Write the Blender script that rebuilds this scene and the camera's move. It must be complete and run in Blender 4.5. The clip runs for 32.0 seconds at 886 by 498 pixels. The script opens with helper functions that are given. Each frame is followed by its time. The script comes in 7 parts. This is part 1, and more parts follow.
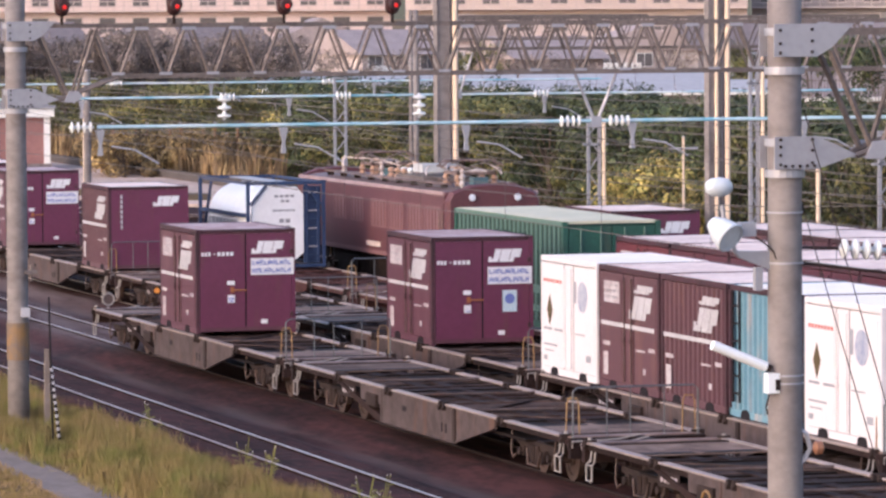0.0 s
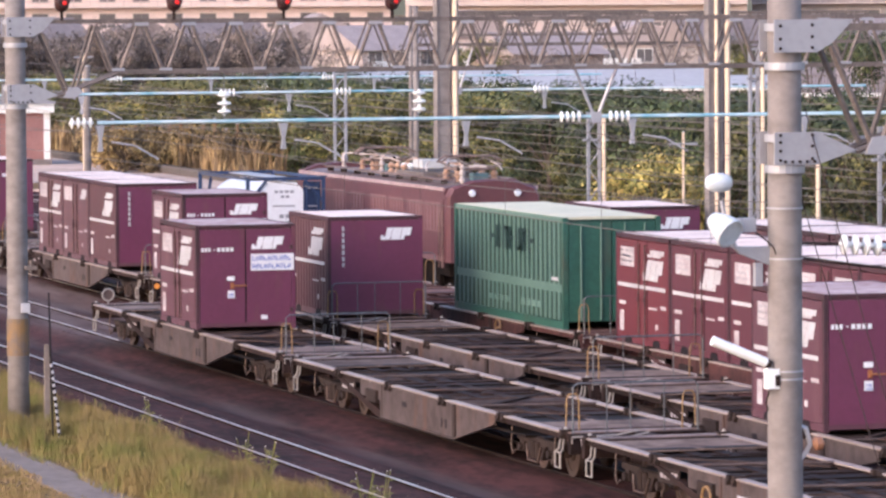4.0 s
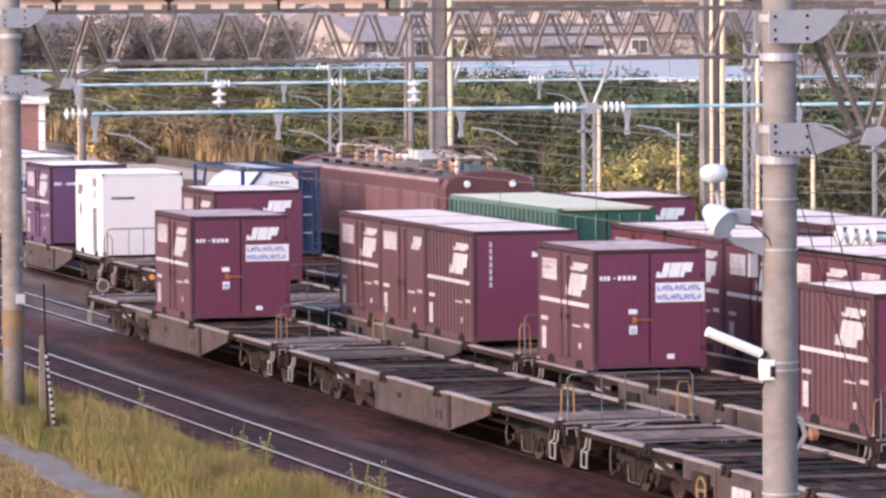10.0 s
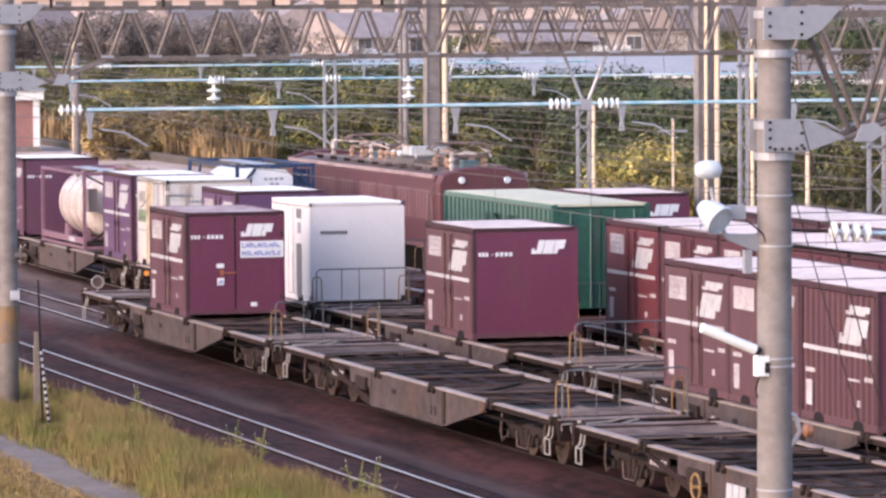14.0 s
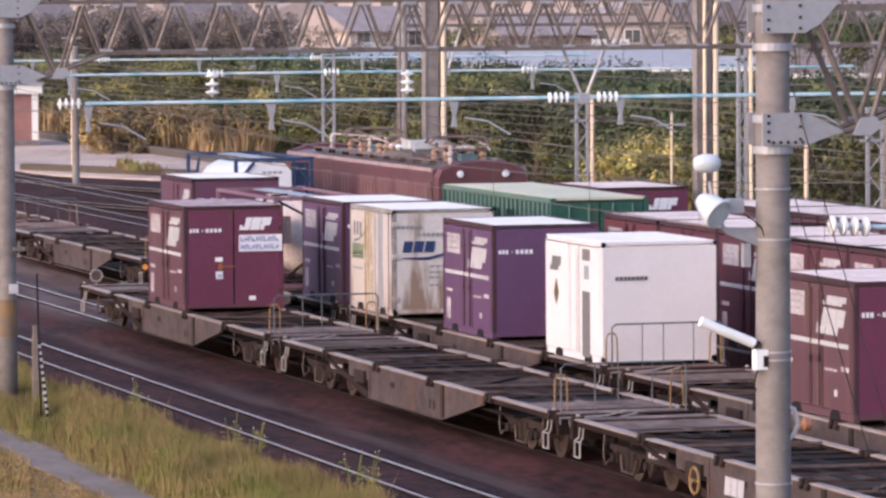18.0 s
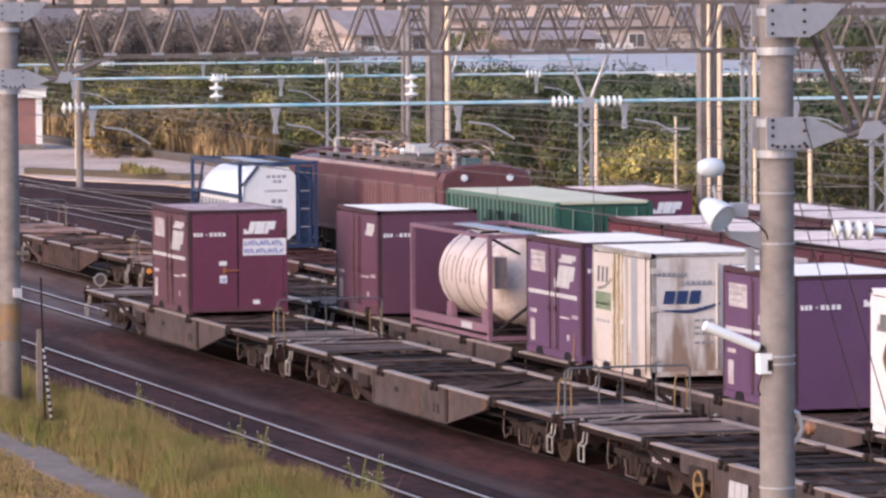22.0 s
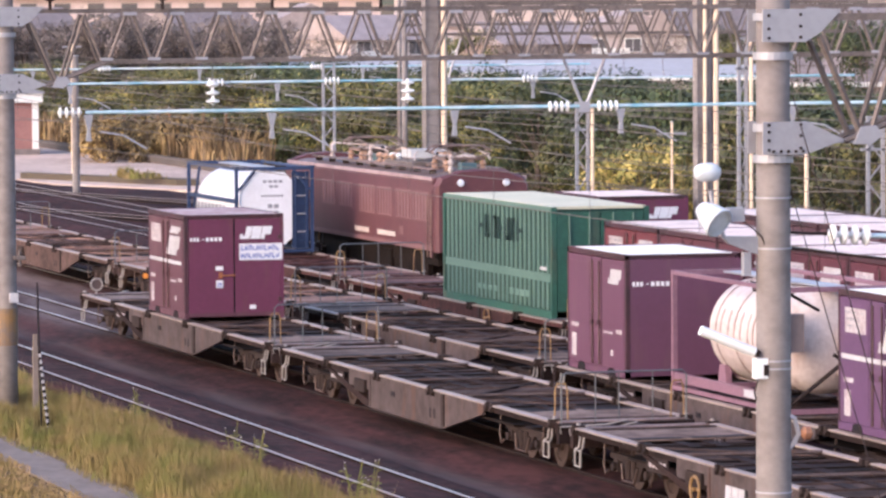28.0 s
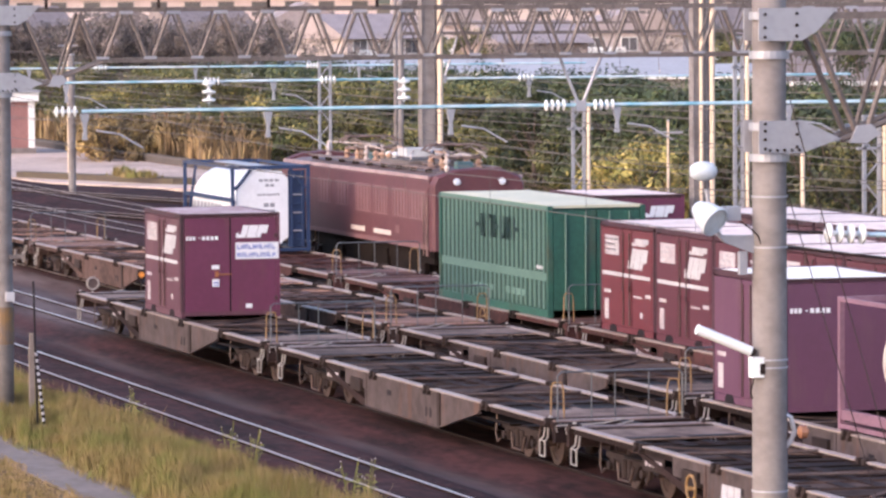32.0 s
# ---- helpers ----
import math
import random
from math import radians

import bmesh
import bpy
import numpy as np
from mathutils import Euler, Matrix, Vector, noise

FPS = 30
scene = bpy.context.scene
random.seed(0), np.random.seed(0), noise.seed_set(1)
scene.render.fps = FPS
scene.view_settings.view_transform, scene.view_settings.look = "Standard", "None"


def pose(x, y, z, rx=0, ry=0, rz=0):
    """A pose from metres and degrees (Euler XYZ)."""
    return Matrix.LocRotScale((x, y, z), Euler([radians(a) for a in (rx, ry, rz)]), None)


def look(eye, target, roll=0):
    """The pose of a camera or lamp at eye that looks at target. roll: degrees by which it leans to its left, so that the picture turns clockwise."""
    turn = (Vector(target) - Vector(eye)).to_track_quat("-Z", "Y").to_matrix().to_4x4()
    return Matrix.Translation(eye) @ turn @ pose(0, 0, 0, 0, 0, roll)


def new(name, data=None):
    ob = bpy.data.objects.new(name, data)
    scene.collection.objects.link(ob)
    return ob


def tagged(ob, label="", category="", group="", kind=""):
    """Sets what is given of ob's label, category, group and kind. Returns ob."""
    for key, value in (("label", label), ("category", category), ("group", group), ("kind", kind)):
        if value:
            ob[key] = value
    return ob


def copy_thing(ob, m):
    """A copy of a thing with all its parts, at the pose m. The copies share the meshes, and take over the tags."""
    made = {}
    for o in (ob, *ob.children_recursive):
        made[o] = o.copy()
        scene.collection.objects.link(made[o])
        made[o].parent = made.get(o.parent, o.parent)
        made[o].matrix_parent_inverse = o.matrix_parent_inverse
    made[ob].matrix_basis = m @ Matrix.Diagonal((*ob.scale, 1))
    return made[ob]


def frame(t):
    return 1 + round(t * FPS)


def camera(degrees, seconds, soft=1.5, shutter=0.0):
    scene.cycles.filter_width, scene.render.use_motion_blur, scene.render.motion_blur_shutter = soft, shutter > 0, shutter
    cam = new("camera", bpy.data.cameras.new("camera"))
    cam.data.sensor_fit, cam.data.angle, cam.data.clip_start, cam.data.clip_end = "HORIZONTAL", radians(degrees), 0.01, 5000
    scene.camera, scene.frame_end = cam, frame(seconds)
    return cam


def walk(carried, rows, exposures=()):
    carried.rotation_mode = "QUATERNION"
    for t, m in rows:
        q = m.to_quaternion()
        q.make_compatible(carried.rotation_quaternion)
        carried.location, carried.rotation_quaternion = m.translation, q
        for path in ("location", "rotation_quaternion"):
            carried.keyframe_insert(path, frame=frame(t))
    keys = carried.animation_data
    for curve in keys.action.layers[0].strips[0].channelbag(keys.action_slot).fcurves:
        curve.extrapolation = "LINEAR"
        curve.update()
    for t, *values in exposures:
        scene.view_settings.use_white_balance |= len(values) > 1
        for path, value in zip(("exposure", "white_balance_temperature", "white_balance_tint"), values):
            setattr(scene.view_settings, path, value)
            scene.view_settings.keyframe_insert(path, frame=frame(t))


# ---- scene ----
# Axes: x runs along the tracks (trains roll towards +x), y across them away from the camera, z up from the rail tops.
# ---- camera and its walk ----
cam = camera(10.695, 32.0, soft=2.6)
EYE = (0.0, 0.0, 8.74)
VIEW = """0 73.2946 -2.9066
0.5 73.2815 -2.8961
1 73.3173 -2.8827
1.5 73.3261 -2.8856
2 73.3248 -2.9066
2.5 73.3024 -2.9263
3 73.2855 -2.9289
3.5 73.2933 -2.9433
5.5 73.2819 -3.0579
6 73.2935 -3.1125
6.5 73.2620 -3.0976
7 73.2423 -3.1033
7.5 73.2610 -3.0950
8 73.2516 -3.0811
8.5 73.2528 -3.0962
9 73.2446 -3.0869
9.5 73.2319 -3.0869
10 73.2330 -3.0695
10.5 73.2725 -3.0695
11 73.2598 -3.0590
11.5 73.2493 -3.1067
12 73.2377 -3.1242
12.5 73.2214 -3.1090
13 73.2319 -3.1264
13.5 73.2188 -3.1055
14 73.1678 -3.1150
14.5 73.1795 -3.1299
16.5 73.1350 -3.2246
17 73.1701 -3.2499
17.5 73.1935 -3.1905
18 73.1508 -3.1919
18.5 73.2411 -3.1799
19 73.2027 -3.1871
19.5 73.1965 -3.2089
20 73.2074 -3.1730
20.5 73.1784 -3.1428
21 73.1574 -3.1451
21.5 73.1609 -3.1649
22 73.1992 -3.1428
22.5 73.2167 -3.1393
23 73.1888 -3.1009
23.5 73.1888 -3.1218
24 73.1678 -3.1230
24.5 73.1586 -3.1556
25 73.1571 -3.1775
25.5 73.1573 -3.1762
27.5 73.1818 -3.1055
28 73.1551 -3.0846
28.5 73.1806 -3.1067
29 73.1679 -3.0520
29.5 73.1806 -3.0741
30 73.1457 -3.0799
30.5 73.1494 -3.0703
31 73.1511 -3.0786
31.5 73.1166 -3.0823
32 73.1087 -3.0989"""
rows = [[float(a) for a in line.split()] for line in VIEW.strip().splitlines()]
walk(cam, [(t, pose(*EYE, 90 + pitch, 0.34, yaw)) for t, yaw, pitch in rows], exposures=[(t, e - 0.57, 5790, 22) for t, e in ((0.0, 1.73), (1.0, 1.83), (3.0, 1.98), (9.0, 2.04), (12.0, 2.01), (13.5, 2.0), (17.0, 1.68), (22.0, 1.68), (25.0, 1.88), (28.0, 2.03), (32.0, 2.03))])

# ---- world and sun ----
SUN_UP, SUN_TURN = radians(24.0), radians(158.0)
world = bpy.data.worlds.new("sky")
scene.world = world
world.use_nodes = True
wn = world.node_tree.nodes
sky = wn.new("ShaderNodeTexSky")
sky.sky_type = "NISHITA"
sky.sun_disc = False
sky.sun_elevation, sky.sun_rotation = SUN_UP, SUN_TURN
sky.air_density, sky.dust_density, sky.ozone_density = 1.2, 3.0, 1.0
world.node_tree.links.new(sky.outputs["Color"], wn["Background"].inputs["Color"])
wn["Background"].inputs["Strength"].default_value = 0.15
sun_data = bpy.data.lights.new("sun", "SUN")
sun_data.energy, sun_data.angle, sun_data.color = 0.18, radians(60.0), (1.0, 0.75, 0.68)
sun = new("sun", sun_data)
sun.matrix_world = look((0, 0, 60), (-60 * math.sin(SUN_TURN) * math.cos(SUN_UP), -60 * math.cos(SUN_TURN) * math.cos(SUN_UP), 60 - 60 * math.sin(SUN_UP)))

# ---- materials ----
MATS = {}


def mat(name, col, col2=None, rough=0.6, metal=0.0, fine=9.0, big=0.9, amount=0.5, bump=0.15, rnd=0.0, streak=0.0, emit=0.0, stain=None, stain_amt=0.0, along=1.0, low=False):
    """A painted, rusty or stony surface: base colour, wear in col2 at two scales, streaks down, random tone per object."""
    if name in MATS:
        return MATS[name]
    m = bpy.data.materials.new(name)
    m.use_nodes = True
    nt, n = m.node_tree, m.node_tree.nodes
    link = nt.links.new
    bsdf = n["Principled BSDF"]
    col2 = col2 or tuple(c * 0.6 for c in col)
    tc = n.new("ShaderNodeTexCoord")
    mp = n.new("ShaderNodeMapping")
    link(tc.outputs["Object"], mp.inputs["Vector"])
    mp.inputs["Scale"].default_value = (along, 1, 1 - streak)
    info = n.new("ShaderNodeObjectInfo")
    off = n.new("ShaderNodeVectorMath")
    off.operation = "MULTIPLY_ADD"
    off.inputs[1].default_value = (37, 19, 23)
    comb = n.new("ShaderNodeCombineXYZ")
    for s in ("X", "Y", "Z"):
        link(info.outputs["Random"], comb.inputs[s])
    link(comb.outputs[0], off.inputs[0])
    link(mp.outputs[0], off.inputs[2])
    a, b = n.new("ShaderNodeTexNoise"), n.new("ShaderNodeTexNoise")
    for tex, sc, det in ((a, big, 4), (b, fine, 5)):
        tex.inputs["Scale"].default_value, tex.inputs["Detail"].default_value = sc, det
        tex.inputs["Roughness"].default_value = 0.62
        link(off.outputs[0], tex.inputs["Vector"])
    add = n.new("ShaderNodeMath")
    add.operation = "ADD"
    link(a.outputs[0], add.inputs[0])
    link(b.outputs[0], add.inputs[1])
    rng = n.new("ShaderNodeMapRange")
    rng.inputs["From Min"].default_value, rng.inputs["From Max"].default_value = 0.82, 1.2
    rng.inputs["To Max"].default_value = amount
    link(add.outputs[0], rng.inputs["Value"])
    mix = n.new("ShaderNodeMix")
    mix.data_type = "RGBA"
    mix.inputs["A"].default_value, mix.inputs["B"].default_value = (*col, 1), (*col2, 1)
    link(rng.outputs[0], mix.inputs["Factor"])
    out = mix.outputs["Result"]
    if stain:
        c = n.new("ShaderNodeTexNoise")
        c.inputs["Scale"].default_value, c.inputs["Detail"].default_value = 1.7, 6
        mp2 = n.new("ShaderNodeMapping")
        mp2.inputs["Scale"].default_value = (1.6, 1.6, 0.35)
        link(off.outputs[0], mp2.inputs["Vector"])
        link(mp2.outputs[0], c.inputs["Vector"])
        r2 = n.new("ShaderNodeMapRange")
        r2.inputs["From Min"].default_value, r2.inputs["From Max"].default_value = 0.55, 0.72
        r2.inputs["To Max"].default_value = stain_amt
        link(c.outputs[0], r2.inputs["Value"])
        mx = n.new("ShaderNodeMix")
        mx.data_type = "RGBA"
        link(out, mx.inputs["A"])
        if low:  # rust that runs up from the bottom rail
            sep, grow, mul = n.new("ShaderNodeSeparateXYZ"), n.new("ShaderNodeMapRange"), n.new("ShaderNodeMath")
            link(tc.outputs["Object"], sep.inputs[0])
            grow.inputs["From Min"].default_value, grow.inputs["From Max"].default_value = 0.1, 1.3
            grow.inputs["To Min"].default_value, grow.inputs["To Max"].default_value = 0.16, -0.12
            link(sep.outputs["Z"], grow.inputs["Value"])
            mul.operation = "ADD"
            link(c.outputs[0], mul.inputs[0])
            link(grow.outputs[0], mul.inputs[1])
            link(mul.outputs[0], r2.inputs["Value"])
            if low == "patch":  # one broad rust run in the middle of the panel
                side, ease = n.new("ShaderNodeMath"), n.new("ShaderNodeMapRange")
                side.operation = "ABSOLUTE"
                shift = n.new("ShaderNodeMath")
                shift.operation = "ADD"
                shift.inputs[1].default_value = 0.42
                link(sep.outputs["Y"], shift.inputs[0])
                link(shift.outputs[0], side.inputs[0])
                ease.inputs["From Min"].default_value, ease.inputs["From Max"].default_value = 0.05, 0.75
                ease.inputs["To Min"].default_value, ease.inputs["To Max"].default_value = 0.17, -0.10
                link(side.outputs[0], ease.inputs["Value"])
                more = n.new("ShaderNodeMath")
                more.operation = "ADD"
                link(mul.outputs[0], more.inputs[0])
                link(ease.outputs[0], more.inputs[1])
                link(more.outputs[0], r2.inputs["Value"])
        mx.inputs["B"].default_value = (*stain, 1)
        link(r2.outputs[0], mx.inputs["Factor"])
        out = mx.outputs["Result"]
    if rnd:
        hsv = n.new("ShaderNodeHueSaturation")
        r3 = n.new("ShaderNodeMapRange")
        r3.inputs["To Min"].default_value, r3.inputs["To Max"].default_value = 1 - rnd, 1 + rnd
        link(info.outputs["Random"], r3.inputs["Value"])
        link(r3.outputs[0], hsv.inputs["Value"])
        link(out, hsv.inputs["Color"])
        out = hsv.outputs[0]
    link(out, bsdf.inputs["Base Color"])
    bsdf.inputs["Roughness"].default_value, bsdf.inputs["Metallic"].default_value = rough, metal
    bsdf.inputs["Specular IOR Level"].default_value = 0.12 if rough >= 0.7 else 0.4
    if bump:
        bp = n.new("ShaderNodeBump")
        bp.inputs["Strength"].default_value, bp.inputs["Distance"].default_value = bump, 0.02
        link(b.outputs[0], bp.inputs["Height"])
        link(bp.outputs[0], bsdf.inputs["Normal"])
    if emit:
        bsdf.inputs["Emission Color"].default_value = (*col, 1)
        bsdf.inputs["Emission Strength"].default_value = emit
    MATS[name] = m
    return m


RED = mat("container red", (0.104, 0.040, 0.056), (0.08, 0.033, 0.045), 0.45, amount=0.6, bump=0.08, stain=(0.17, 0.095, 0.095), stain_amt=0.4)
# Ends share the sides' paint; RED_END puts their bluer light into it.
RED_END = mat("container red in end light", (0.136, 0.035, 0.073), (0.104, 0.029, 0.055), 0.42, amount=0.5, bump=0.06, stain=(0.12, 0.06, 0.05), stain_amt=0.4)
BROWN = mat("container brown red", (0.108, 0.048, 0.058), (0.084, 0.040, 0.047), 0.5, amount=0.6, bump=0.08, stain=(0.2, 0.1, 0.07), stain_amt=0.35)
PURPLE = mat("container purple", (0.115, 0.055, 0.122), (0.085, 0.042, 0.087), 0.45, amount=0.5, bump=0.06, stain=(0.14, 0.09, 0.1), stain_amt=0.3)
PLUM = mat("container plum", (0.118, 0.048, 0.084), (0.095, 0.04, 0.066), 0.45, amount=0.5, bump=0.06, stain=(0.16, 0.1, 0.09), stain_amt=0.3)
ROOF = mat("pale mottled roof paint", (0.52, 0.41, 0.40), (0.27, 0.16, 0.16), 0.8, amount=0.8, bump=0.15, fine=5)
# Roof brightness under the sky is put into ROOF_PINK and ROOF_W.
ROOF_PINK = mat("pinkish roof, sky-brightened tone", (0.84, 0.69, 0.62), (0.56, 0.42, 0.37), 0.8, amount=0.7, bump=0.12, fine=5)
FRESH_RED = mat("fresher container red", (0.130, 0.029, 0.037), (0.105, 0.026, 0.033), 0.45, amount=0.5, bump=0.06, stain=(0.10, 0.035, 0.045), stain_amt=0.5)
DEEP_RED = mat("deep container red", (0.098, 0.028, 0.040), (0.078, 0.025, 0.034), 0.45, amount=0.6, bump=0.06, stain=(0.12, 0.05, 0.06), stain_amt=0.4)
ROOF_W = mat("roof sheet, sky-brightened tone", (0.90, 0.84, 0.76), (0.76, 0.68, 0.60), 0.8, amount=0.5, bump=0.1)
WHITE = mat("white container paint", (0.69, 0.645, 0.655), (0.60, 0.555, 0.56), 0.4, amount=0.4, bump=0.04)
# Rust apart, side and end differ in tone to balance their light.
OLD_WHITE = mat("weathered white paint", (0.53, 0.47, 0.445), (0.40, 0.34, 0.31), 0.5, amount=0.5, bump=0.06, stain=(0.26, 0.16, 0.10), stain_amt=0.6, low=True)
OLD_WHITE_END = mat("rust-run white paint", (0.64, 0.60, 0.58), (0.48, 0.43, 0.40), 0.5, amount=0.5, bump=0.06, stain=(0.20, 0.11, 0.06), stain_amt=0.8, low="patch")
DARK_RED = mat("darker red rail paint", (0.070, 0.026, 0.036), (0.035, 0.018, 0.02), 0.6, amount=0.9, bump=0.1)
DARK_PALE = mat("darker pale rail paint", (0.36, 0.34, 0.33), (0.18, 0.15, 0.14), 0.6, fine=5, amount=0.9, bump=0.1)
MARK = mat("white marking paint", (0.493, 0.476, 0.493), (0.306, 0.2805, 0.289), 0.5, fine=14, amount=0.6, bump=0)
# The ends' brighter light is put into this copy of MARK.
END_MARK = mat("brightened white marking", (0.76, 0.75, 0.78), (0.60, 0.58, 0.60), 0.45, fine=14, amount=0.5, bump=0)
STENCIL = mat("worn stencil paint", (0.50, 0.46, 0.47), (0.33, 0.26, 0.27), 0.6, fine=16, big=2.0, amount=1.0, bump=0)
PLATE_PALE = mat("worn pale floor plate", (0.23, 0.165, 0.138), (0.085, 0.056, 0.047), 0.85, fine=2.5, big=0.8, amount=0.9, bump=0.2, rnd=0.3)
BLUE_MARK = mat("blue marking paint", (0.12, 0.16, 0.45), (0.2, 0.25, 0.5), 0.5, bump=0)
GREY_MARK = mat("grey marking paint", (0.25, 0.25, 0.28), (0.35, 0.35, 0.38), 0.5, bump=0)
DARK_GREY = mat("dark grey marking paint", (0.13, 0.12, 0.125), (0.2, 0.19, 0.2), 0.5, bump=0)
NAVY_MARK = mat("navy marking paint", (0.03, 0.05, 0.14), None, 0.5, bump=0)
RED_MARK = mat("red marking paint", (0.5, 0.08, 0.06), None, 0.5, bump=0)
DARK_MARK = mat("dark brown marking", (0.10, 0.07, 0.03), None, 0.5, bump=0)
SEAM = mat("dark rubber seam", (0.02, 0.016, 0.018), None, 0.7, bump=0)
ROD = mat("painted lock rod", (0.055, 0.026, 0.030), (0.09, 0.05, 0.05), 0.45, bump=0)
ORANGE = mat("orange handle paint", (0.30, 0.12, 0.05), (0.3, 0.1, 0.04), 0.5, bump=0)
FRAME_RUST = mat("rusty wagon steel", (0.035, 0.0195, 0.0170), (0.0168, 0.0099, 0.0089), 0.75, fine=6, amount=0.9, bump=0.3, rnd=0.35)
FRAME_GREY = mat("dusty grey wagon plate", (0.098, 0.074, 0.071), (0.052, 0.037, 0.035), 0.7, fine=4, amount=0.8, bump=0.2, rnd=0.12, stain=(0.12, 0.06, 0.04), stain_amt=0.7)
EDGE = mat("worn bare flange", (0.26, 0.175, 0.148), (0.0664, 0.0385, 0.0319), 0.55, fine=3, amount=0.9, bump=0.2)
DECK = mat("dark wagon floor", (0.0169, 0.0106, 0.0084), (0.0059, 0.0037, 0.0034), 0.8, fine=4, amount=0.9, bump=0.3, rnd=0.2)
PLATE = mat("scuffed floor plate", (0.074, 0.048, 0.040), (0.020, 0.012, 0.010), 0.9, fine=3, amount=0.9, bump=0.2, rnd=0.45)
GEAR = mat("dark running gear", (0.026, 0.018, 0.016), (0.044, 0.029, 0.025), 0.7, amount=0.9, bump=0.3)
WHEEL = mat("brown wheel steel", (0.09, 0.054, 0.042), (0.042, 0.029, 0.025), 0.6, metal=0.2, amount=0.8, bump=0.1)
YELLOW = mat("faded yellow paint", (0.29, 0.17, 0.06), (0.12, 0.07, 0.045), 0.55, amount=0.8, bump=0)
PIPE = mat("bluish rail pipe", (0.13, 0.14, 0.15), (0.08, 0.068, 0.068), 0.45, metal=0.4, bump=0)
FLANGE = mat("worn flange top", (0.36, 0.285, 0.25), (0.22, 0.165, 0.14), 0.55, fine=5, big=0.4, amount=0.9, bump=0.2)
STEP = mat("pale step bar", (0.3024, 0.2736, 0.252), (0.18, 0.144, 0.1296), 0.5, bump=0)
RAIL = mat("worn rail steel", (0.80, 0.68, 0.60), (0.55, 0.43, 0.36), 0.42, metal=1.0, amount=0.5, bump=0.05)
RAIL_WEB = mat("rusty rail web", (0.022, 0.0125, 0.011), (0.015, 0.009, 0.008), 0.8, bump=0.1)
SLEEPER = mat("dark sleeper", (0.050, 0.024, 0.022), (0.030, 0.015, 0.014), 0.85, bump=0.3, rnd=0.25)
def bed_mat():
    """Brown ballast with a greyer, trodden gravel strip between the first two tracks and grey stone beyond the wagon's tail."""
    m = mat("brown ballast", (0.064, 0.025, 0.0235), (0.016, 0.0075, 0.0075), 0.95, fine=5, big=0.7, amount=1.0, along=0.3, bump=0.8)
    n, link = m.node_tree.nodes, m.node_tree.links.new
    bsdf = n["Principled BSDF"]
    old = bsdf.inputs["Base Color"].links[0].from_socket
    tc, sep, mp, tex = n.new("ShaderNodeTexCoord"), n.new("ShaderNodeSeparateXYZ"), n.new("ShaderNodeMapping"), n.new("ShaderNodeTexNoise")
    link(tc.outputs["Object"], sep.inputs[0])
    link(tc.outputs["Object"], mp.inputs["Vector"])
    mp.inputs["Scale"].default_value = (0.12, 0.9, 1)
    tex.inputs["Scale"].default_value, tex.inputs["Detail"].default_value = 1.0, 6
    link(mp.outputs[0], tex.inputs["Vector"])

    def math_node(op, a, b):
        q = n.new("ShaderNodeMath")
        q.operation = op
        for k, v in enumerate((a, b)):
            if isinstance(v, (int, float)):
                q.inputs[k].default_value = v
            else:
                link(v, q.inputs[k])
        return q.outputs[0]

    def ramp(v, a, b, c, d):
        q = n.new("ShaderNodeMapRange")
        q.inputs["From Min"].default_value, q.inputs["From Max"].default_value = a, b
        q.inputs["To Min"].default_value, q.inputs["To Max"].default_value = c, d
        link(v, q.inputs["Value"])
        return q.outputs[0]

    strip = ramp(math_node("ABSOLUTE", math_node("SUBTRACT", sep.outputs["Y"], 25.55), 0), 0.25, 0.75, 1.0, 0.0)
    tail = math_node("MULTIPLY", ramp(sep.outputs["X"], -126.0, -117.0, 1.0, 0.0), ramp(math_node("ABSOLUTE", math_node("SUBTRACT", sep.outputs["Y"], 29.0), 0), 1.8, 2.6, 1.0, 0.0))
    strip = math_node("MULTIPLY", strip, 0.55)
    amount = math_node("MULTIPLY", math_node("MAXIMUM", strip, tail), ramp(tex.outputs[0], 0.38, 0.58, 0.05, 0.9))
    mx = n.new("ShaderNodeMix")
    mx.data_type = "RGBA"
    link(old, mx.inputs["A"])
    mx.inputs["B"].default_value = (0.135, 0.098, 0.092, 1)
    link(amount, mx.inputs["Factor"])
    link(mx.outputs["Result"], bsdf.inputs["Base Color"])
    return m


BALLAST = bed_mat()
SOIL = mat("dry earth", (0.22, 0.150, 0.082), (0.15, 0.10, 0.05), 0.95, fine=3, big=0.12, amount=1.0, bump=0.5)
CONCRETE = mat("post concrete", (0.26, 0.228, 0.214), (0.17, 0.143, 0.133), 0.8, fine=3, big=0.8, amount=0.9, bump=0.3, streak=-0.5)
PATH = mat("path concrete", (0.23, 0.185, 0.16), (0.15, 0.118, 0.098), 0.85, fine=4, amount=0.8, bump=0.2)
# Warm sunlight on the apron is put into this asphalt colour.
APRON = mat("apron asphalt, sunlit tone", (0.60, 0.45, 0.36), (0.36, 0.27, 0.22), 0.85, fine=2, big=0.15, amount=0.9, bump=0.2)
TRUSS = mat("brown galvanised truss", (0.19, 0.152, 0.136), (0.095, 0.075, 0.067), 0.6, metal=0.2, amount=0.8, bump=0.1)
GALV = mat("galvanised plate", (0.3933, 0.3847, 0.4104), (0.2907, 0.2821, 0.2992), 0.45, metal=0.35, amount=0.5, bump=0.05)
PORCELAIN = mat("white porcelain", (0.78, 0.78, 0.76), (0.6, 0.6, 0.58), 0.2, amount=0.4, bump=0)
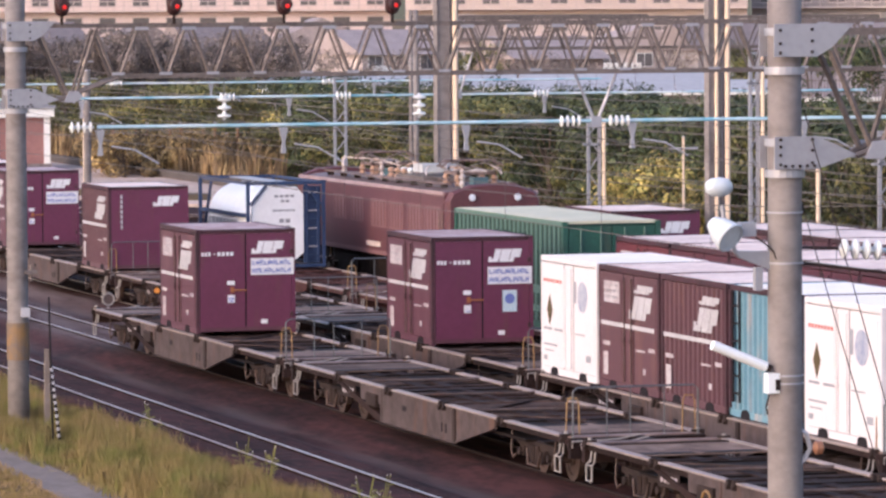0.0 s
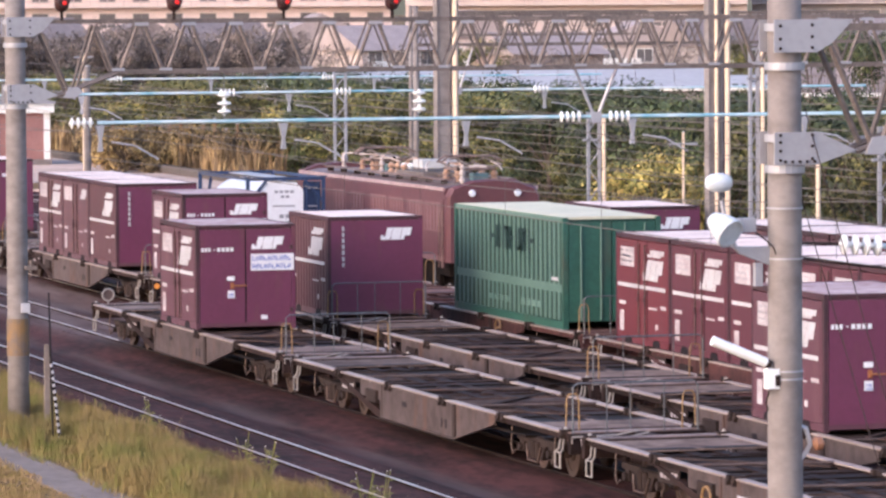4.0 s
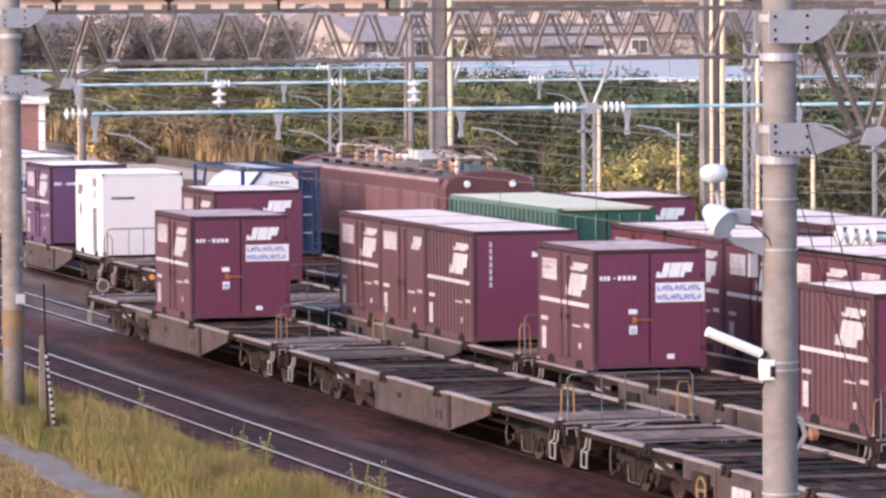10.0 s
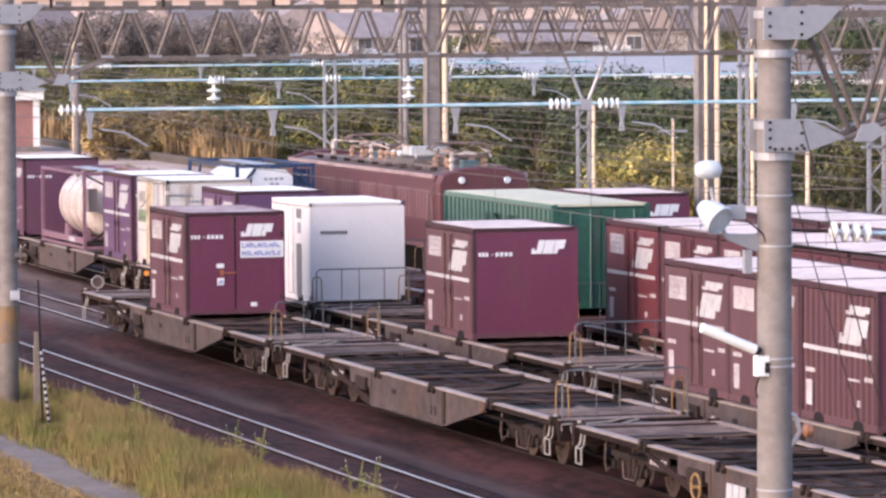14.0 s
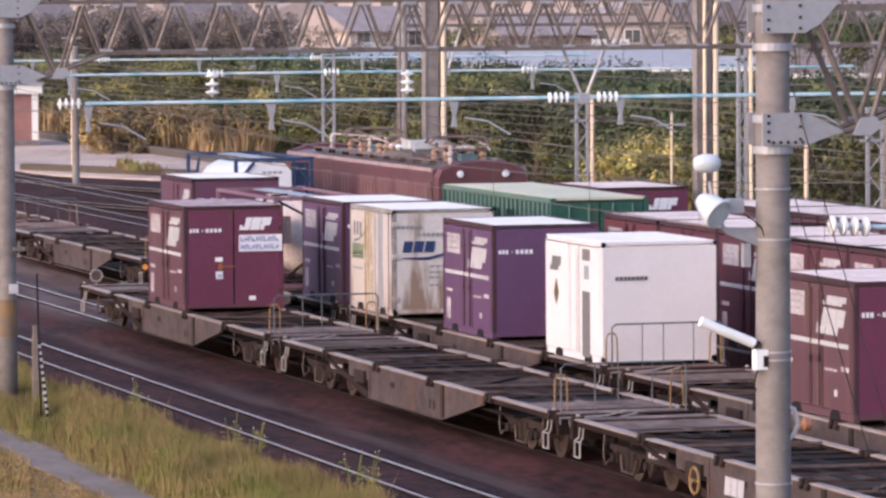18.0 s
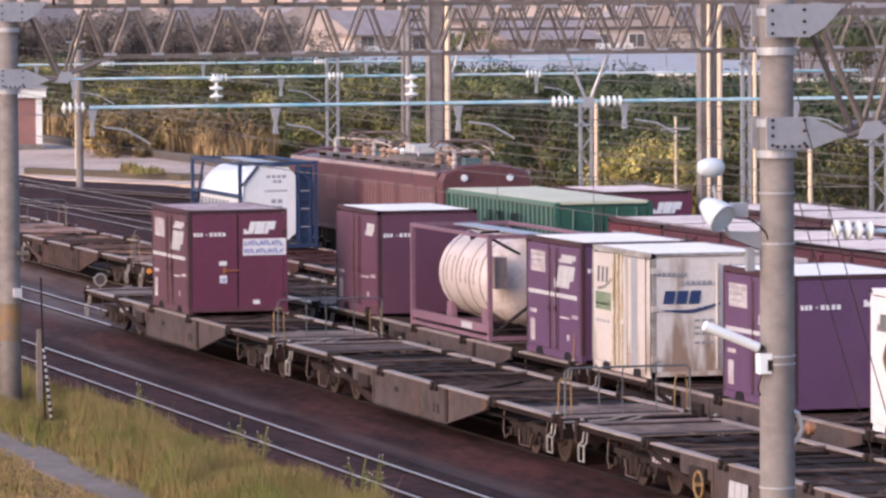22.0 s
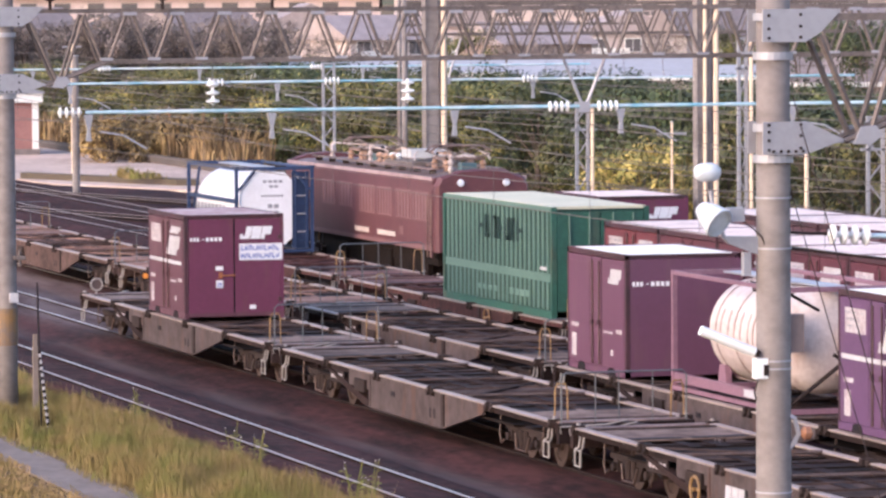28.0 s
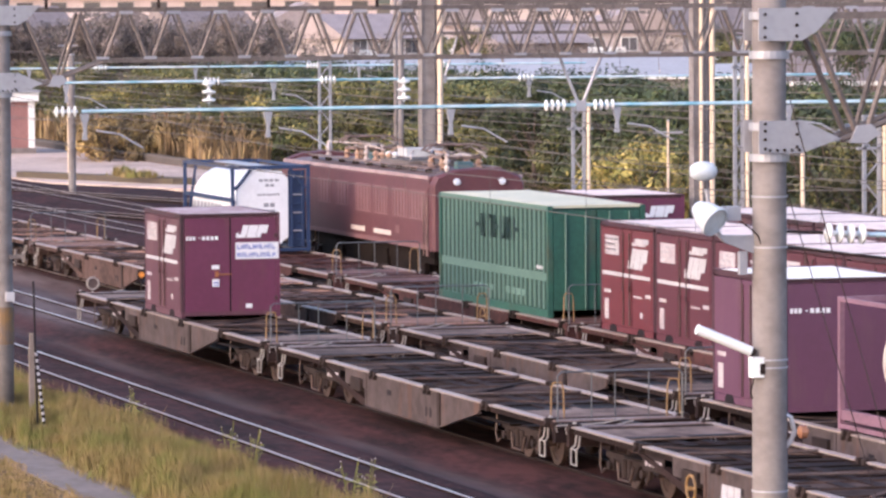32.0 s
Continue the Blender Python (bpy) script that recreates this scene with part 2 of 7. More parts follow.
# White and cyan glints along the tubes are put into this colour.
TUBE = mat("cross tube with painted glints", (0.72, 0.78, 0.79), (0.05, 0.36, 0.50), 0.25, metal=0.0, amount=0.75, big=0.2, fine=1.0, bump=0)
WIRE = mat("overhead wire", (0.12, 0.10, 0.09), None, 0.6, metal=0.0, bump=0)


# ---- mesh building ----
class Shape:
    """Gathers solid pieces into one mesh."""

    def __init__(self):
        self.v, self.f = [], []

    def add(self, pts, faces):
        o = len(self.v)
        self.v += [tuple(p) for p in pts]
        self.f += [tuple(i + o for i in f) for f in faces]
        return self

    def box(self, x0, x1, y0, y1, z0, z1, skew=0.0):
        """skew shifts the top along x (and y if the box is thin in x)."""
        sx, sy = (0, skew) if abs(x1 - x0) < 0.03 and skew else (skew, 0)
        p = [(x0, y0, z0), (x1, y0, z0), (x1, y1, z0), (x0, y1, z0), (x0 + sx, y0 + sy, z1), (x1 + sx, y0 + sy, z1), (x1 + sx, y1 + sy, z1), (x0 + sx, y1 + sy, z1)]
        return self.add(p, [(3, 2, 1, 0), (4, 5, 6, 7), (0, 1, 5, 4), (1, 2, 6, 5), (2, 3, 7, 6), (3, 0, 4, 7)])

    def prism(self, poly, y0, y1, axis="y"):
        """A polygon in x, z pushed from y0 to y1 (axis y), or in y, z pushed along x (axis x), or in x, y pushed along z."""
        n = len(poly)
        mk = {"y": lambda a, b, c: (a, c, b), "x": lambda a, b, c: (c, a, b), "z": lambda a, b, c: (a, b, c)}[axis]
        p = [mk(a, b, y0) for a, b in poly] + [mk(a, b, y1) for a, b in poly]
        return self.add(p, [tuple(range(n)), tuple(reversed(range(n, 2 * n)))] + [(i, n + i, n + (i + 1) % n, (i + 1) % n) for i in range(n)])

    def cyl(self, a, b, r, r2=None, n=8):
        a, b = Vector(a), Vector(b)
        r2 = r if r2 is None else r2
        w = (b - a).normalized()
        s = w.orthogonal().normalized()
        t = w.cross(s)
        p = []
        for c, rr in ((a, r), (b, r2)):
            p += [c + (s * math.cos(k * math.tau / n) + t * math.sin(k * math.tau / n)) * rr for k in range(n)]
        return self.add(p, [tuple(reversed(range(n))), tuple(range(n, 2 * n))] + [(i, (i + 1) % n, n + (i + 1) % n, n + i) for i in range(n)])

    def turned(self, a, b, prof, n=12):
        """A round piece about the line from a to b; prof: (share of the way, radius)."""
        a, b = Vector(a), Vector(b)
        w = (b - a).normalized()
        s = w.orthogonal().normalized()
        t = w.cross(s)
        p = [a + (b - a) * q + (s * math.cos(k * math.tau / n) + t * math.sin(k * math.tau / n)) * r for q, r in prof for k in range(n)]
        f = [(i * n + k, i * n + (k + 1) % n, (i + 1) * n + (k + 1) % n, (i + 1) * n + k) for i in range(len(prof) - 1) for k in range(n)]
        return self.add(p, f + [tuple(reversed(range(n))), tuple(range((len(prof) - 1) * n, len(prof) * n))])

    def path(self, pts, r, n=6):
        """A round bar bent along a line of points, in one piece."""
        pts = [Vector(p) for p in pts]
        closed = (pts[0] - pts[-1]).length < 1e-4
        ref = None
        p = []
        for i, c in enumerate(pts):
            w = (pts[min(i + 1, len(pts) - 1)] - pts[max(i - 1, 0)]).normalized()
            ref = w.orthogonal().normalized() if ref is None else (ref - w * ref.dot(w)).normalized()
            t = w.cross(ref)
            p += [c + (ref * math.cos(k * math.tau / n) + t * math.sin(k * math.tau / n)) * r for k in range(n)]
        f = [(i * n + k, i * n + (k + 1) % n, (i + 1) * n + (k + 1) % n, (i + 1) * n + k) for i in range(len(pts) - 1) for k in range(n)]
        return self.add(p, f + [tuple(reversed(range(n))), tuple(range((len(pts) - 1) * n, len(pts) * n))])

    def lathe(self, prof, at=(0, 0, 0), n=12, axis="z"):
        """A profile of (radius, height) turned round an axis."""
        mk = {"z": lambda r, h, c, s: (r * c, r * s, h), "x": lambda r, h, c, s: (h, r * c, r * s), "y": lambda r, h, c, s: (r * s, h, r * c)}[axis]
        p = []
        for r, h in prof:
            for k in range(n):
                q = mk(max(r, 1e-4), h, math.cos(k * math.tau / n), math.sin(k * math.tau / n))
                p.append((q[0] + at[0], q[1] + at[1], q[2] + at[2]))
        f = [(i * n + k, i * n + (k + 1) % n, (i + 1) * n + (k + 1) % n, (i + 1) * n + k) for i in range(len(prof) - 1) for k in range(n)]
        f += [tuple(reversed(range(n))), tuple(range((len(prof) - 1) * n, len(prof) * n))]
        return self.add(p, f)

    def mesh(self, name, material, smooth=False):
        me = bpy.data.meshes.new(name)
        me.from_pydata(self.v, [], self.f)
        me.materials.append(material)
        bm = bmesh.new()
        bm.from_mesh(me)
        bmesh.ops.recalc_face_normals(bm, faces=bm.faces)
        bm.to_mesh(me)
        bm.free()
        if smooth:
            me.polygons.foreach_set("use_smooth", [True] * len(me.polygons))
        me.update()
        return me


def part(name, shape, material, parent=None, label="", at=None, smooth=False, kind=""):
    ob = new(name, shape if isinstance(shape, bpy.types.Mesh) else shape.mesh(name, material, smooth))
    if at is not None:
        ob.matrix_basis = at if isinstance(at, Matrix) else Matrix.Translation(at)
    if parent:
        ob.parent = parent
    if name in ("lettering", "number", "marking", "logo", "end_logo", "bolt", "dropper", "lattice", "swoosh", "grille"):
        kind = "stuff"
    return tagged(ob, label, kind=kind)


def thing(name, label, category, at=(0, 0, 0), group="", kind=""):
    ob = new(name)
    ob.empty_display_size = 0.3
    ob.matrix_basis = at if isinstance(at, Matrix) else Matrix.Translation(at)
    return tagged(ob, label, category, group, kind)


# Tracks by their middle lines, from the verge to the far side.
T0, T1, T2, T3, T4, T5 = 23.57, 27.96, 32.08, 36.20, 40.32, 44.44
ROLLING = []  # (thing, its place along the train) for all that rolls on the third track
WHEELSETS = []


# ---- flat wagons ----
def flat_wagon(rolling=False):
    w = thing("flat_wagon", "rusty brown empty container flat wagon on its track", "wagon", group="container flat wagons")
    for s in (-1, 1):
        y = 1.27 * s
        sill = Shape().box(-9.75, 9.75, y - 0.035, y + 0.035, 0.85, 0.95)
        part("side_sill", sill, FRAME_RUST, w)
        for k in range(-2, 3):
            part("flange", Shape().box(k * 3.84 - 1.72, k * 3.84 + 1.72, y - 0.085, y + 0.085, 0.962, 0.992), FLANGE, w, "worn pale top flange")
            for e in (-1, 1):
                part("lock", Shape().box(k * 3.84 + e * 1.78 - 0.06, k * 3.84 + e * 1.78 + 0.06, y - 0.11, y + 0.11, 0.93, 1.03).box(k * 3.84 + e * 1.78 - 0.03, k * 3.84 + e * 1.78 + 0.03, y - 0.13, y + 0.13, 0.86, 0.93), GEAR, w)
        ya, yb = sorted((y + 0.036 * s, y + 0.056 * s))
        part("belly_plate", Shape().box(-2.5, 2.7, ya, yb, 0.28, 0.955).box(-2.55, -2.45, ya - 0.02, yb + 0.02, 0.28, 0.955).box(2.65, 2.75, ya - 0.02, yb + 0.02, 0.28, 0.955).box(-2.5, 2.7, ya - 0.03, yb + 0.03, 0.26, 0.29), FRAME_GREY, w, "dusty grey side plate")
        part("sloping_plate", Shape().prism([(2.76, 0.30), (5.3, 0.78), (5.3, 0.955), (2.76, 0.955)], ya, yb).prism([(2.76, 0.28), (5.3, 0.76), (5.3, 0.79), (2.76, 0.31)], ya - 0.03, yb + 0.03), FRAME_GREY, w)
        part("rib", Shape().box(2.60, 2.78, ya - 0.03, yb + 0.035, 0.30, 0.95), GEAR, w)
        part("web_plate", Shape().box(-4.1, -2.56, ya, yb, 0.62, 0.955), FRAME_GREY, w)
        part("brace", Shape().prism([(-5.9, 0.845), (-5.5, 0.845), (-2.56, 0.40), (-2.56, 0.26), (-2.9, 0.28)], y - 0.075, y + 0.075), FRAME_RUST, w)
        mk = Shape()
        for j in range(2):
            mk.box(1.75 + j * 0.28, 1.85 + j * 0.28, y + 0.058 * s - 0.004, y + 0.058 * s + 0.004, 0.42, 0.60)
        part("marking", mk, SEAM, w)
        part("hatch", Shape().box(-0.95, -0.70, y + 0.058 * s - 0.006, y + 0.058 * s + 0.006, 0.62, 0.72), SEAM, w)
        part("bracket_box", Shape().box(-3.5, -2.75, y - 0.12, y + 0.02, 0.55, 0.80), GEAR, w)
        part("number_panel", Shape().box(-5.7, -4.6, y - 0.02, y + 0.034 * s, 0.58, 0.845), GEAR, w)
        mk = Shape()
        for j in range(5):
            mk.box(-5.55 + j * 0.18, -5.43 + j * 0.18, y + 0.038 * s - 0.003, y + 0.038 * s + 0.003, 0.66, 0.78)
        part("lettering", mk, STENCIL, w)
        for e in (-1, 1):
            x = e * 9.25
            part("step", Shape().path([(x - 0.10, y * 1.0, 0.86), (x - 0.11, y * 1.02, 0.66), (x - 0.15, y * 1.07, 0.60), (x - 0.15, y * 1.07, 0.32), (x + 0.15, y * 1.07, 0.32), (x + 0.15, y * 1.07, 0.60), (x + 0.11, y * 1.02, 0.66), (x + 0.10, y * 1.0, 0.86)], 0.02).path([(x - 0.15, y * 1.07, 0.60), (x + 0.15, y * 1.07, 0.60)], 0.015), STEP, w, "pale hanging step")
            if e > 0:
                part("grab_loop", Shape().path([(9.4, y * 0.98, 0.98), (9.4, y * 0.97, 1.56), (9.4, y * 0.94, 1.66), (9.4, y * 0.82, 1.66), (9.4, y * 0.79, 1.56), (9.4, y * 0.78, 0.98)], 0.017), YELLOW, w, "faded yellow grab loop")
    for y in (-0.27, 0.27):
        part("centre_sill", Shape().box(-10.0, 10.0, y - 0.04, y + 0.04, 0.45, 0.90).box(-10, 10, y - 0.11, y + 0.11, 0.90, 0.93), FRAME_RUST, w)
    rd = random.Random(21)
    # Added dark sheet: stands for the shade between the floor plates.
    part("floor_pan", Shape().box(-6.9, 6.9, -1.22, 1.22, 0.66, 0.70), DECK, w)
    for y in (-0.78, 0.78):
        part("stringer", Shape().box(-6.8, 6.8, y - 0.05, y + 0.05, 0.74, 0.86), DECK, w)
    x = -6.86
    k = 0
    while x < 6.7:
        wide = min(rd.choice((0.16, 0.22, 0.5, 0.72, 0.95)), 6.86 - x)
        z = 0.925 + rd.uniform(-0.05, 0.02)
        kind = (PLATE, FRAME_RUST, DECK, PLATE, DECK, FRAME_RUST)[k % 6]
        beam = Shape().box(x, x + wide, -1.22, 1.22, z - 0.05, z)
        if wide > 0.4:
            beam.box(x + 0.02, x + 0.09, -1.2, 1.2, z, z + 0.03)
        part("cross_beam" if wide < 0.4 else "floor_plate", beam, kind, w)
        x += wide + rd.choice((0.07, 0.1, 0.16, 0.3))
        k += 1
    for x0, x1, y0, y1 in ((-5.6, -3.4, -1.15, 0.9), (1.0, 3.2, 1.1, -0.7), (4.4, 6.2, -1.15, 0.2)):
        part("diagonal", Shape().prism([(x0 - 0.09, y0), (x0 + 0.09, y0), (x1 + 0.09, y1), (x1 - 0.09, y1)], 0.962, 0.985, axis="z"), PLATE, w)
    for x in (-4.1, -0.3, 3.6):
        part("tie_rod", Shape().cyl((x, -1.2, 0.985), (x + 0.25, 1.2, 0.985), 0.03, n=6), FRAME_GREY, w)
    for k in (-1, 1):
        part("floor_plate", Shape().box(min(k * 7.0, k * 8.85), max(k * 7.0, k * 8.85), -1.22, 1.22, 0.945, 0.975), PLATE_PALE, w, "scuffed pale floor plate")
        for y0, y1 in ((-1.08, -0.12), (0.05, 1.08)):
            part("slot", Shape().box(min(k * 7.02, k * 7.34), max(k * 7.02, k * 7.34), y0, y1, 0.972, 0.979), SEAM, w)
        part("end_beam", Shape().box(k * 9.75 - 0.08, k * 9.75 + 0.08, -1.3, 1.3, 0.60, 0.96), FRAME_RUST, w)
        part("end_platform", Shape().box(k * 9.5 - 0.16, k * 9.5 + 0.16, -1.25, 1.25, 0.962, 0.985), EDGE, w, "pale worn end tread")
        part("end_tread", Shape().box(k * 9.05 - 0.1, k * 9.05 + 0.1, -1.2, 1.2, 0.962, 0.985), PLATE, w)
        part("coupler", Shape().box(k * 9.95 - 0.2, k * 9.95 + 0.2, -0.13, 0.13, 0.68, 0.98), GEAR, w)
        part("brake_hose", Shape().path([(k * 9.8, 0.5, 0.75), (k * 10.0, 0.5, 0.5), (k * 10.15, 0.4, 0.55)], 0.03), GEAR, w)
        tank = Shape().cyl((k * 5.0 - 0.4, 0.65, 0.55), (k * 5.0 + 0.4, 0.65, 0.55), 0.2, n=12)
        part("air_tank", tank, GEAR, w)
        bg = part("bogie", Shape().box(k * 7.1 - 0.25, k * 7.1 + 0.25, -1.0, 1.0, 0.42, 0.68).box(k * 7.1 - 1.2, k * 7.1 + 1.2, -0.1, 0.1, 0.40, 0.5), GEAR, w)
        for s in (-1, 1):
            y = 1.02 * s
            fr = Shape().prism([(k * 7.1 - 1.2, 0.66), (k * 7.1 - 1.2, 0.56), (k * 7.1 - 0.55, 0.54), (k * 7.1 - 0.34, 0.27), (k * 7.1 + 0.34, 0.27), (k * 7.1 + 0.55, 0.54), (k * 7.1 + 1.2, 0.56), (k * 7.1 + 1.2, 0.66)], y - 0.05, y + 0.05)
            for e in (-0.14, 0.14):
                fr.cyl((k * 7.1 + e, y + 0.07 * s, 0.28), (k * 7.1 + e, y + 0.07 * s, 0.60), 0.06)
            part("side_frame", fr, GEAR, bg)
            for e in (-0.875, 0.875):
                part("axle_box", Shape().box(k * 7.1 + e - 0.11, k * 7.1 + e + 0.11, y - 0.06, y + 0.06, 0.34, 0.56).cyl((k * 7.1 + e, y, 0.43), (k * 7.1 + e, y + 0.13 * s, 0.43), 0.08, n=10), GEAR, bg)
        for s in (-1, 1):
            y = 1.12 * s
            for e in (-1.32, 1.32):
                part("brake_hanger", Shape().path([(k * 7.1 + e, y, 0.82), (k * 7.1 + e * 0.98, y * 1.03, 0.42), (k * 7.1 + e * 0.9, y * 1.03, 0.28), (k * 7.1 + e * 0.82, y, 0.36)], 0.022), WHEEL, w)
            part("spring_plank", Shape().path([(k * 7.1 - 0.42, y, 0.52), (k * 7.1 - 0.30, y * 1.02, 0.24), (k * 7.1 + 0.30, y * 1.02, 0.24), (k * 7.1 + 0.42, y, 0.52)], 0.028), WHEEL, w)
        part("release_lever", Shape().path([(k * 9.86, -1.28, 0.80), (k * 9.9, -1.30, 0.92), (k * 9.88, -0.4, 0.94), (k * 9.9, 0.0, 1.02)], 0.016), STEP, w, "pale coupler release lever")
        for s in (-1, 1):
            part("lock_pin", Shape().cyl((k * 9.46, s * 1.27, 0.99), (k * 9.46, s * 1.27, 1.07), 0.05, 0.035, n=8), STEP, w, "pale twist lock pin")
        for e in (-0.875, 0.875):
            ax = Shape().cyl((0, -0.85, 0), (0, 0.85, 0), 0.075, n=10)
            for s in (-1, 1):
                a, b = sorted((0.53 * s, 0.66 * s))
                ax.lathe([(0.08, a), (0.40, a), (0.43, a + 0.03), (0.43, b), (0.33, b), (0.31, b - 0.03), (0.13, b - 0.03), (0.12, b + 0.02), (0.08, b + 0.02)] if s > 0 else [(0.08, a - 0.02), (0.12, a - 0.02), (0.13, a + 0.03), (0.31, a + 0.03), (0.33, a), (0.43, a), (0.43, b - 0.03), (0.40, b), (0.08, b)], n=20, axis="y")
            ws = part("wheelset", ax, WHEEL, bg, at=(k * 7.1 + e, 0, 0.43))
    rail = Shape().path([(9.66, -1.2, 0.96), (9.66, -1.2, 1.80), (9.66, -1.12, 1.87), (9.66, 1.12, 1.87), (9.66, 1.2, 1.80), (9.66, 1.2, 0.96)], 0.019)
    part("handrail", rail, PIPE, w, "bluish steel end handrail")
    for y in (-0.55, -0.1, 0.55):
        part("baluster", Shape().cyl((9.66, y, 0.96), (9.66, y, 1.86), 0.013), PIPE, w)
    return w


def brake_wheel(w, x, y, z):
    part("brake_wheel", Shape().path([(x + 0.22 * math.cos(a), y, z + 0.22 * math.sin(a)) for a in [k * math.tau / 14 for k in range(15)]], 0.026).path([(x - 0.22, y, z), (x + 0.22, y, z)], 0.015).cyl((x, y - 0.05, z), (x, y + 0.08, z), 0.035), YELLOW, w, "faded yellow brake hand wheel")


def put_wagon(x, y, rolling=False):
    w = copy_thing(WAGON, pose(x, y, 0))
    if rolling:
        ROLLING.append((w, x, y, 0.0))
        WHEELSETS.extend([o for o in w.children_recursive if o.name.startswith("wheelset")])
    return w


# ---- containers ----
HX, HY, TOP = 1.857, 1.225, 2.5


def slant_mark(shape, u0, u1, z0, z1, put, blocks=3):
    """A company mark as bold slanted plain blocks between u0 and u1; put(shape, u0, u1, z0, z1, skew) lays one block on the face."""
    w, h = (u1 - u0) / blocks, z1 - z0
    lean = 0.32 * w * h / 0.3
    at = lambda z: lean * (z - z0) / h  # how far the slant has moved at a height
    def block(a, b, f0, f1):
        za, zb = z0 + f0 * h, z0 + f1 * h
        put(shape, a + at(za), b + at(za), za, zb, at(zb) - at(za))
    for k in range(blocks):
        a = u0 + k * w
        if k == 0:
            block(a + 0.36 * w, a + 0.95 * w, 0.24, 1.0)
            block(a - 0.06 * w, a + 0.90 * w, 0.0, 0.26)
            block(a - 0.12 * w, a + 0.16 * w, 0.24, 0.40)
        else:
            block(a, a + 0.95 * w, 0.34, 1.0)
            block(a, a + (0.95 if k < blocks - 1 else 0.42) * w, 0.0, 0.36)


def side_put(shape, f0, f1, z0, z1, skew=0.0):
    x0, x1 = -HX + 2 * HX * f0, -HX + 2 * HX * f1
    shape.box(x0, x1, -HY - 0.016, -HY - 0.010, z0, z1, skew=skew * 2 * HX)


def end_put(shape, f0, f1, z0, z1, skew=0.0):
    y0, y1 = -HY + 2 * HY * f0, -HY + 2 * HY * f1
    shape.box(HX + 0.010, HX + 0.016, y0, y1, z0, z1, skew=skew * 2 * HY)


def bars(put, f0, f1, z0, z1, n, gap=0.25):
    s = Shape()
    w = (f1 - f0) / n
    for k in range(n):
        put(s, f0 + k * w, f0 + (k + 1 - gap) * w, z0, z1)
    return s


def small_container(label, side_mat, end_mat, roof_mat, ribbed=False, end="door", marks="rail", group="twelve foot containers", height=2.5, ends_ribbed=False):
    """A twelve foot freight container; its near side looks to -y, its shown end to +x."""
    c = thing("freight_container", label, "container", group=group)
    h = height
    # Top rails and near corner posts are darker than most panels.
    rail_mat = WHITE if side_mat is WHITE else DARK_PALE if side_mat is OLD_WHITE else DARK_RED
    rod_mat = ROD if marks in ("rail", "rail_small", "rail_vertical") else end_mat
    for x in (-0.95, 0.95):
        part("fork_pocket", Shape().prism([(x - 0.26, 0.0), (x + 0.26, 0.0), (x + 0.22, 0.13), (x + 0.12, 0.175), (x - 0.12, 0.175), (x - 0.22, 0.13)], -HY - 0.006, -HY + 0.03), SEAM, c)
    part("body", Shape().box(-HX + 0.04, HX - 0.04, -HY + 0.11, HY - 0.11, 0.16, h - 0.05), side_mat, c)
    part("base_frame", Shape().box(-HX, HX, -HY, -HY + 0.1, 0.02, 0.16).box(-HX, HX, HY - 0.1, HY, 0.02, 0.16).box(-HX, -HX + 0.1, -HY, HY, 0.06, 0.16).box(HX - 0.1, HX, -HY, HY, 0.06, 0.16).box(-0.9, -0.5, -HY + 0.1, HY - 0.1, 0.05, 0.14).box(0.5, 0.9, -HY + 0.1, HY - 0.1, 0.05, 0.14), side_mat, c)
    for sx in (-1, 1):
        for sy in (-1, 1):
            x0, x1 = sorted((sx * HX, sx * (HX - 0.09)))
            y0, y1 = sorted((sy * HY, sy * (HY - 0.09)))
            part("corner_post", Shape().box(x0, x1, y0, y1, 0.0, h - 0.02), end_mat if sy > 0 else rail_mat, c)
    # roof_mat is paler than the sides; ROOF_PINK and ROOF_W carry sky brightness.
    part("roof", Shape().box(-HX + 0.02, HX - 0.02, -HY + 0.02, HY - 0.02, h - 0.05, h - 0.012).prism([(-HX + 0.15, h - 0.012), (HX - 0.15, h - 0.012), (HX - 0.2, h), (-HX + 0.2, h)], -HY + 0.12, HY - 0.12), roof_mat, c, "pale-toned roof sheet")
    for y in (-1, 1):
        part("top_rail", Shape().box(-HX, HX, y * (HY - 0.03) - 0.03, y * (HY - 0.03) + 0.03, h - 0.10, h + 0.004), rail_mat, c)
    part("top_rail", Shape().box(HX - 0.05, HX, -HY, HY, h - 0.06, h + 0.002), rail_mat, c)
    part("top_rail", Shape().box(-HX, -HX + 0.05, -HY, HY, h - 0.1, h + 0.002), side_mat, c)
    # near and far long sides
    for s in (-1, 1):
        y = s * (HY - 0.03)
        if ribbed:
            y = s * (HY - 0.075)
            n, prof = 13, [(-HX + 0.1, y)]
            for k in range(n):
                x = -HX + 0.12 + (k + 0.5) * (2 * HX - 0.24) / n
                prof += [(x - 0.085, y), (x - 0.06, y + 0.078 * s), (x + 0.06, y + 0.078 * s), (x + 0.085, y)]
            prof += [(HX - 0.1, y), (HX - 0.1, y - 0.03 * s), (-HX + 0.1, y - 0.03 * s)]
            sh = Shape().prism(prof, 0.16, h - 0.12, axis="z")
            part("ribbed_side", sh, side_mat, c)
        else:
            for a, b in ((-HX + 0.1, -0.34), (0.36, HX - 0.1)):
                part("side_door", Shape().box(a, b, y - 0.03, y + 0.03, 0.17, h - 0.13).box(a + 0.08, b - 0.08, y + 0.03 * s - 0.008, y + 0.03 * s + 0.008, 0.3, h - 0.25), side_mat, c)
            part("centre_panel", Shape().box(-0.28, 0.30, y - 0.03, y + 0.02, 0.17, h - 0.13), side_mat, c)
            sm = Shape()
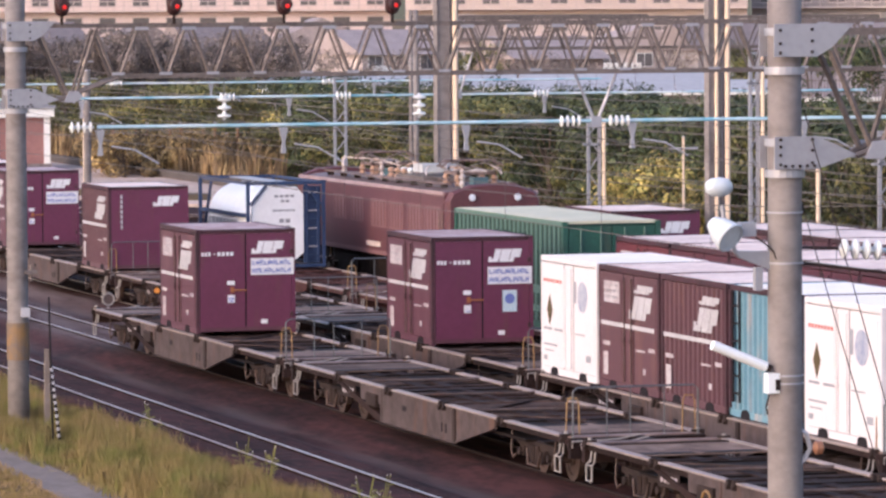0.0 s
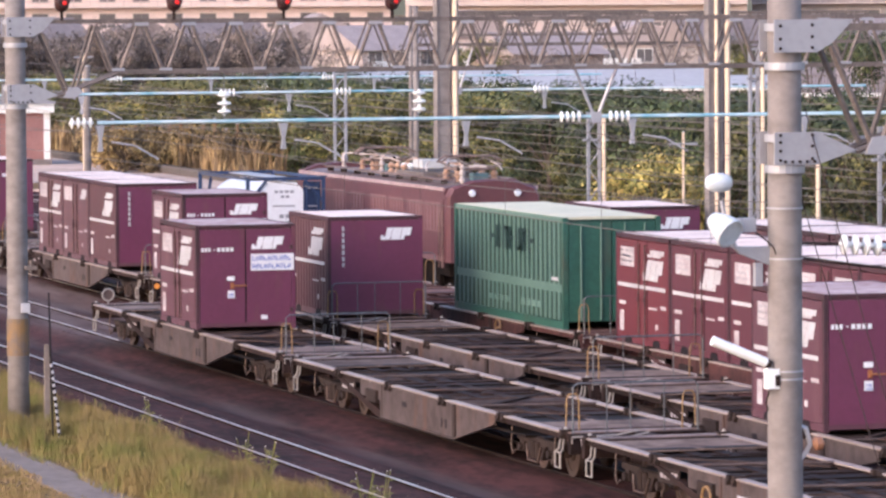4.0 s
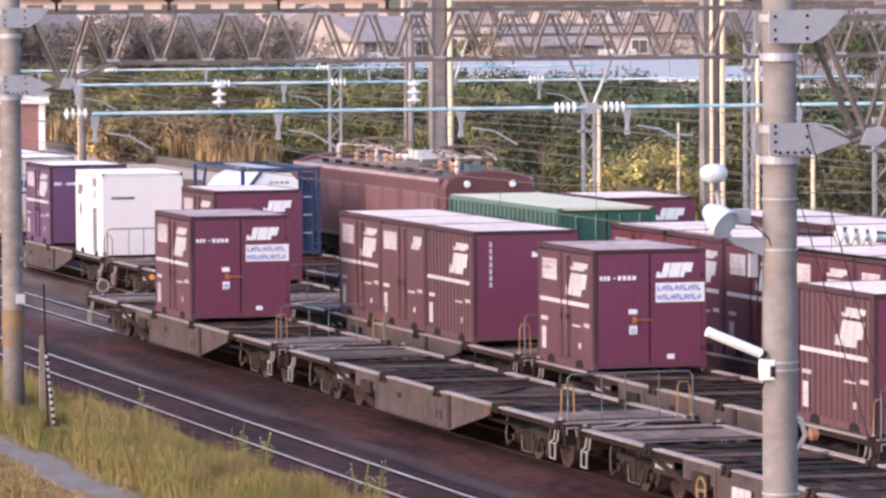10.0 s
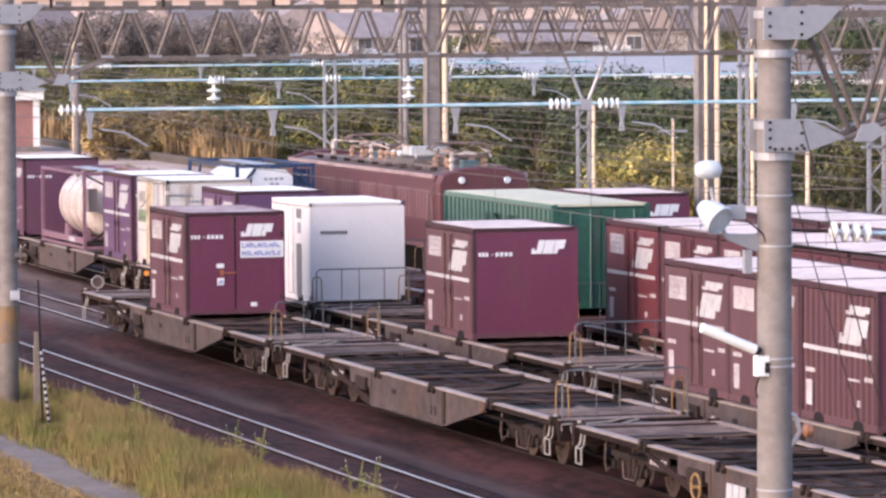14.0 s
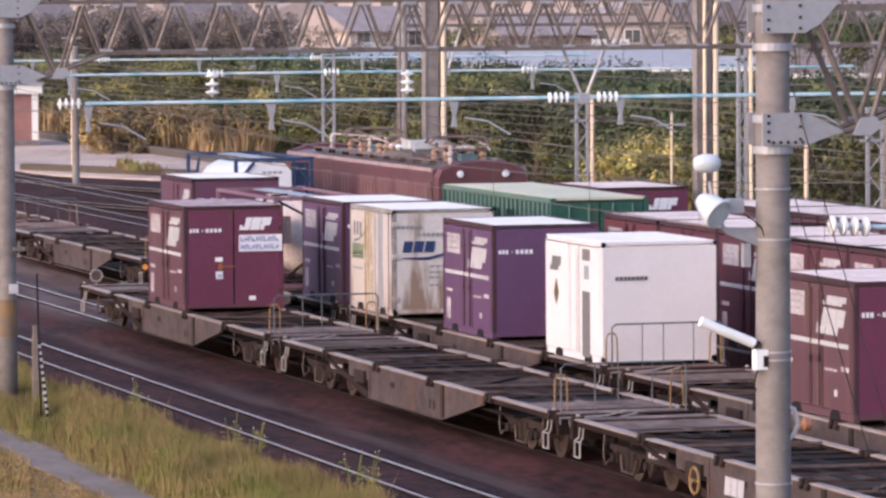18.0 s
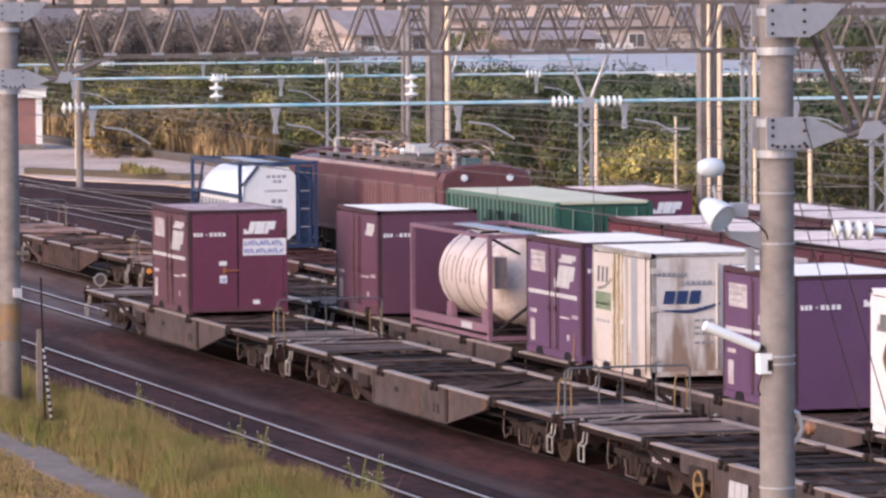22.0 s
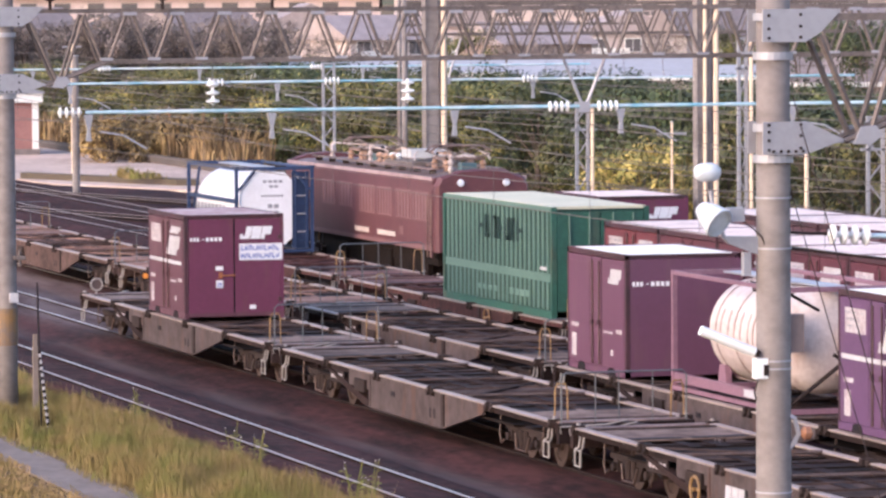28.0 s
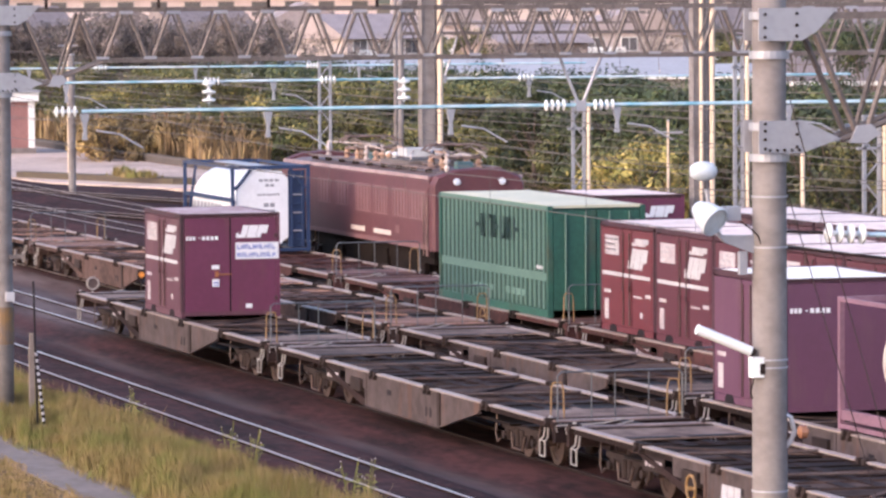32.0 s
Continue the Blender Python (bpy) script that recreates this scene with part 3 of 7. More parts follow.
            for x in (-0.31, 0.33):
                sm.box(x - 0.028, x + 0.028, y - 0.02, y + 0.022, 0.17, h - 0.13)
            part("seam", sm, SEAM, c)
            for x in (-0.2, 0.22):
                part("lock_rod", Shape().cyl((x, y + 0.05 * s, 0.2), (x, y + 0.05 * s, h - 0.2), 0.02, n=6), rod_mat, c)
                part("lock_handle", Shape().box(x - 0.05, x + 0.05, y + 0.072 * s, y + 0.09 * s, 1.0, 1.1), rod_mat, c)
    # ends
    for s in (-1, 1):
        x = s * (HX - 0.03)
        if end == "door" and s > 0:
            part("end_door", Shape().box(x - 0.03, x + 0.03, -HY + 0.1, -0.02, 0.14, h - 0.11), end_mat, c)
            part("end_door", Shape().box(x - 0.03, x + 0.03, 0.02, HY - 0.1, 0.14, h - 0.11), end_mat, c)
            part("seam", Shape().box(x - 0.03, x + 0.02, -0.018, 0.018, 0.14, h - 0.11), SEAM, c)
            part("door_handle", Shape().box(x + 0.03, x + 0.07, -0.34, 0.02, 1.03, 1.06).box(x + 0.03, x + 0.06, -0.38, -0.30, 0.98, 1.12), ORANGE, c, "orange door latch")
            part("hinge", Shape().box(x + 0.03, x + 0.05, HY - 0.14, HY - 0.06, 0.4, 0.5).box(x + 0.03, x + 0.05, HY - 0.14, HY - 0.06, 1.9, 2.0), ROD, c)
        else:
            sh = Shape().box(x - 0.03, x + 0.025, -HY + 0.09, HY - 0.09, 0.14, h - 0.1)
            if ends_ribbed:
                prof = [(-HY + 0.09, x)]
                for k in range(9):
                    yy = -HY + 0.2 + k * 0.255
                    prof += [(yy - 0.07, x + 0.012 * s), (yy - 0.05, x + 0.034 * s), (yy + 0.05, x + 0.034 * s), (yy + 0.07, x + 0.012 * s)]
                prof += [(HY - 0.09, x), (HY - 0.09, x - 0.02 * s), (-HY + 0.09, x - 0.02 * s)]
                sh = Shape().prism([(b, a) for a, b in prof], 0.14, h - 0.1, axis="z")
            part("end_panel", sh, end_mat, c)
    if marks in ("rail", "rail_vertical", "rail_small"):
        if not ribbed and marks == "rail":
            part("placard", bars(side_put, 0.10, 0.36, 1.76, 2.2, 1, 0.0), STENCIL, c, "white notice panel")
            part("lettering", bars(side_put, 0.10, 0.36, 2.10, 2.14, 3), GREY_MARK, c)
            part("lettering", bars(side_put, 0.12, 0.34, 1.86, 1.90, 2), GREY_MARK, c)
            part("lettering", bars(side_put, 0.11, 0.30, 1.97, 2.03, 4), GREY_MARK, c)
        if marks != "rail_small":
            sh = Shape()
            slant_mark(sh, 0.61, 0.90, 2.03, 2.2, side_put)
            slant_mark(sh, 0.52, 0.85, 1.50, 1.97, side_put)
            part("logo", sh, MARK, c, "white slanted company mark")
            part("stripe", bars(side_put, 0.05, 0.93, 1.29, 1.375, 1, 0.0), MARK, c, "white side stripe")
            part("end_logo", (lambda s: (slant_mark(s, 0.56, 0.86, 1.91, 2.21, end_put), s)[1])(Shape()), END_MARK, c, "white slanted company mark")
        else:
            if side_mat is BROWN:
                part("placard", bars(side_put, 0.09, 0.38, 1.78, 2.2, 1, 0.0), STENCIL, c, "white notice panel")
            part("logo", (lambda s: (slant_mark(s, 0.71, 0.92, 1.88, 2.18, side_put), s)[1])(Shape()), MARK, c)
        part("label", bars(side_put, 0.09, 0.165, 0.28, 0.74, 1, 0.0), STENCIL, c)
        for lb in ((0.08, 0.20, 0.88, 0.96), (0.63, 0.78, 0.86, 0.90), (0.84, 0.94, 0.89, 0.97), (0.75, 0.79, 0.42, 0.54)):
            part("label", bars(side_put, *lb, 1, 0), STENCIL, c)
        if marks == "rail_vertical":
            sh = Shape()
            for k in range(7):
                end_put(sh, 0.15, 0.176, 2.26 - k * 0.15 - 0.11, 2.26 - k * 0.15)
            part("number", sh, MARK, c)
        else:
            sh = bars(end_put, 0.055, 0.155, 1.87, 1.96, 3, 0.3)
            end_put(sh, 0.175, 0.195, 1.905, 1.925)
            for k in range(4):
                end_put(sh, 0.215 + k * 0.043, 0.245 + k * 0.043, 1.87, 1.96)
            part("number", sh, END_MARK, c)
    if marks == "rail" and end == "door":
        part("banner", bars(end_put, 0.55, 0.985, 1.40, 1.80, 1, 0.0), END_MARK, c, "white banner with blue lettering")
        sh = Shape()
        for r, (z0, z1) in enumerate(((1.635, 1.75), (1.445, 1.56))):
            for k in range(10):
                y0 = -HY + 2 * HY * (0.565 + k * 0.0395)
                sh.box(HX + 0.017, HX + 0.021, y0, y0 + 0.026, z0, z1 - 0.02 * (k % 2))
                sh.box(HX + 0.017, HX + 0.021, y0 + 0.03, y0 + 0.075, z0 + 0.045 * ((k + r) % 3), z0 + 0.03 + 0.045 * ((k + r) % 3))
                if (k + r) % 3:
                    sh.box(HX + 0.017, HX + 0.021, y0 + 0.055, y0 + 0.075, z0 + 0.01, z1)
        part("lettering", sh, BLUE_MARK, c)
        part("label", bars(end_put, 0.31, 0.385, 1.17, 1.27, 1, 0), END_MARK, c)
        part("label", bars(end_put, 0.315, 0.385, 0.75, 0.93, 1, 0), END_MARK, c)
        part("lettering", bars(end_put, 0.325, 0.375, 0.81, 0.87, 1, 0).box(HX + 0.017, HX + 0.020, -HY + 0.80, -HY + 0.93, 0.77, 0.79), BLUE_MARK, c)
        part("label", bars(end_put, 0.65, 0.715, 0.23, 0.33, 1, 0), END_MARK, c)
    if marks == "white_diamond":
        d = Shape()
        x0 = -HX + 2 * HX * 0.2
        d.prism([(x0 - 0.17, 1.32), (x0, 1.06), (x0 + 0.17, 1.32), (x0, 1.62)], -HY - 0.016, -HY - 0.010)
        part("diamond_mark", d, DARK_MARK, c, "dark brown diamond mark")
        part("grey_bar", bars(side_put, 0.66, 0.79, 0.10, 1.45, 1, 0), DARK_GREY, c)
        part("grey_bar", bars(side_put, 0.66, 0.79, 2.08, 2.32, 1, 0), DARK_GREY, c)
        part("grey_bar", bars(side_put, 0.69, 0.77, 1.70, 1.98, 1, 0), GREY_MARK, c)
        part("logo", (lambda s: (slant_mark(s, 0.09, 0.27, 1.78, 2.08, side_put), s)[1])(Shape()), DARK_GREY, c)
        part("number", bars(end_put, 0.11, 0.40, 1.72, 1.80, 8, 0.2), DARK_GREY, c)
    if marks == "globe":
        part("globe_mark", Shape().lathe([(0.0, -HY - 0.016), (0.32, -HY - 0.016), (0.32, -HY - 0.010), (0.0, -HY - 0.010)], (0.95, 0, 1.75), n=20, axis="y"), mat("grey blue mark", (0.20, 0.23, 0.36), (0.42, 0.43, 0.48), 0.5, fine=5, amount=1.0, bump=0), c, "round blue company mark")
        part("logo", bars(side_put, 0.60, 0.66, 1.60, 2.05, 1, 0.2), GREY_MARK, c)
        for lb in ((0.06, 0.30, 0.62, 0.66), (0.08, 0.24, 0.50, 0.53), (0.62, 0.80, 0.95, 0.98), (0.82, 0.90, 0.42, 0.56), (0.06, 0.12, 0.30, 0.40)):
            part("label", bars(side_put, *lb, 1, 0), GREY_MARK, c)
        x0 = -HX + 2 * HX * 0.17
        part("diamond_mark", Shape().prism([(x0 - 0.19, 1.38), (x0, 1.05), (x0 + 0.19, 1.38), (x0, 1.7)], -HY - 0.016, -HY - 0.010), DARK_MARK, c)
        part("lettering", bars(side_put, 0.06, 0.4, 1.96, 2.03, 8, 0.4), RED_MARK, c)
        part("lettering", bars(side_put, 0.06, 0.45, 0.95, 1.0, 2), GREY_MARK, c)
        part("logo", (lambda s: (slant_mark(s, 0.55, 0.8, 1.7, 1.95, end_put), s)[1])(Shape()), BLUE_MARK, c)
    if marks == "swoosh":
        lg = Shape()
        for k in range(3):
            end_put(lg, 0.09 + 0.11 * k, 0.18 + 0.11 * k, 1.50, 1.76, 0.02)
        part("logo", lg, NAVY_MARK, c, "navy company mark with a curved swoosh")
        sw = Shape()
        for k in range(14):
            a = k / 14
            z = 1.36 - 0.05 * math.sin(a * 3.0) + 0.28 * max(0, a - 0.45) ** 1.2
            end_put(sw, 0.08 + a * 0.50, 0.08 + (a + 1 / 14) * 0.50, z, z + 0.02 + 0.16 * a * (1.15 - a))
        part("swoosh", sw, NAVY_MARK, c)
        part("lettering", bars(end_put, 0.04, 0.30, 2.05, 2.12, 6), GREY_MARK, c)
        part("number", bars(end_put, 0.24, 0.52, 1.87, 1.95, 6), GREY_MARK, c)
        for z in (1.14, 1.00, 0.88, 0.70):
            part("lettering", bars(end_put, 0.36, 0.54, z, z + 0.045, 3), GREY_MARK, c)
        sl = Shape()
        for a, z0, z1 in ((0.10, 1.78, 2.10), (0.17, 1.78, 2.10), (0.24, 1.78, 2.10)):
            side_put(sl, a, a + 0.035, z0, z1, 0.01)
        part("logo", sl, DARK_GREY, c, "dark company mark")
        part("swoosh", (lambda g: ([side_put(g, 0.10 + 0.03 * k, 0.13 + 0.03 * k, 1.62 + 0.004 * k * k, 1.67 + 0.004 * k * k) for k in range(8)], g)[1])(Shape()), DARK_GREY, c)
        part("emblem", bars(side_put, 0.07, 0.33, 1.22, 1.58, 1, 0.0), mat("faded green panel paint", (0.12, 0.17, 0.10), (0.22, 0.24, 0.17), 0.5, fine=8, amount=1.0, bump=0), c, "faded green panel")
        part("lettering", bars(side_put, 0.10, 0.30, 1.32, 1.36, 3), OLD_WHITE, c)
        part("lettering", bars(side_put, 0.07, 0.32, 0.96, 1.02, 4), GREY_MARK, c)
        part("grey_bar", bars(side_put, 0.67, 0.765, 0.16, 2.38, 1, 0), GREY_MARK, c)
        for f in (0.40, 0.47, 0.54):
            part("lock_rod", Shape().cyl((-HX + 2 * HX * f, -HY - 0.05, 0.12), (-HX + 2 * HX * f, -HY - 0.05, 2.4), 0.03), mat("ochre stained rod", (0.42, 0.30, 0.16), (0.60, 0.52, 0.42), 0.5, fine=5, amount=1.0, bump=0), c, "ochre-stained lock rod")
        for f in (0.90, 0.98):
            part("seam", bars(side_put, f, f + 0.012, 0.1, 2.42, 1, 0), SEAM, c)
        for y in (0.12, 0.36):
            part("lock_rod", Shape().cyl((HX + 0.05, y, 0.2), (HX + 0.05, y, 2.3), 0.03), OLD_WHITE, c)
        for z in (0.35, 1.35, 2.1):
            part("hinge", Shape().box(HX - 0.02, HX + 0.04, -HY - 0.02, -HY + 0.12, z, z + 0.12), OLD_WHITE, c)
    return c


def load(c, rear, y, rolling=False, first=False, half=HX):
    """Set a container down on a wagon with its rear end at x = rear."""
    x = rear + half
    if not first:
        c = copy_thing(c, pose(x, y, 1.0))
    else:
        c.matrix_basis = pose(x, y, 1.0)
    if rolling:
        ROLLING.append((c, x, y, 1.0))
    return c


WAGON = flat_wagon()
WAGON.matrix_basis = pose(-111.1, T1, 0)
for x in (-90.8, -70.5, -50.2):
    fw = put_wagon(x, T1)
    if x == -70.5:
        brake_wheel(fw, -3.0, -1.40, 0.52)
        mk = Shape()
        for j in range(3):
            mk.box(-1.75 + j * 0.3, -1.48 + j * 0.3, -1.338, -1.329, 0.42, 0.72, skew=0.06)
        part("marking", mk, MARK, fw, "white slanted company mark")
TAIL_WAGONS = []
for k in range(-1, 14):
    fw = put_wagon(-7.1 - 20.3 * k, T2, True)
    if k > 8:
        TAIL_WAGONS.append(fw)
T3_WAGONS = []
for x in (-135.2, -114.9, -94.6, -74.3, -54.0):
    fw = put_wagon(x, T3)
    T3_WAGONS.append(fw)
    if x == -114.9:
        brake_wheel(fw, 3.5, -1.40, 0.75)
RED_STEEL = mat("red oxide wagon steel", (0.085, 0.036, 0.033), (0.040, 0.021, 0.019), 0.75, fine=5, amount=0.9, bump=0.2, rnd=0.12)
RED_TOP = mat("worn red oxide plate", (0.19, 0.105, 0.09), (0.080, 0.042, 0.037), 0.75, fine=3, amount=0.9, bump=0.2, rnd=0.12)
TAN_STEEL = mat("rust-dusted wagon steel", (0.095, 0.058, 0.049), (0.040, 0.025, 0.021), 0.8, fine=5, amount=0.9, bump=0.2, rnd=0.3)
TAN_TOP = mat("tan rusted plate", (0.32, 0.185, 0.14), (0.12, 0.066, 0.052), 0.8, fine=3, amount=0.9, bump=0.2, rnd=0.35)
REPAINTED = {}


def repaint(w, steel, top, label):
    """Give a copied wagon another paint: its steel parts take twins of their meshes."""
    for ob in w.children_recursive:
        if ob.data is None or ob.data.materials[0] not in (FRAME_RUST, FRAME_GREY, EDGE, PLATE_PALE, PLATE):
            continue
        key = (ob.data.name, steel.name)
        if key not in REPAINTED:
            twin = ob.data.copy()
            twin.materials[0] = top if ob.data.materials[0] in (EDGE, PLATE_PALE) or (top is TAN_TOP and ob.data.materials[0] is PLATE) else steel
            REPAINTED[key] = twin
        ob.data = REPAINTED[key]
    return tagged(w, label, "wagon", "container flat wagons")


for fw in TAIL_WAGONS:
    repaint(fw, TAN_STEEL, TAN_TOP, "rust-dusted flat wagon with tan worn plates")
for fw in T3_WAGONS[:3]:
    repaint(fw, RED_STEEL, RED_TOP, "red oxide container flat wagon with worn edges")
for x in (-152.0, -117.5, -97.2, -76.9):
    put_wagon(x, T4)

# Standing train on the second track.
box_door = small_container("maroon twelve foot container with end doors on an empty wagon", RED, RED_END, ROOF)
load(box_door, -113.43, T1, first=True)
# Rolling train.
noticed = tagged(load(box_door, -28.65, T2, True), "maroon container with end doors and a pale blue notice")
part("notice", bars(end_put, 0.695, 0.835, 0.76, 1.26, 1, 0), mat("pale blue notice", (0.42, 0.55, 0.62), (0.7, 0.75, 0.78), 0.5, fine=20, amount=0.8, bump=0), noticed, "pale blue square notice")
part("symbol", Shape().lathe([(0.05, HX + 0.017), (0.12, HX + 0.017), (0.12, HX + 0.021), (0.05, HX + 0.021)], (0, 0.65, 1.06), n=14, axis="x"), BLUE_MARK, noticed)
load(box_door, -77.65, T2, True)
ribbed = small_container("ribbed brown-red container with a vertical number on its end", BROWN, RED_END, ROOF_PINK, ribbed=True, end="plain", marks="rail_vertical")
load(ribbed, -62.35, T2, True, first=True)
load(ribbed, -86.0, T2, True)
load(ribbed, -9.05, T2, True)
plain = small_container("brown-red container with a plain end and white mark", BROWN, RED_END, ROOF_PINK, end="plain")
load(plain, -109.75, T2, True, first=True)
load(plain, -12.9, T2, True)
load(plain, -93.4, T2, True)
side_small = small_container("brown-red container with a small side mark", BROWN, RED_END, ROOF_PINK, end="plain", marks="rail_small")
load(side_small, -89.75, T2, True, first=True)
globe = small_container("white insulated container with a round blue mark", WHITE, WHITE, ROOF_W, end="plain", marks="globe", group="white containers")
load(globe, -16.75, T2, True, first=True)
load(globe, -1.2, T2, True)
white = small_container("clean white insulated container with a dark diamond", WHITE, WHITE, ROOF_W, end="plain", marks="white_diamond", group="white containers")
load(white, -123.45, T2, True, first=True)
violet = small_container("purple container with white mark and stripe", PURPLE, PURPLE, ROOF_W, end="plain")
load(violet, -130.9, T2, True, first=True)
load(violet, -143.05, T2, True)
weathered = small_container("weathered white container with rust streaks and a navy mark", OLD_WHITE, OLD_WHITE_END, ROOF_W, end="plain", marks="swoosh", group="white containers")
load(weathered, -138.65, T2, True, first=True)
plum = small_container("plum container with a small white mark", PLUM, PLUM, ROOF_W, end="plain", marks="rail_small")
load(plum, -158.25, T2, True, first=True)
# Standing train on the fourth track.
fresh = small_container("fresh red container with pinkish roof in a standing row", FRESH_RED, RED_END, ROOF_PINK)
load(fresh, -102.85, T3, first=True)
pale_roofed = small_container("maroon container with a pale pinkish roof in a standing row", DEEP_RED, RED_END, ROOF_PINK)
for k in range(1, 6):
    load(pale_roofed, -102.85 + k * 3.78, T3, first=k == 1)
for x in (-119.1, -107.6, -103.7, -99.9, -96.1):
    load(side_small if x > -112 else plain, x, T4)


# ---- ground, tracks ----
def sheet(name, x0, x1, y0, y1, z, material, label, category="ground"):
    return tagged(part(name, Shape().box(x0, x1, y0, y1, z - 0.05, z), material), label, category, kind="structure")


tagged(part("ground", Shape().add([(-4000, -4000, -0.34), (4000, -4000, -0.34), (4000, 4000, -0.34), (-4000, 4000, -0.34)], [(0, 1, 2, 3)]), SOIL), "dry brown earth reaching to the horizon", "ground", kind="structure")
bed = Shape()
nx, ny = 170, 90
xs = [-330 + 330 * k / nx for k in range(nx + 1)]
ys = [22.2 + (51.5 - 22.2) * k / ny for k in range(ny + 1)]
pts = []
for x in xs:
    for j, y in enumerate(ys):
        d = min(abs(y - t) for t in (T0, T1, T2, T3, T4, T5))
        z = -0.055 - 0.2 * max(0.0, min(1.0, (d - 1.15) / 0.7)) + (0.012 if d < 1.0 else 0.035) * noise.noise((x * 0.9, y * 1.3, 0))
        if j in (0, ny):
            z = -0.36
        pts.append((x, y, z))
bed.add(pts, [(i * (ny + 1) + j, (i + 1) * (ny + 1) + j, (i + 1) * (ny + 1) + j + 1, i * (ny + 1) + j + 1) for i in range(nx) for j in range(ny)])
tagged(part("ballast_bed", bed, BALLAST, smooth=True), "reddish-brown ballast between the tracks", "ballast", kind="structure")


def track(y, x0, x1, shiny=True):
    tr = thing("track", "narrow gauge railway track with worn rails on brown ballast", "track", (0, y, 0), "yard tracks", "structure")
    for s in (-1, 1):
        c = s * (1.067 / 2 + 0.03)
        r = part("rail", Shape().prism([(c - 0.012, -0.12), (c + 0.012, -0.12), (c + 0.012, -0.035), (c + 0.032, -0.03), (c + 0.032, -0.012), (c - 0.032, -0.012), (c - 0.032, -0.03), (c - 0.012, -0.035)], x0, x1, axis="x").box(x0, x1, c - 0.06, c + 0.06, -0.145, -0.12), RAIL_WEB, tr)
        part("rail_head", Shape().box(x0, x1, c - 0.03, c + 0.03, -0.012, 0.0), RAIL if shiny and not (y == T0 and s < 0) else mat("dull rail head", (0.58, 0.46, 0.41), (0.36, 0.25, 0.21), 0.42, metal=0.8), r)
    return tr


TRACKS = [track(T0, -330, 0), track(T1, -330, -121), track(T2, -330, 0), track(T3, -330, 0, False), track(T4, -330, 0, False), track(T5, -330, 0, False)]
# Under the standing wagons the rail is painted near-black for their shade.
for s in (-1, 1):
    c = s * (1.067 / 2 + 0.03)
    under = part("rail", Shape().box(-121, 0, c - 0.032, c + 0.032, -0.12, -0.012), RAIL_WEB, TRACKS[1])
    part("rail_head", Shape().box(-121, 0, c - 0.03, c + 0.03, -0.012, 0.0), mat("shade-toned rail head", (0.028, 0.016, 0.014), (0.018, 0.011, 0.010), 0.6, metal=0.3), under)
sheet("path", -330, 0, 18.40, 19.42, -0.30, PATH, "pale grey concrete cable trough path", "path")
tagged(part("apron", Shape().prism([(-340, 58.3), (-196, 58.3), (-205, 54.6), (-221.5, 47.6), (-240, 46.4), (-340, 46.2)], -0.32, -0.19, axis="z"), APRON), "pale sunlit asphalt apron", "pavement", kind="structure")
tagged(part("kerb", Shape().box(-330, -200, 58.3, 58.6, -0.3, 0.25), mat("dark kerb concrete", (0.12, 0.10, 0.09), (0.07, 0.06, 0.055), 0.85)), "low dark concrete kerb wall", "kerb", kind="structure")
strip = tagged(part("verge_strip", Shape().prism([(-229, 47.9), (-228.4, 47.4), (-216.5, 52.4), (-216, 53.4), (-217, 53.6)], -0.3, 0.1, axis="z"), mat("dark verge strip", (0.09, 0.07, 0.06), (0.14, 0.12, 0.06), 0.9, bump=0.5)), "low dark planted strip on the apron", "verge", kind="structure")


def lead_track(x, y, turn, length):
    """A straight lead that leaves the yard at a slant."""
    tr = track(0, -length / 2, length / 2, False)
    tr.matrix_basis = pose(x, y, 0.012, 0, 0, turn)
    return tr


lead_track(-203.0, 45.6, 16.0, 50.0)
lead_track(-188.5, 41.0, 15.0, 44.0)

# ---- overhead gantries ----


def insulator(name, parent, a, b, n=4, r=0.10, material=None):
    """A string of porcelain discs from a to b."""
    prof = [(0, 0.022)]
    for k in range(n):
        c = (k + 0.5) / n
        prof += [(c - 0.34 / n, 0.03), (c - 0.10 / n, r), (c + 0.08 / n, r), (c + 0.28 / n, 0.045)]
    s = Shape().turned(a, b, prof + [(1, 0.022)], 14)
    return part(name, s, material or PORCELAIN, parent, "white porcelain insulator", smooth=False)


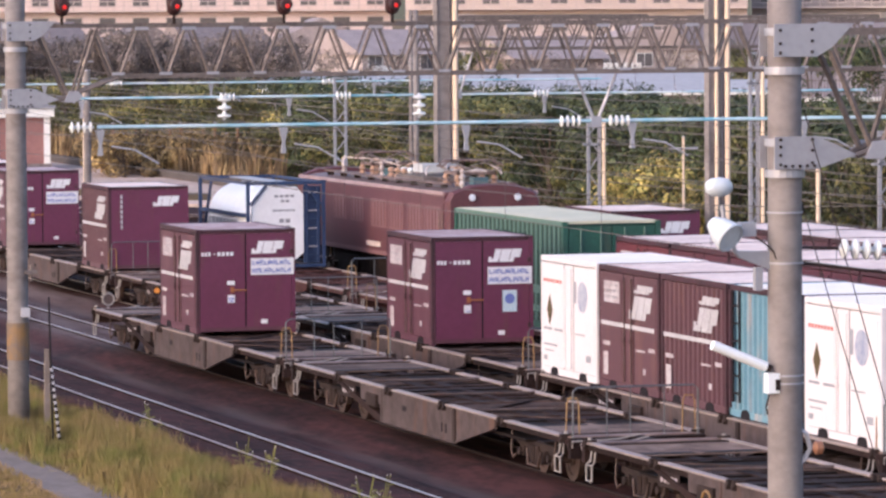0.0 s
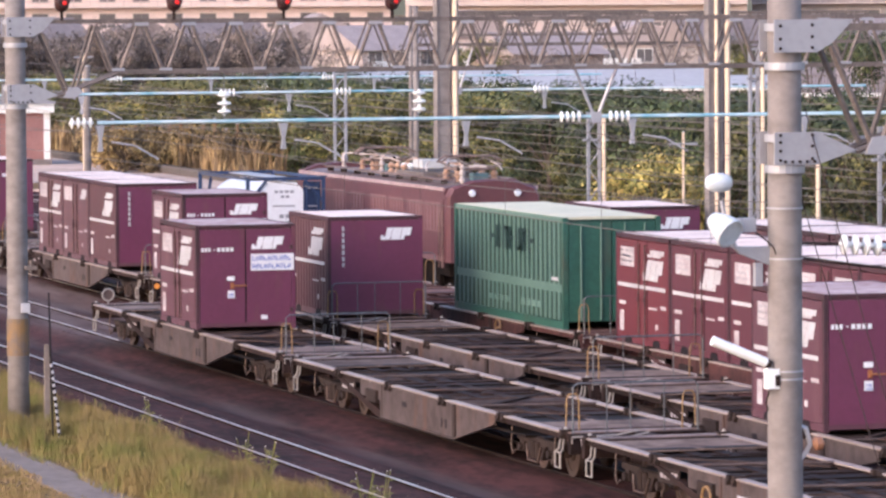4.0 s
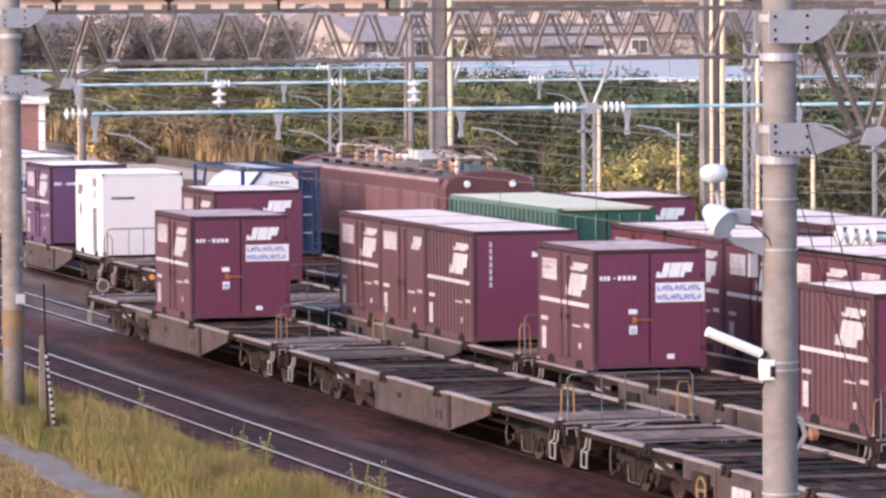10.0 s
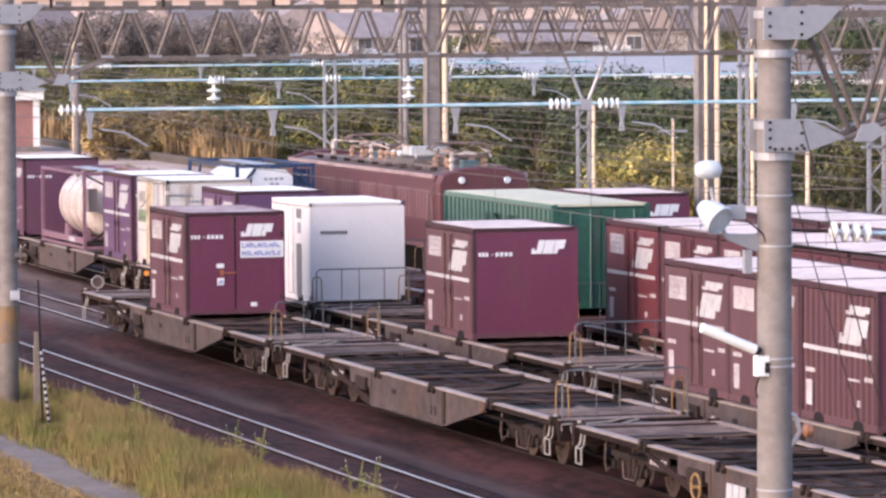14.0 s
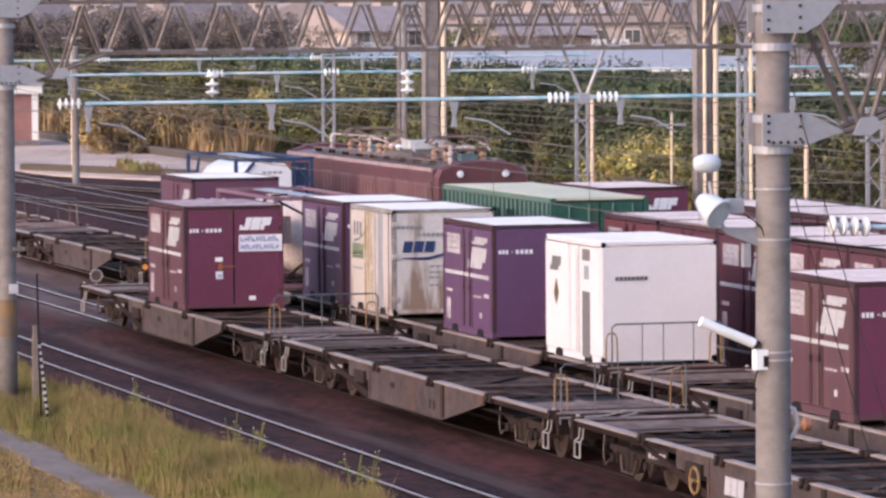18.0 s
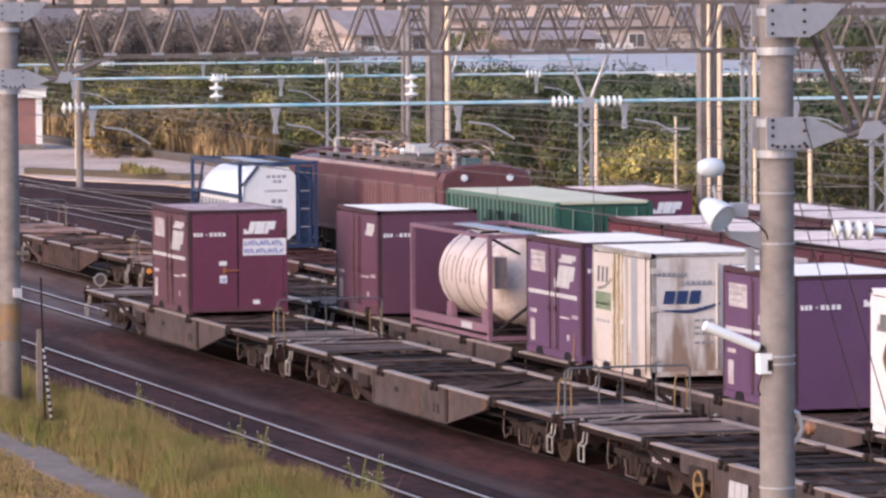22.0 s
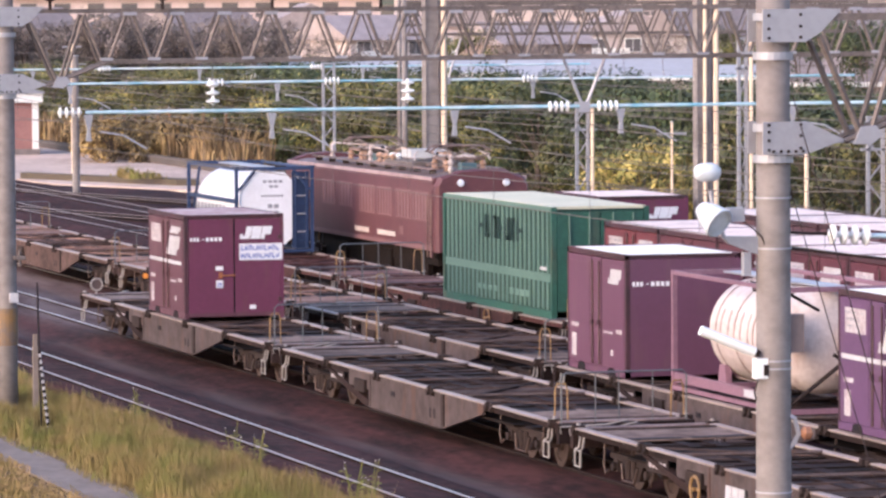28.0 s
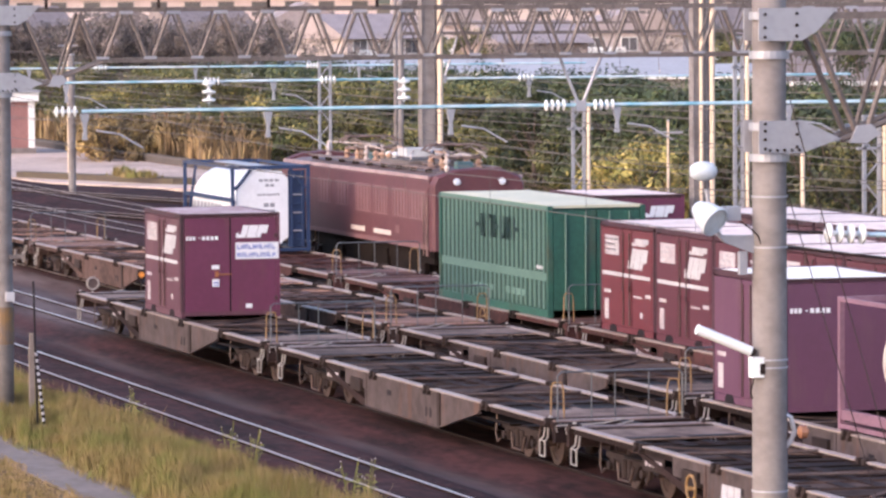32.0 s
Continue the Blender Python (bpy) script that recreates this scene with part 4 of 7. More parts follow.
def truss(parent, x, y0, y1, zt, zb, panel, depth=0.45, fine=True):
    """A lattice beam across the tracks: four chords and zigzag bars on two faces."""
    n = int(round((y1 - y0) / panel))
    p = (y1 - y0) / n
    far = Shape()
    for dx in (-depth / 2, depth / 2):
        for z in (zt, zb):
            part("chord", Shape().box(x + dx - 0.04, x + dx + 0.04, y0, y1, z - 0.05, z + 0.05), TRUSS, parent)
        for k in range(n):
            a = y0 + k * p
            for c, d in (((a + 0.05, zb), (a + p / 2 - 0.05, zt)), ((a + p / 2 + 0.05, zt), (a + p - 0.05, zb))):
                if fine:
                    part("lattice_bar", Shape().cyl((x + dx, *c), (x + dx, *d), 0.046 if dx > 0 else 0.024, n=6), TRUSS, parent)
                else:
                    far.cyl((x + dx, *c), (x + dx, *d), 0.034, n=4)
            if fine and dx > 0:
                part("gusset", Shape().box(x + dx + 0.042, x + dx + 0.056, a + p / 2 - 0.15, a + p / 2 + 0.15, zt - 0.10, zt - 0.03), GALV, parent)
                part("gusset", Shape().box(x + dx + 0.042, x + dx + 0.056, a - 0.14, a + 0.14, zb + 0.02, zb + 0.08), GALV, parent)
    if not fine:
        part("lattice", far, TRUSS, parent)
    for k in range(int((y1 - y0) / (panel * 2)) + 1):
        y = y0 + 0.1 + k * panel * 2
        if fine and y < y1 - panel:
            part("tie_bar", Shape().cyl((x - depth / 2, y, zb), (x + depth / 2, y + panel * 0.6, zb), 0.02, n=5), TRUSS, parent)


def post_with_haunch(parent, x, y, r0, r1, s):
    """A round concrete post with steel bands and the white haunch plates that carry a beam towards +y."""
    body = Shape().lathe([(r0, -0.5), (r0 * 0.97, 2.0), (r1 * 1.02, 7.0), (r1, 10.6)], (x, y, 0), n=20)
    part("post", body, CONCRETE, parent, smooth=True)
    for z in (8.42, 7.92, 7.0, 6.6):
        part("band", Shape().lathe([(r1 + 0.02, z - 0.05), (r1 + 0.045, z - 0.05), (r1 + 0.045, z + 0.05), (r1 + 0.02, z + 0.05)], (x, y, 0), n=20), GALV, parent)
    for dx in (-r1 - 0.06, r1 + 0.06):
        part("haunch_plate", Shape().prism([(y - r1 - 0.03, 8.52), (y + 0.84, 8.52), (y + 0.55, 8.22), (y + 0.34, 8.10), (y - r1 - 0.03, 8.10)], x + dx - 0.012, x + dx + 0.012, axis="x"), GALV, parent, "pale galvanised haunch plate")
        part("haunch_plate", Shape().prism([(y - r1 - 0.03, 7.08), (y + 0.35, 7.08), (y + 0.88, 6.84), (y + 0.35, 6.66), (y - r1 - 0.03, 6.66)], x + dx - 0.012, x + dx + 0.012, axis="x"), GALV, parent, "pale galvanised haunch plate")
        bolts = Shape()
        for yy, zz in [(y - r1 + 0.05, z) for z in (8.15, 8.27, 8.44, 6.72, 6.84, 6.95, 7.04)] + [(y + 0.27, z) for z in (8.16, 8.3, 8.45, 6.74, 6.9, 7.04)] + [(y - 0.1 + k * 0.1, 6.70) for k in range(5)]:
            bolts.cyl((x + dx, yy, zz), (x + dx + 0.03 * (1 if dx > 0 else -1), yy, zz), 0.022, n=6)
        part("bolt", bolts, GEAR, parent)
        part("haunch_bar", Shape().cyl((x + dx * 0.8, y + 0.55, 8.18), (x + dx * 0.8, y + 1.12, 6.90), 0.045, n=6), TRUSS, parent)
        part("haunch_bar", Shape().cyl((x + dx * 0.8, y + 1.25, 6.90), (x + dx * 0.8, y + 1.72, 8.34), 0.04, n=6), TRUSS, parent)
        part("haunch_bar", Shape().cyl((x + dx * 0.8, y + 1.72, 8.34), (x + dx * 0.8, y + 2.1, 7.34), 0.04, n=6), TRUSS, parent)
        part("haunch_bar", Shape().cyl((x + dx * 0.8, y + 0.9, 6.82), (x + dx * 0.8, y + 2.2, 7.30), 0.04, n=6), TRUSS, parent)
        part("node_plate", Shape().prism([(y + 1.0, 6.78), (y + 1.1, 7.0), (y + 1.3, 7.02), (y + 1.42, 6.9), (y + 1.25, 6.78)], x + dx - 0.02, x + dx + 0.02, axis="x"), GALV, parent)


def gantry(x, y0, y1, label, r0=0.235, r1=0.215):
    g = thing("gantry", label, "gantry", group="overhead line gantries")
    post_with_haunch(g, x, y0, r0, r1, 1)
    truss(g, x, y0 + 2.2, y1, 8.42, 7.33, 1.045)
    part("chord", Shape().box(x - 0.26, x - 0.19, y0 + 0.2, y0 + 2.2, 8.375, 8.465).box(x + 0.19, x + 0.26, y0 + 0.2, y0 + 2.2, 8.375, 8.465), TRUSS, g)
    return g


gantry(-57.0, 21.68, 52.0, "concrete gantry post with galvanised plates and a lattice beam")
far_gantry = gantry(-100.0, 20.42, 52.0, "steel lattice gantry beam over the yard on a concrete post")


def cross_tube(g, x, y0, y1, z, ins, hangers, drops, vees, r=0.040):
    part("cross_tube", Shape().cyl((x, y0, z), (x, y1, z), r, n=10), TUBE, g, "bright horizontal steel tube")
    for y in ins:
        insulator("insulator", g, (x, y - 0.27, z), (x, y + 0.27, z), r=0.12)
    for y in drops:
        part("hanger_rod", Shape().cyl((x, y, 7.33), (x, y, z), 0.015, n=5), PIPE, g)
        insulator("insulator", g, (x, y, z + 0.12), (x, y, z + 0.66), n=3, r=0.15)
    for y in hangers:
        part("steady_bracket", Shape().prism([(y - 0.10, z - 0.06), (y + 0.10, z - 0.06), (y + 0.035, z - 0.38), (y + 0.06, z - 0.62), (y - 0.05, z - 0.62), (y - 0.02, z - 0.38)], x - 0.05, x + 0.05, axis="x"), GALV, g, "pale steady arm bracket")
        part("steady_arm", Shape().path([(x, y + 0.25, z - 0.42), (x + 0.1, y + 0.75, z - 0.5), (x + 0.2, y + 1.25, z - 0.80)], 0.02), GALV, g)
    for y in vees:
        for s in (-1, 1):
            part("vee_hanger", Shape().cyl((x, y + s * 0.5, 7.33), (x, y + s * 0.06, z + 0.05), 0.04, n=6), GALV, g, "pale V-shaped hanger")
        part("clamp", Shape().box(x - 0.06, x + 0.06, y - 0.12, y + 0.12, z - 0.14, z + 0.1), GALV, g)


cross_tube(far_gantry, -100.0, 22.2, 52.0, 6.23, (21.85, 32.95, 34.1), (22.26, 26.35, 30.52, 34.4, 38.5), (25.03, 29.45), (33.55,))
second = thing("gantry", "second lattice gantry farther along the yard", "gantry", group="overhead line gantries")
part("post", Shape().lathe([(0.10, -0.5), (0.08, 8.7)], (-145, 42.6, 0), n=16), CONCRETE, second, smooth=True)
truss(second, -145.0, 42.6, 58.0, 8.42, 7.45, 1.045, fine=False)
cross_tube(second, -145.0, 28.0, 58.0, 6.0, (27.7, 36.4, 40.2, 46.8), (31.7, 38.4, 46.9), (), (44.0,))
third = thing("gantry", "third lattice gantry farther along the yard", "gantry", group="overhead line gantries")
part("post", Shape().lathe([(0.10, -0.5), (0.08, 8.7)], (-190, 55.6, 0), n=16), CONCRETE, third, smooth=True)
truss(third, -190.0, 55.6, 66.0, 8.42, 7.45, 1.045, fine=False)
cross_tube(third, -190.0, 36.0, 64.0, 5.75, (37.0, 43.0, 52.0, 57.5), (40.0, 47.0, 54.0), (), ())

# ---- overhead wires ----
for y in (T0, T1, T2, T3, T4, T5):
    line = thing("overhead_line", "thin dark contact wire and messenger over a track", "overhead line", group="overhead lines")
    part("contact_wire", Shape().path([(-330, y, 5.25), (-190, y + 0.2, 5.25), (-145, y - 0.2, 5.25), (-100, y + 0.2, 5.25), (-57, y - 0.2, 5.25), (0, y, 5.25)], 0.008, 5), WIRE, line)
    sag = []
    for a, b in ((-330, -235), (-235, -190), (-190, -145), (-145, -100), (-100, -57), (-57, 0)):
        sag += [(a + (b - a) * k / 8, y, 6.15 - 0.5 * (1 - (2 * k / 8 - 1) ** 2)) for k in range(8)]
    part("messenger_wire", Shape().path(sag, 0.008, 5), WIRE, line)
    dr = Shape()
    for k in range(1, 60):
        dr.cyl((-300 + 5 * k, y, 5.25), (-300 + 5 * k, y, 5.8), 0.005, n=4)
    part("dropper", dr, WIRE, line)


# ---- special loads ----
BLUE = mat("blue tank frame paint", (0.027, 0.048, 0.115), (0.018, 0.03, 0.065), 0.45, amount=0.6, bump=0.05)
TANK_WHITE = mat("white tank cladding", (0.74, 0.74, 0.77), (0.56, 0.56, 0.58), 0.35, amount=0.4, bump=0.03)
PINK = mat("faded pink frame paint", (0.235, 0.125, 0.165), (0.13, 0.07, 0.09), 0.5, amount=0.6, bump=0.05)
CREAM = mat("stained cream tank", (0.62, 0.53, 0.50), (0.44, 0.35, 0.32), 0.45, amount=0.7, bump=0.05, stain=(0.25, 0.14, 0.09), stain_amt=0.5)
GREEN = mat("green container paint", (0.032, 0.11, 0.08), (0.02, 0.06, 0.045), 0.5, amount=0.6, bump=0.06, stain=(0.10, 0.075, 0.05), stain_amt=0.55)
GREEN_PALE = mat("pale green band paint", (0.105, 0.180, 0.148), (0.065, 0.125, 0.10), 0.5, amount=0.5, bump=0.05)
GREEN_ROOF = mat("pale green roof paint", (0.62, 0.58, 0.43), (0.45, 0.45, 0.34), 0.8, amount=0.6, bump=0.1)
SKY_BLUE = mat("light blue container paint", (0.153, 0.289, 0.357), (0.102, 0.204, 0.255), 0.45, amount=0.5, bump=0.05, stain=(0.6, 0.4, 0.3), stain_amt=0.5)


def cage(parent, L, W, H, material, t=0.13):
    """The twelve bars of a tank frame, standing on z = 0, x from 0 to L."""
    for x in (t / 2, L - t / 2):
        for y in (-W / 2 + t / 2, W / 2 - t / 2):
            part("corner_post", Shape().box(x - t / 2, x + t / 2, y - t / 2, y + t / 2, 0, H), material, parent)
        for z in (t / 2 + 0.02, H - t / 2):
            part("end_rail", Shape().box(x - t / 2 + 0.01, x + t / 2 - 0.01, -W / 2 + t, W / 2 - t, z - t / 2, z + t / 2), material, parent)
    for y in (-W / 2 + t / 2, W / 2 - t / 2):
        for z in (t / 2 + 0.02, H - t / 2):
            part("side_rail", Shape().box(t, L - t, y - t / 2 + 0.01, y + t / 2 - 0.01, z - t / 2 * 0.8, z + t / 2 * 0.8), material, parent)
        part("corner_casting", Shape().box(L - 0.19, L + 0.01, y - 0.09, y + 0.09, H - 0.01, H + 0.02), material, parent)


def blue_tank(x, y):
    c = thing("tank_container", "white tank in a blue ladder frame on a flat wagon", "tank container", (x, y, 1.0))
    L, W, H = 6.06, 2.44, 2.6
    cage(c, L, W, H, BLUE, 0.10)
    prof = [(0.0, 0.25), (0.5, 0.3), (0.9, 0.42), (1.08, 0.65), (1.1, 0.9), (1.1, L - 0.9), (1.08, L - 0.6), (0.9, L - 0.36), (0.5, L - 0.24), (0.0, L - 0.2)]
    part("tank", Shape().lathe(prof, (0, 0, 1.36), n=28, axis="x"), TANK_WHITE, c, "white clad tank shell", smooth=True)
    part("end_panel", Shape().prism([(-1.06, 0.45), (-1.06, 1.95), (-0.62, 2.44), (0.32, 2.44), (0.55, 2.2), (0.55, 0.45), (0.3, 0.25), (-0.8, 0.25)], L - 0.12, L - 0.06, axis="x"), TANK_WHITE, c, "white end panel with grey lettering")
    for k, (a, b, z, h, n) in enumerate(((-0.35, 0.3, 2.12, 0.08, 4), (-0.15, 0.15, 1.97, 0.08, 2), (-0.4, 0.3, 1.70, 0.06, 8), (-0.2, 0.18, 1.36, 0.12, 2), (-0.2, 0.18, 1.16, 0.12, 2))):
        s = Shape()
        for j in range(n):
            y0 = a + (b - a) * j / n
            s.box(L - 0.058, L - 0.054, y0, y0 + (b - a) / n * 0.75, z, z + h)
        part("lettering", s, GREY_MARK, c)
    for yy in (0.66, 1.0):
        part("ladder_rail", Shape().box(L - 0.08, L - 0.02, yy - 0.03, yy + 0.03, 0.15, H - 0.15), BLUE, c)
    part("ladder_panel", Shape().box(L - 0.14, L - 0.10, 0.56, 1.09, 0.15, H - 0.15), BLUE, c)
    for k in range(8):
        part("ladder_rung", Shape().box(L - 0.07, L - 0.03, 0.66, 1.0, 0.35 + 0.27 * k, 0.39 + 0.27 * k), GALV if k % 2 else BLUE, c)
    for s in (-1, 1):
        part("brace", Shape().cyl((L - 0.05, s * 1.1, 1.9), (L - 0.05, s * 0.6, H - 0.1), 0.05, n=6), BLUE, c)
        part("brace", Shape().cyl((0.05, s * 1.16, 0.2), (1.4, s * 1.16, H - 0.15), 0.05, n=6), BLUE, c)
        part("side_bar", Shape().box(0.1, L - 0.1, s * 1.16 - 0.03, s * 1.16 + 0.03, 1.52, 1.64), BLUE, c)
    part("walkway", Shape().box(0.3, L - 0.3, -0.3, 0.3, H - 0.06, H - 0.03), GALV, c)
    s = Shape()
    for j in range(9):
        s.box(0.5 + 0.45 * j, 0.8 + 0.45 * j, -1.125, -1.115, 1.12, 1.4)
    part("lettering", s, GREY_MARK, c)
    return c


blue_tank(-143.15, T3)


def pink_tank(x, y):
    c = thing("tank_container", "stained cream tank in a faded pink frame", "tank container", (x, y, 1.0))
    L, W, H = 6.06, 2.44, 2.35
    cage(c, L, W, H, PINK, 0.095)
    prof = [(0.0, 1.05), (0.5, 1.1), (0.85, 1.25), (0.98, 1.5), (1.0, 1.7), (1.0, L - 1.1), (0.97, L - 0.85), (0.8, L - 0.62), (0.45, L - 0.5), (0.0, L - 0.46)]
    part("tank", Shape().lathe(prof, (0, 0, 1.28), n=28, axis="x"), CREAM, c, "stained cream tank shell", smooth=True)
    for xx in (1.9, 2.9, 3.9, 4.7):
        part("tank_band", Shape().lathe([(1.0, xx - 0.026), (1.008, xx - 0.026), (1.008, xx + 0.026), (1.0, xx + 0.026)], (0, 0, 1.28), n=28, axis="x"), mat("brown tank seam", (0.11, 0.07, 0.055), (0.34, 0.25, 0.21), 0.6, fine=3, amount=1.0, bump=0), c)
    for s in (-1, 1):
        part("base_rail", Shape().box(0.1, L - 0.1, s * 1.15 - 0.05, s * 1.15 + 0.05, 0.18, 0.36), PINK, c)
        part("saddle", Shape().prism([(1.5, 0.2), (2.0, 0.2), (1.9, 0.62), (1.6, 0.62)], s * 0.75 - 0.06, s * 0.75 + 0.06), PINK, c)
        part("saddle", Shape().prism([(4.2, 0.2), (4.7, 0.2), (4.6, 0.62), (4.3, 0.62)], s * 0.75 - 0.06, s * 0.75 + 0.06), PINK, c)
        part("brace", Shape().cyl((L - 0.06, s * 1.1, 0.15), (L - 0.06, -s * 0.2, 1.1), 0.04, n=6), GEAR, c)
        part("brace", Shape().cyl((L - 0.06, s * 1.1, H - 0.1), (L - 0.3, s * 0.4, 1.9), 0.035, n=6), GEAR, c)
    part("valve_box", Shape().box(L - 0.5, L - 0.15, -1.02, -0.74, 1.15, 1.85), mat("grey valve box paint", (0.22, 0.17, 0.16), (0.15, 0.11, 0.10), 0.5), c, "dull grey valve box")
    part("valve", Shape().cyl((L - 0.5, 0.1, 0.8), (L - 0.1, 0.1, 0.45), 0.09, n=10).cyl((L - 0.46, 0.3, 1.4), (L - 0.40, 0.3, 1.4), 0.3, n=16), CREAM, c)
    part("hose", Shape().path([(3.0, -0.5, 2.2), (3.2, -0.75, 2.28), (3.6, -0.85, 2.15), (4.0, -0.7, 2.3), (4.3, -0.4, 2.33)], 0.03), GEAR, c)
    part("walkway", Shape().box(0.3, L - 0.2, -0.25, 0.25, H - 0.05, H - 0.02), GALV, c)
    part("plate", Shape().box(4.0, 4.8, -1.215, -1.205, 0.2, 0.34), MARK, c)
    s = Shape()
    for x0 in (2.15, 2.55, 3.2, 3.6, 4.2):
        for z0, z1 in ((1.15, 1.35), (1.35, 1.55), (1.55, 1.72)):
            y0, y1 = -math.sqrt(1.012 ** 2 - (z0 - 1.28) ** 2), -math.sqrt(1.012 ** 2 - (z1 - 1.28) ** 2)
            s.add([(x0, y0, z0), (x0 + 0.05, y0, z0), (x0 + 0.05, y1, z1), (x0, y1, z1), (x0, y0 + 0.03, z0), (x0 + 0.05, y0 + 0.03, z0), (x0 + 0.05, y1 + 0.03, z1), (x0, y1 + 0.03, z1)], [(0, 1, 2, 3), (7, 6, 5, 4), (0, 4, 5, 1), (2, 6, 7, 3), (1, 5, 6, 2), (0, 3, 7, 4)])
    part("lettering", s, mat("faded brown lettering", (0.26, 0.20, 0.18), (0.44, 0.35, 0.31), 0.5, fine=6, amount=1.0, bump=0), c)
    ROLLING.append((c, x, y, 1.0))
    return c


pink_tank(-151.86, T2)


def green_box(x, y):
    c = thing("long_container", "green ribbed thirty foot container on a flat wagon", "container", (x, y, 1.0))
    L, W, H = 8.9, 2.45, 2.66
    # Groove shade is put into the body's darker green behind the ribs.
    part("body", Shape().box(0.06, L - 0.04, -W / 2 + 0.030, W / 2 - 0.06, 0.16, H - 0.05), mat("groove-shade green", (0.011, 0.042, 0.031), (0.007, 0.026, 0.02), 0.6), c)
    for s in (-1, 1):
        yo = s * (W / 2 - 0.05)
        for z0, z1, n in ((1.06, H - 0.12, 24), (0.2, 0.86, 24)):
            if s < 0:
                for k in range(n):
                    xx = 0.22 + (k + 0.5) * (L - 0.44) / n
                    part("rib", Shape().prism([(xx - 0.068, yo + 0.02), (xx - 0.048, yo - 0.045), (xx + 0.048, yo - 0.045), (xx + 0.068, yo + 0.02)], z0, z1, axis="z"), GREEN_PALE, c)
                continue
            prof = [(0.14, yo)]
            for k in range(n):
                xx = 0.22 + (k + 0.5) * (L - 0.44) / n
                prof += [(xx - 0.09, yo), (xx - 0.06, yo + 0.05 * s), (xx + 0.06, yo + 0.05 * s), (xx + 0.09, yo)]
            prof += [(L - 0.14, yo), (L - 0.14, yo - 0.03 * s), (0.14, yo - 0.03 * s)]
            part("ribbed_panel", Shape().prism(prof, z0, z1, axis="z"), GREEN_PALE, c)
        part("belt_rail", Shape().box(0.1, L - 0.1, yo - 0.03, yo + 0.035, 0.86, 1.06), GREEN_PALE, c, "pale green belt rail")
        part("bottom_rail", Shape().box(0, L, yo - 0.06, yo + 0.05, 0.0, 0.18), GREEN, c)
        part("top_rail", Shape().box(0, L, yo - 0.05, yo + 0.05, H - 0.12, H), GREEN_PALE, c)
        for xx in (1.2, 3.2, 5.7, 7.7):
            part("fork_pocket", Shape().box(xx - 0.18, xx + 0.18, yo + 0.04 * s - 0.015, yo + 0.04 * s + 0.015, 0.03, 0.14), SEAM, c)
    for xx in (0.06, L - 0.06):
        for yy in (-W / 2 + 0.06, W / 2 - 0.06):
            part("corner_post", Shape().box(xx - 0.065, xx + 0.065, yy - 0.065, yy + 0.065, 0, H), GREEN, c)
    for k in range(2):
        y0 = -W / 2 + 0.14 + k * 1.1
        part("end_door", Shape().box(L - 0.05, L, y0, y0 + 1.06, 0.18, H - 0.12), GREEN, c)
        for j in (0.3, 0.8):
            part("lock_rod", Shape().cyl((L + 0.03, y0 + j, 0.2), (L + 0.03, y0 + j, H - 0.15), 0.025), GREEN_PALE, c)
    part("roof", Shape().box(0.05, L - 0.05, -W / 2 + 0.05, W / 2 - 0.05, H - 0.05, H + 0.01), GREEN_ROOF, c, "pale cream-green roof")
    s = Shape()
    for k in range(7):
        x0 = 3.05 + 0.52 * k
        s.box(x0, x0 + 0.13, -W / 2 - 0.006, -W / 2 - 0.001, 1.72, 2.28)
        if k % 3:
            s.box(x0 + 0.25, x0 + 0.38, -W / 2 - 0.006, -W / 2 - 0.001, 1.72, 2.28)
        s.box(x0 + 0.13, x0 + 0.38, -W / 2 - 0.006, -W / 2 - 0.001, (1.95, 1.72, 2.18)[k % 3], (2.05, 1.82, 2.28)[k % 3])
    part("lettering", s, mat("dark green lettering", (0.012, 0.035, 0.03), None, 0.6, bump=0), c)
    s = Shape()
    for k in range(4):
        s.box(5.6 + 0.42 * k, 5.9 + 0.42 * k, -W / 2 - 0.006, -W / 2 - 0.001, 0.42, 0.58)
        s.box(3.0 + 0.42 * k, 3.3 + 0.42 * k, -W / 2 - 0.006, -W / 2 - 0.001, 0.42, 0.55)
    part("lettering", s, mat("faint green lettering", (0.17, 0.27, 0.22), (0.10, 0.18, 0.15), 0.6, fine=8, amount=1.0, bump=0), c)
    part("label", Shape().box(8.0, 8.5, -W / 2 - 0.006, -W / 2 - 0.001, 1.14, 1.22), MARK, c)
    return c


green_box(-115.62, T3)

pale_box = small_container("light blue container with a side ladder and streaks", SKY_BLUE, SKY_BLUE, ROOF_W, ribbed=True, end="plain", marks="none")
for xx in (-1.5, -1.15):
    part("ladder_rail", Shape().box(xx - 0.03, xx + 0.03, -HY - 0.06, -HY - 0.03, 0.3, 2.4), SEAM, pale_box)
for k in range(6):
    part("ladder_rung", Shape().box(-1.5, -1.15, -HY - 0.06, -HY - 0.04, 0.45 + 0.33 * k, 0.49 + 0.33 * k), SEAM, pale_box)
load(pale_box, -5.2, T2, True, first=True)


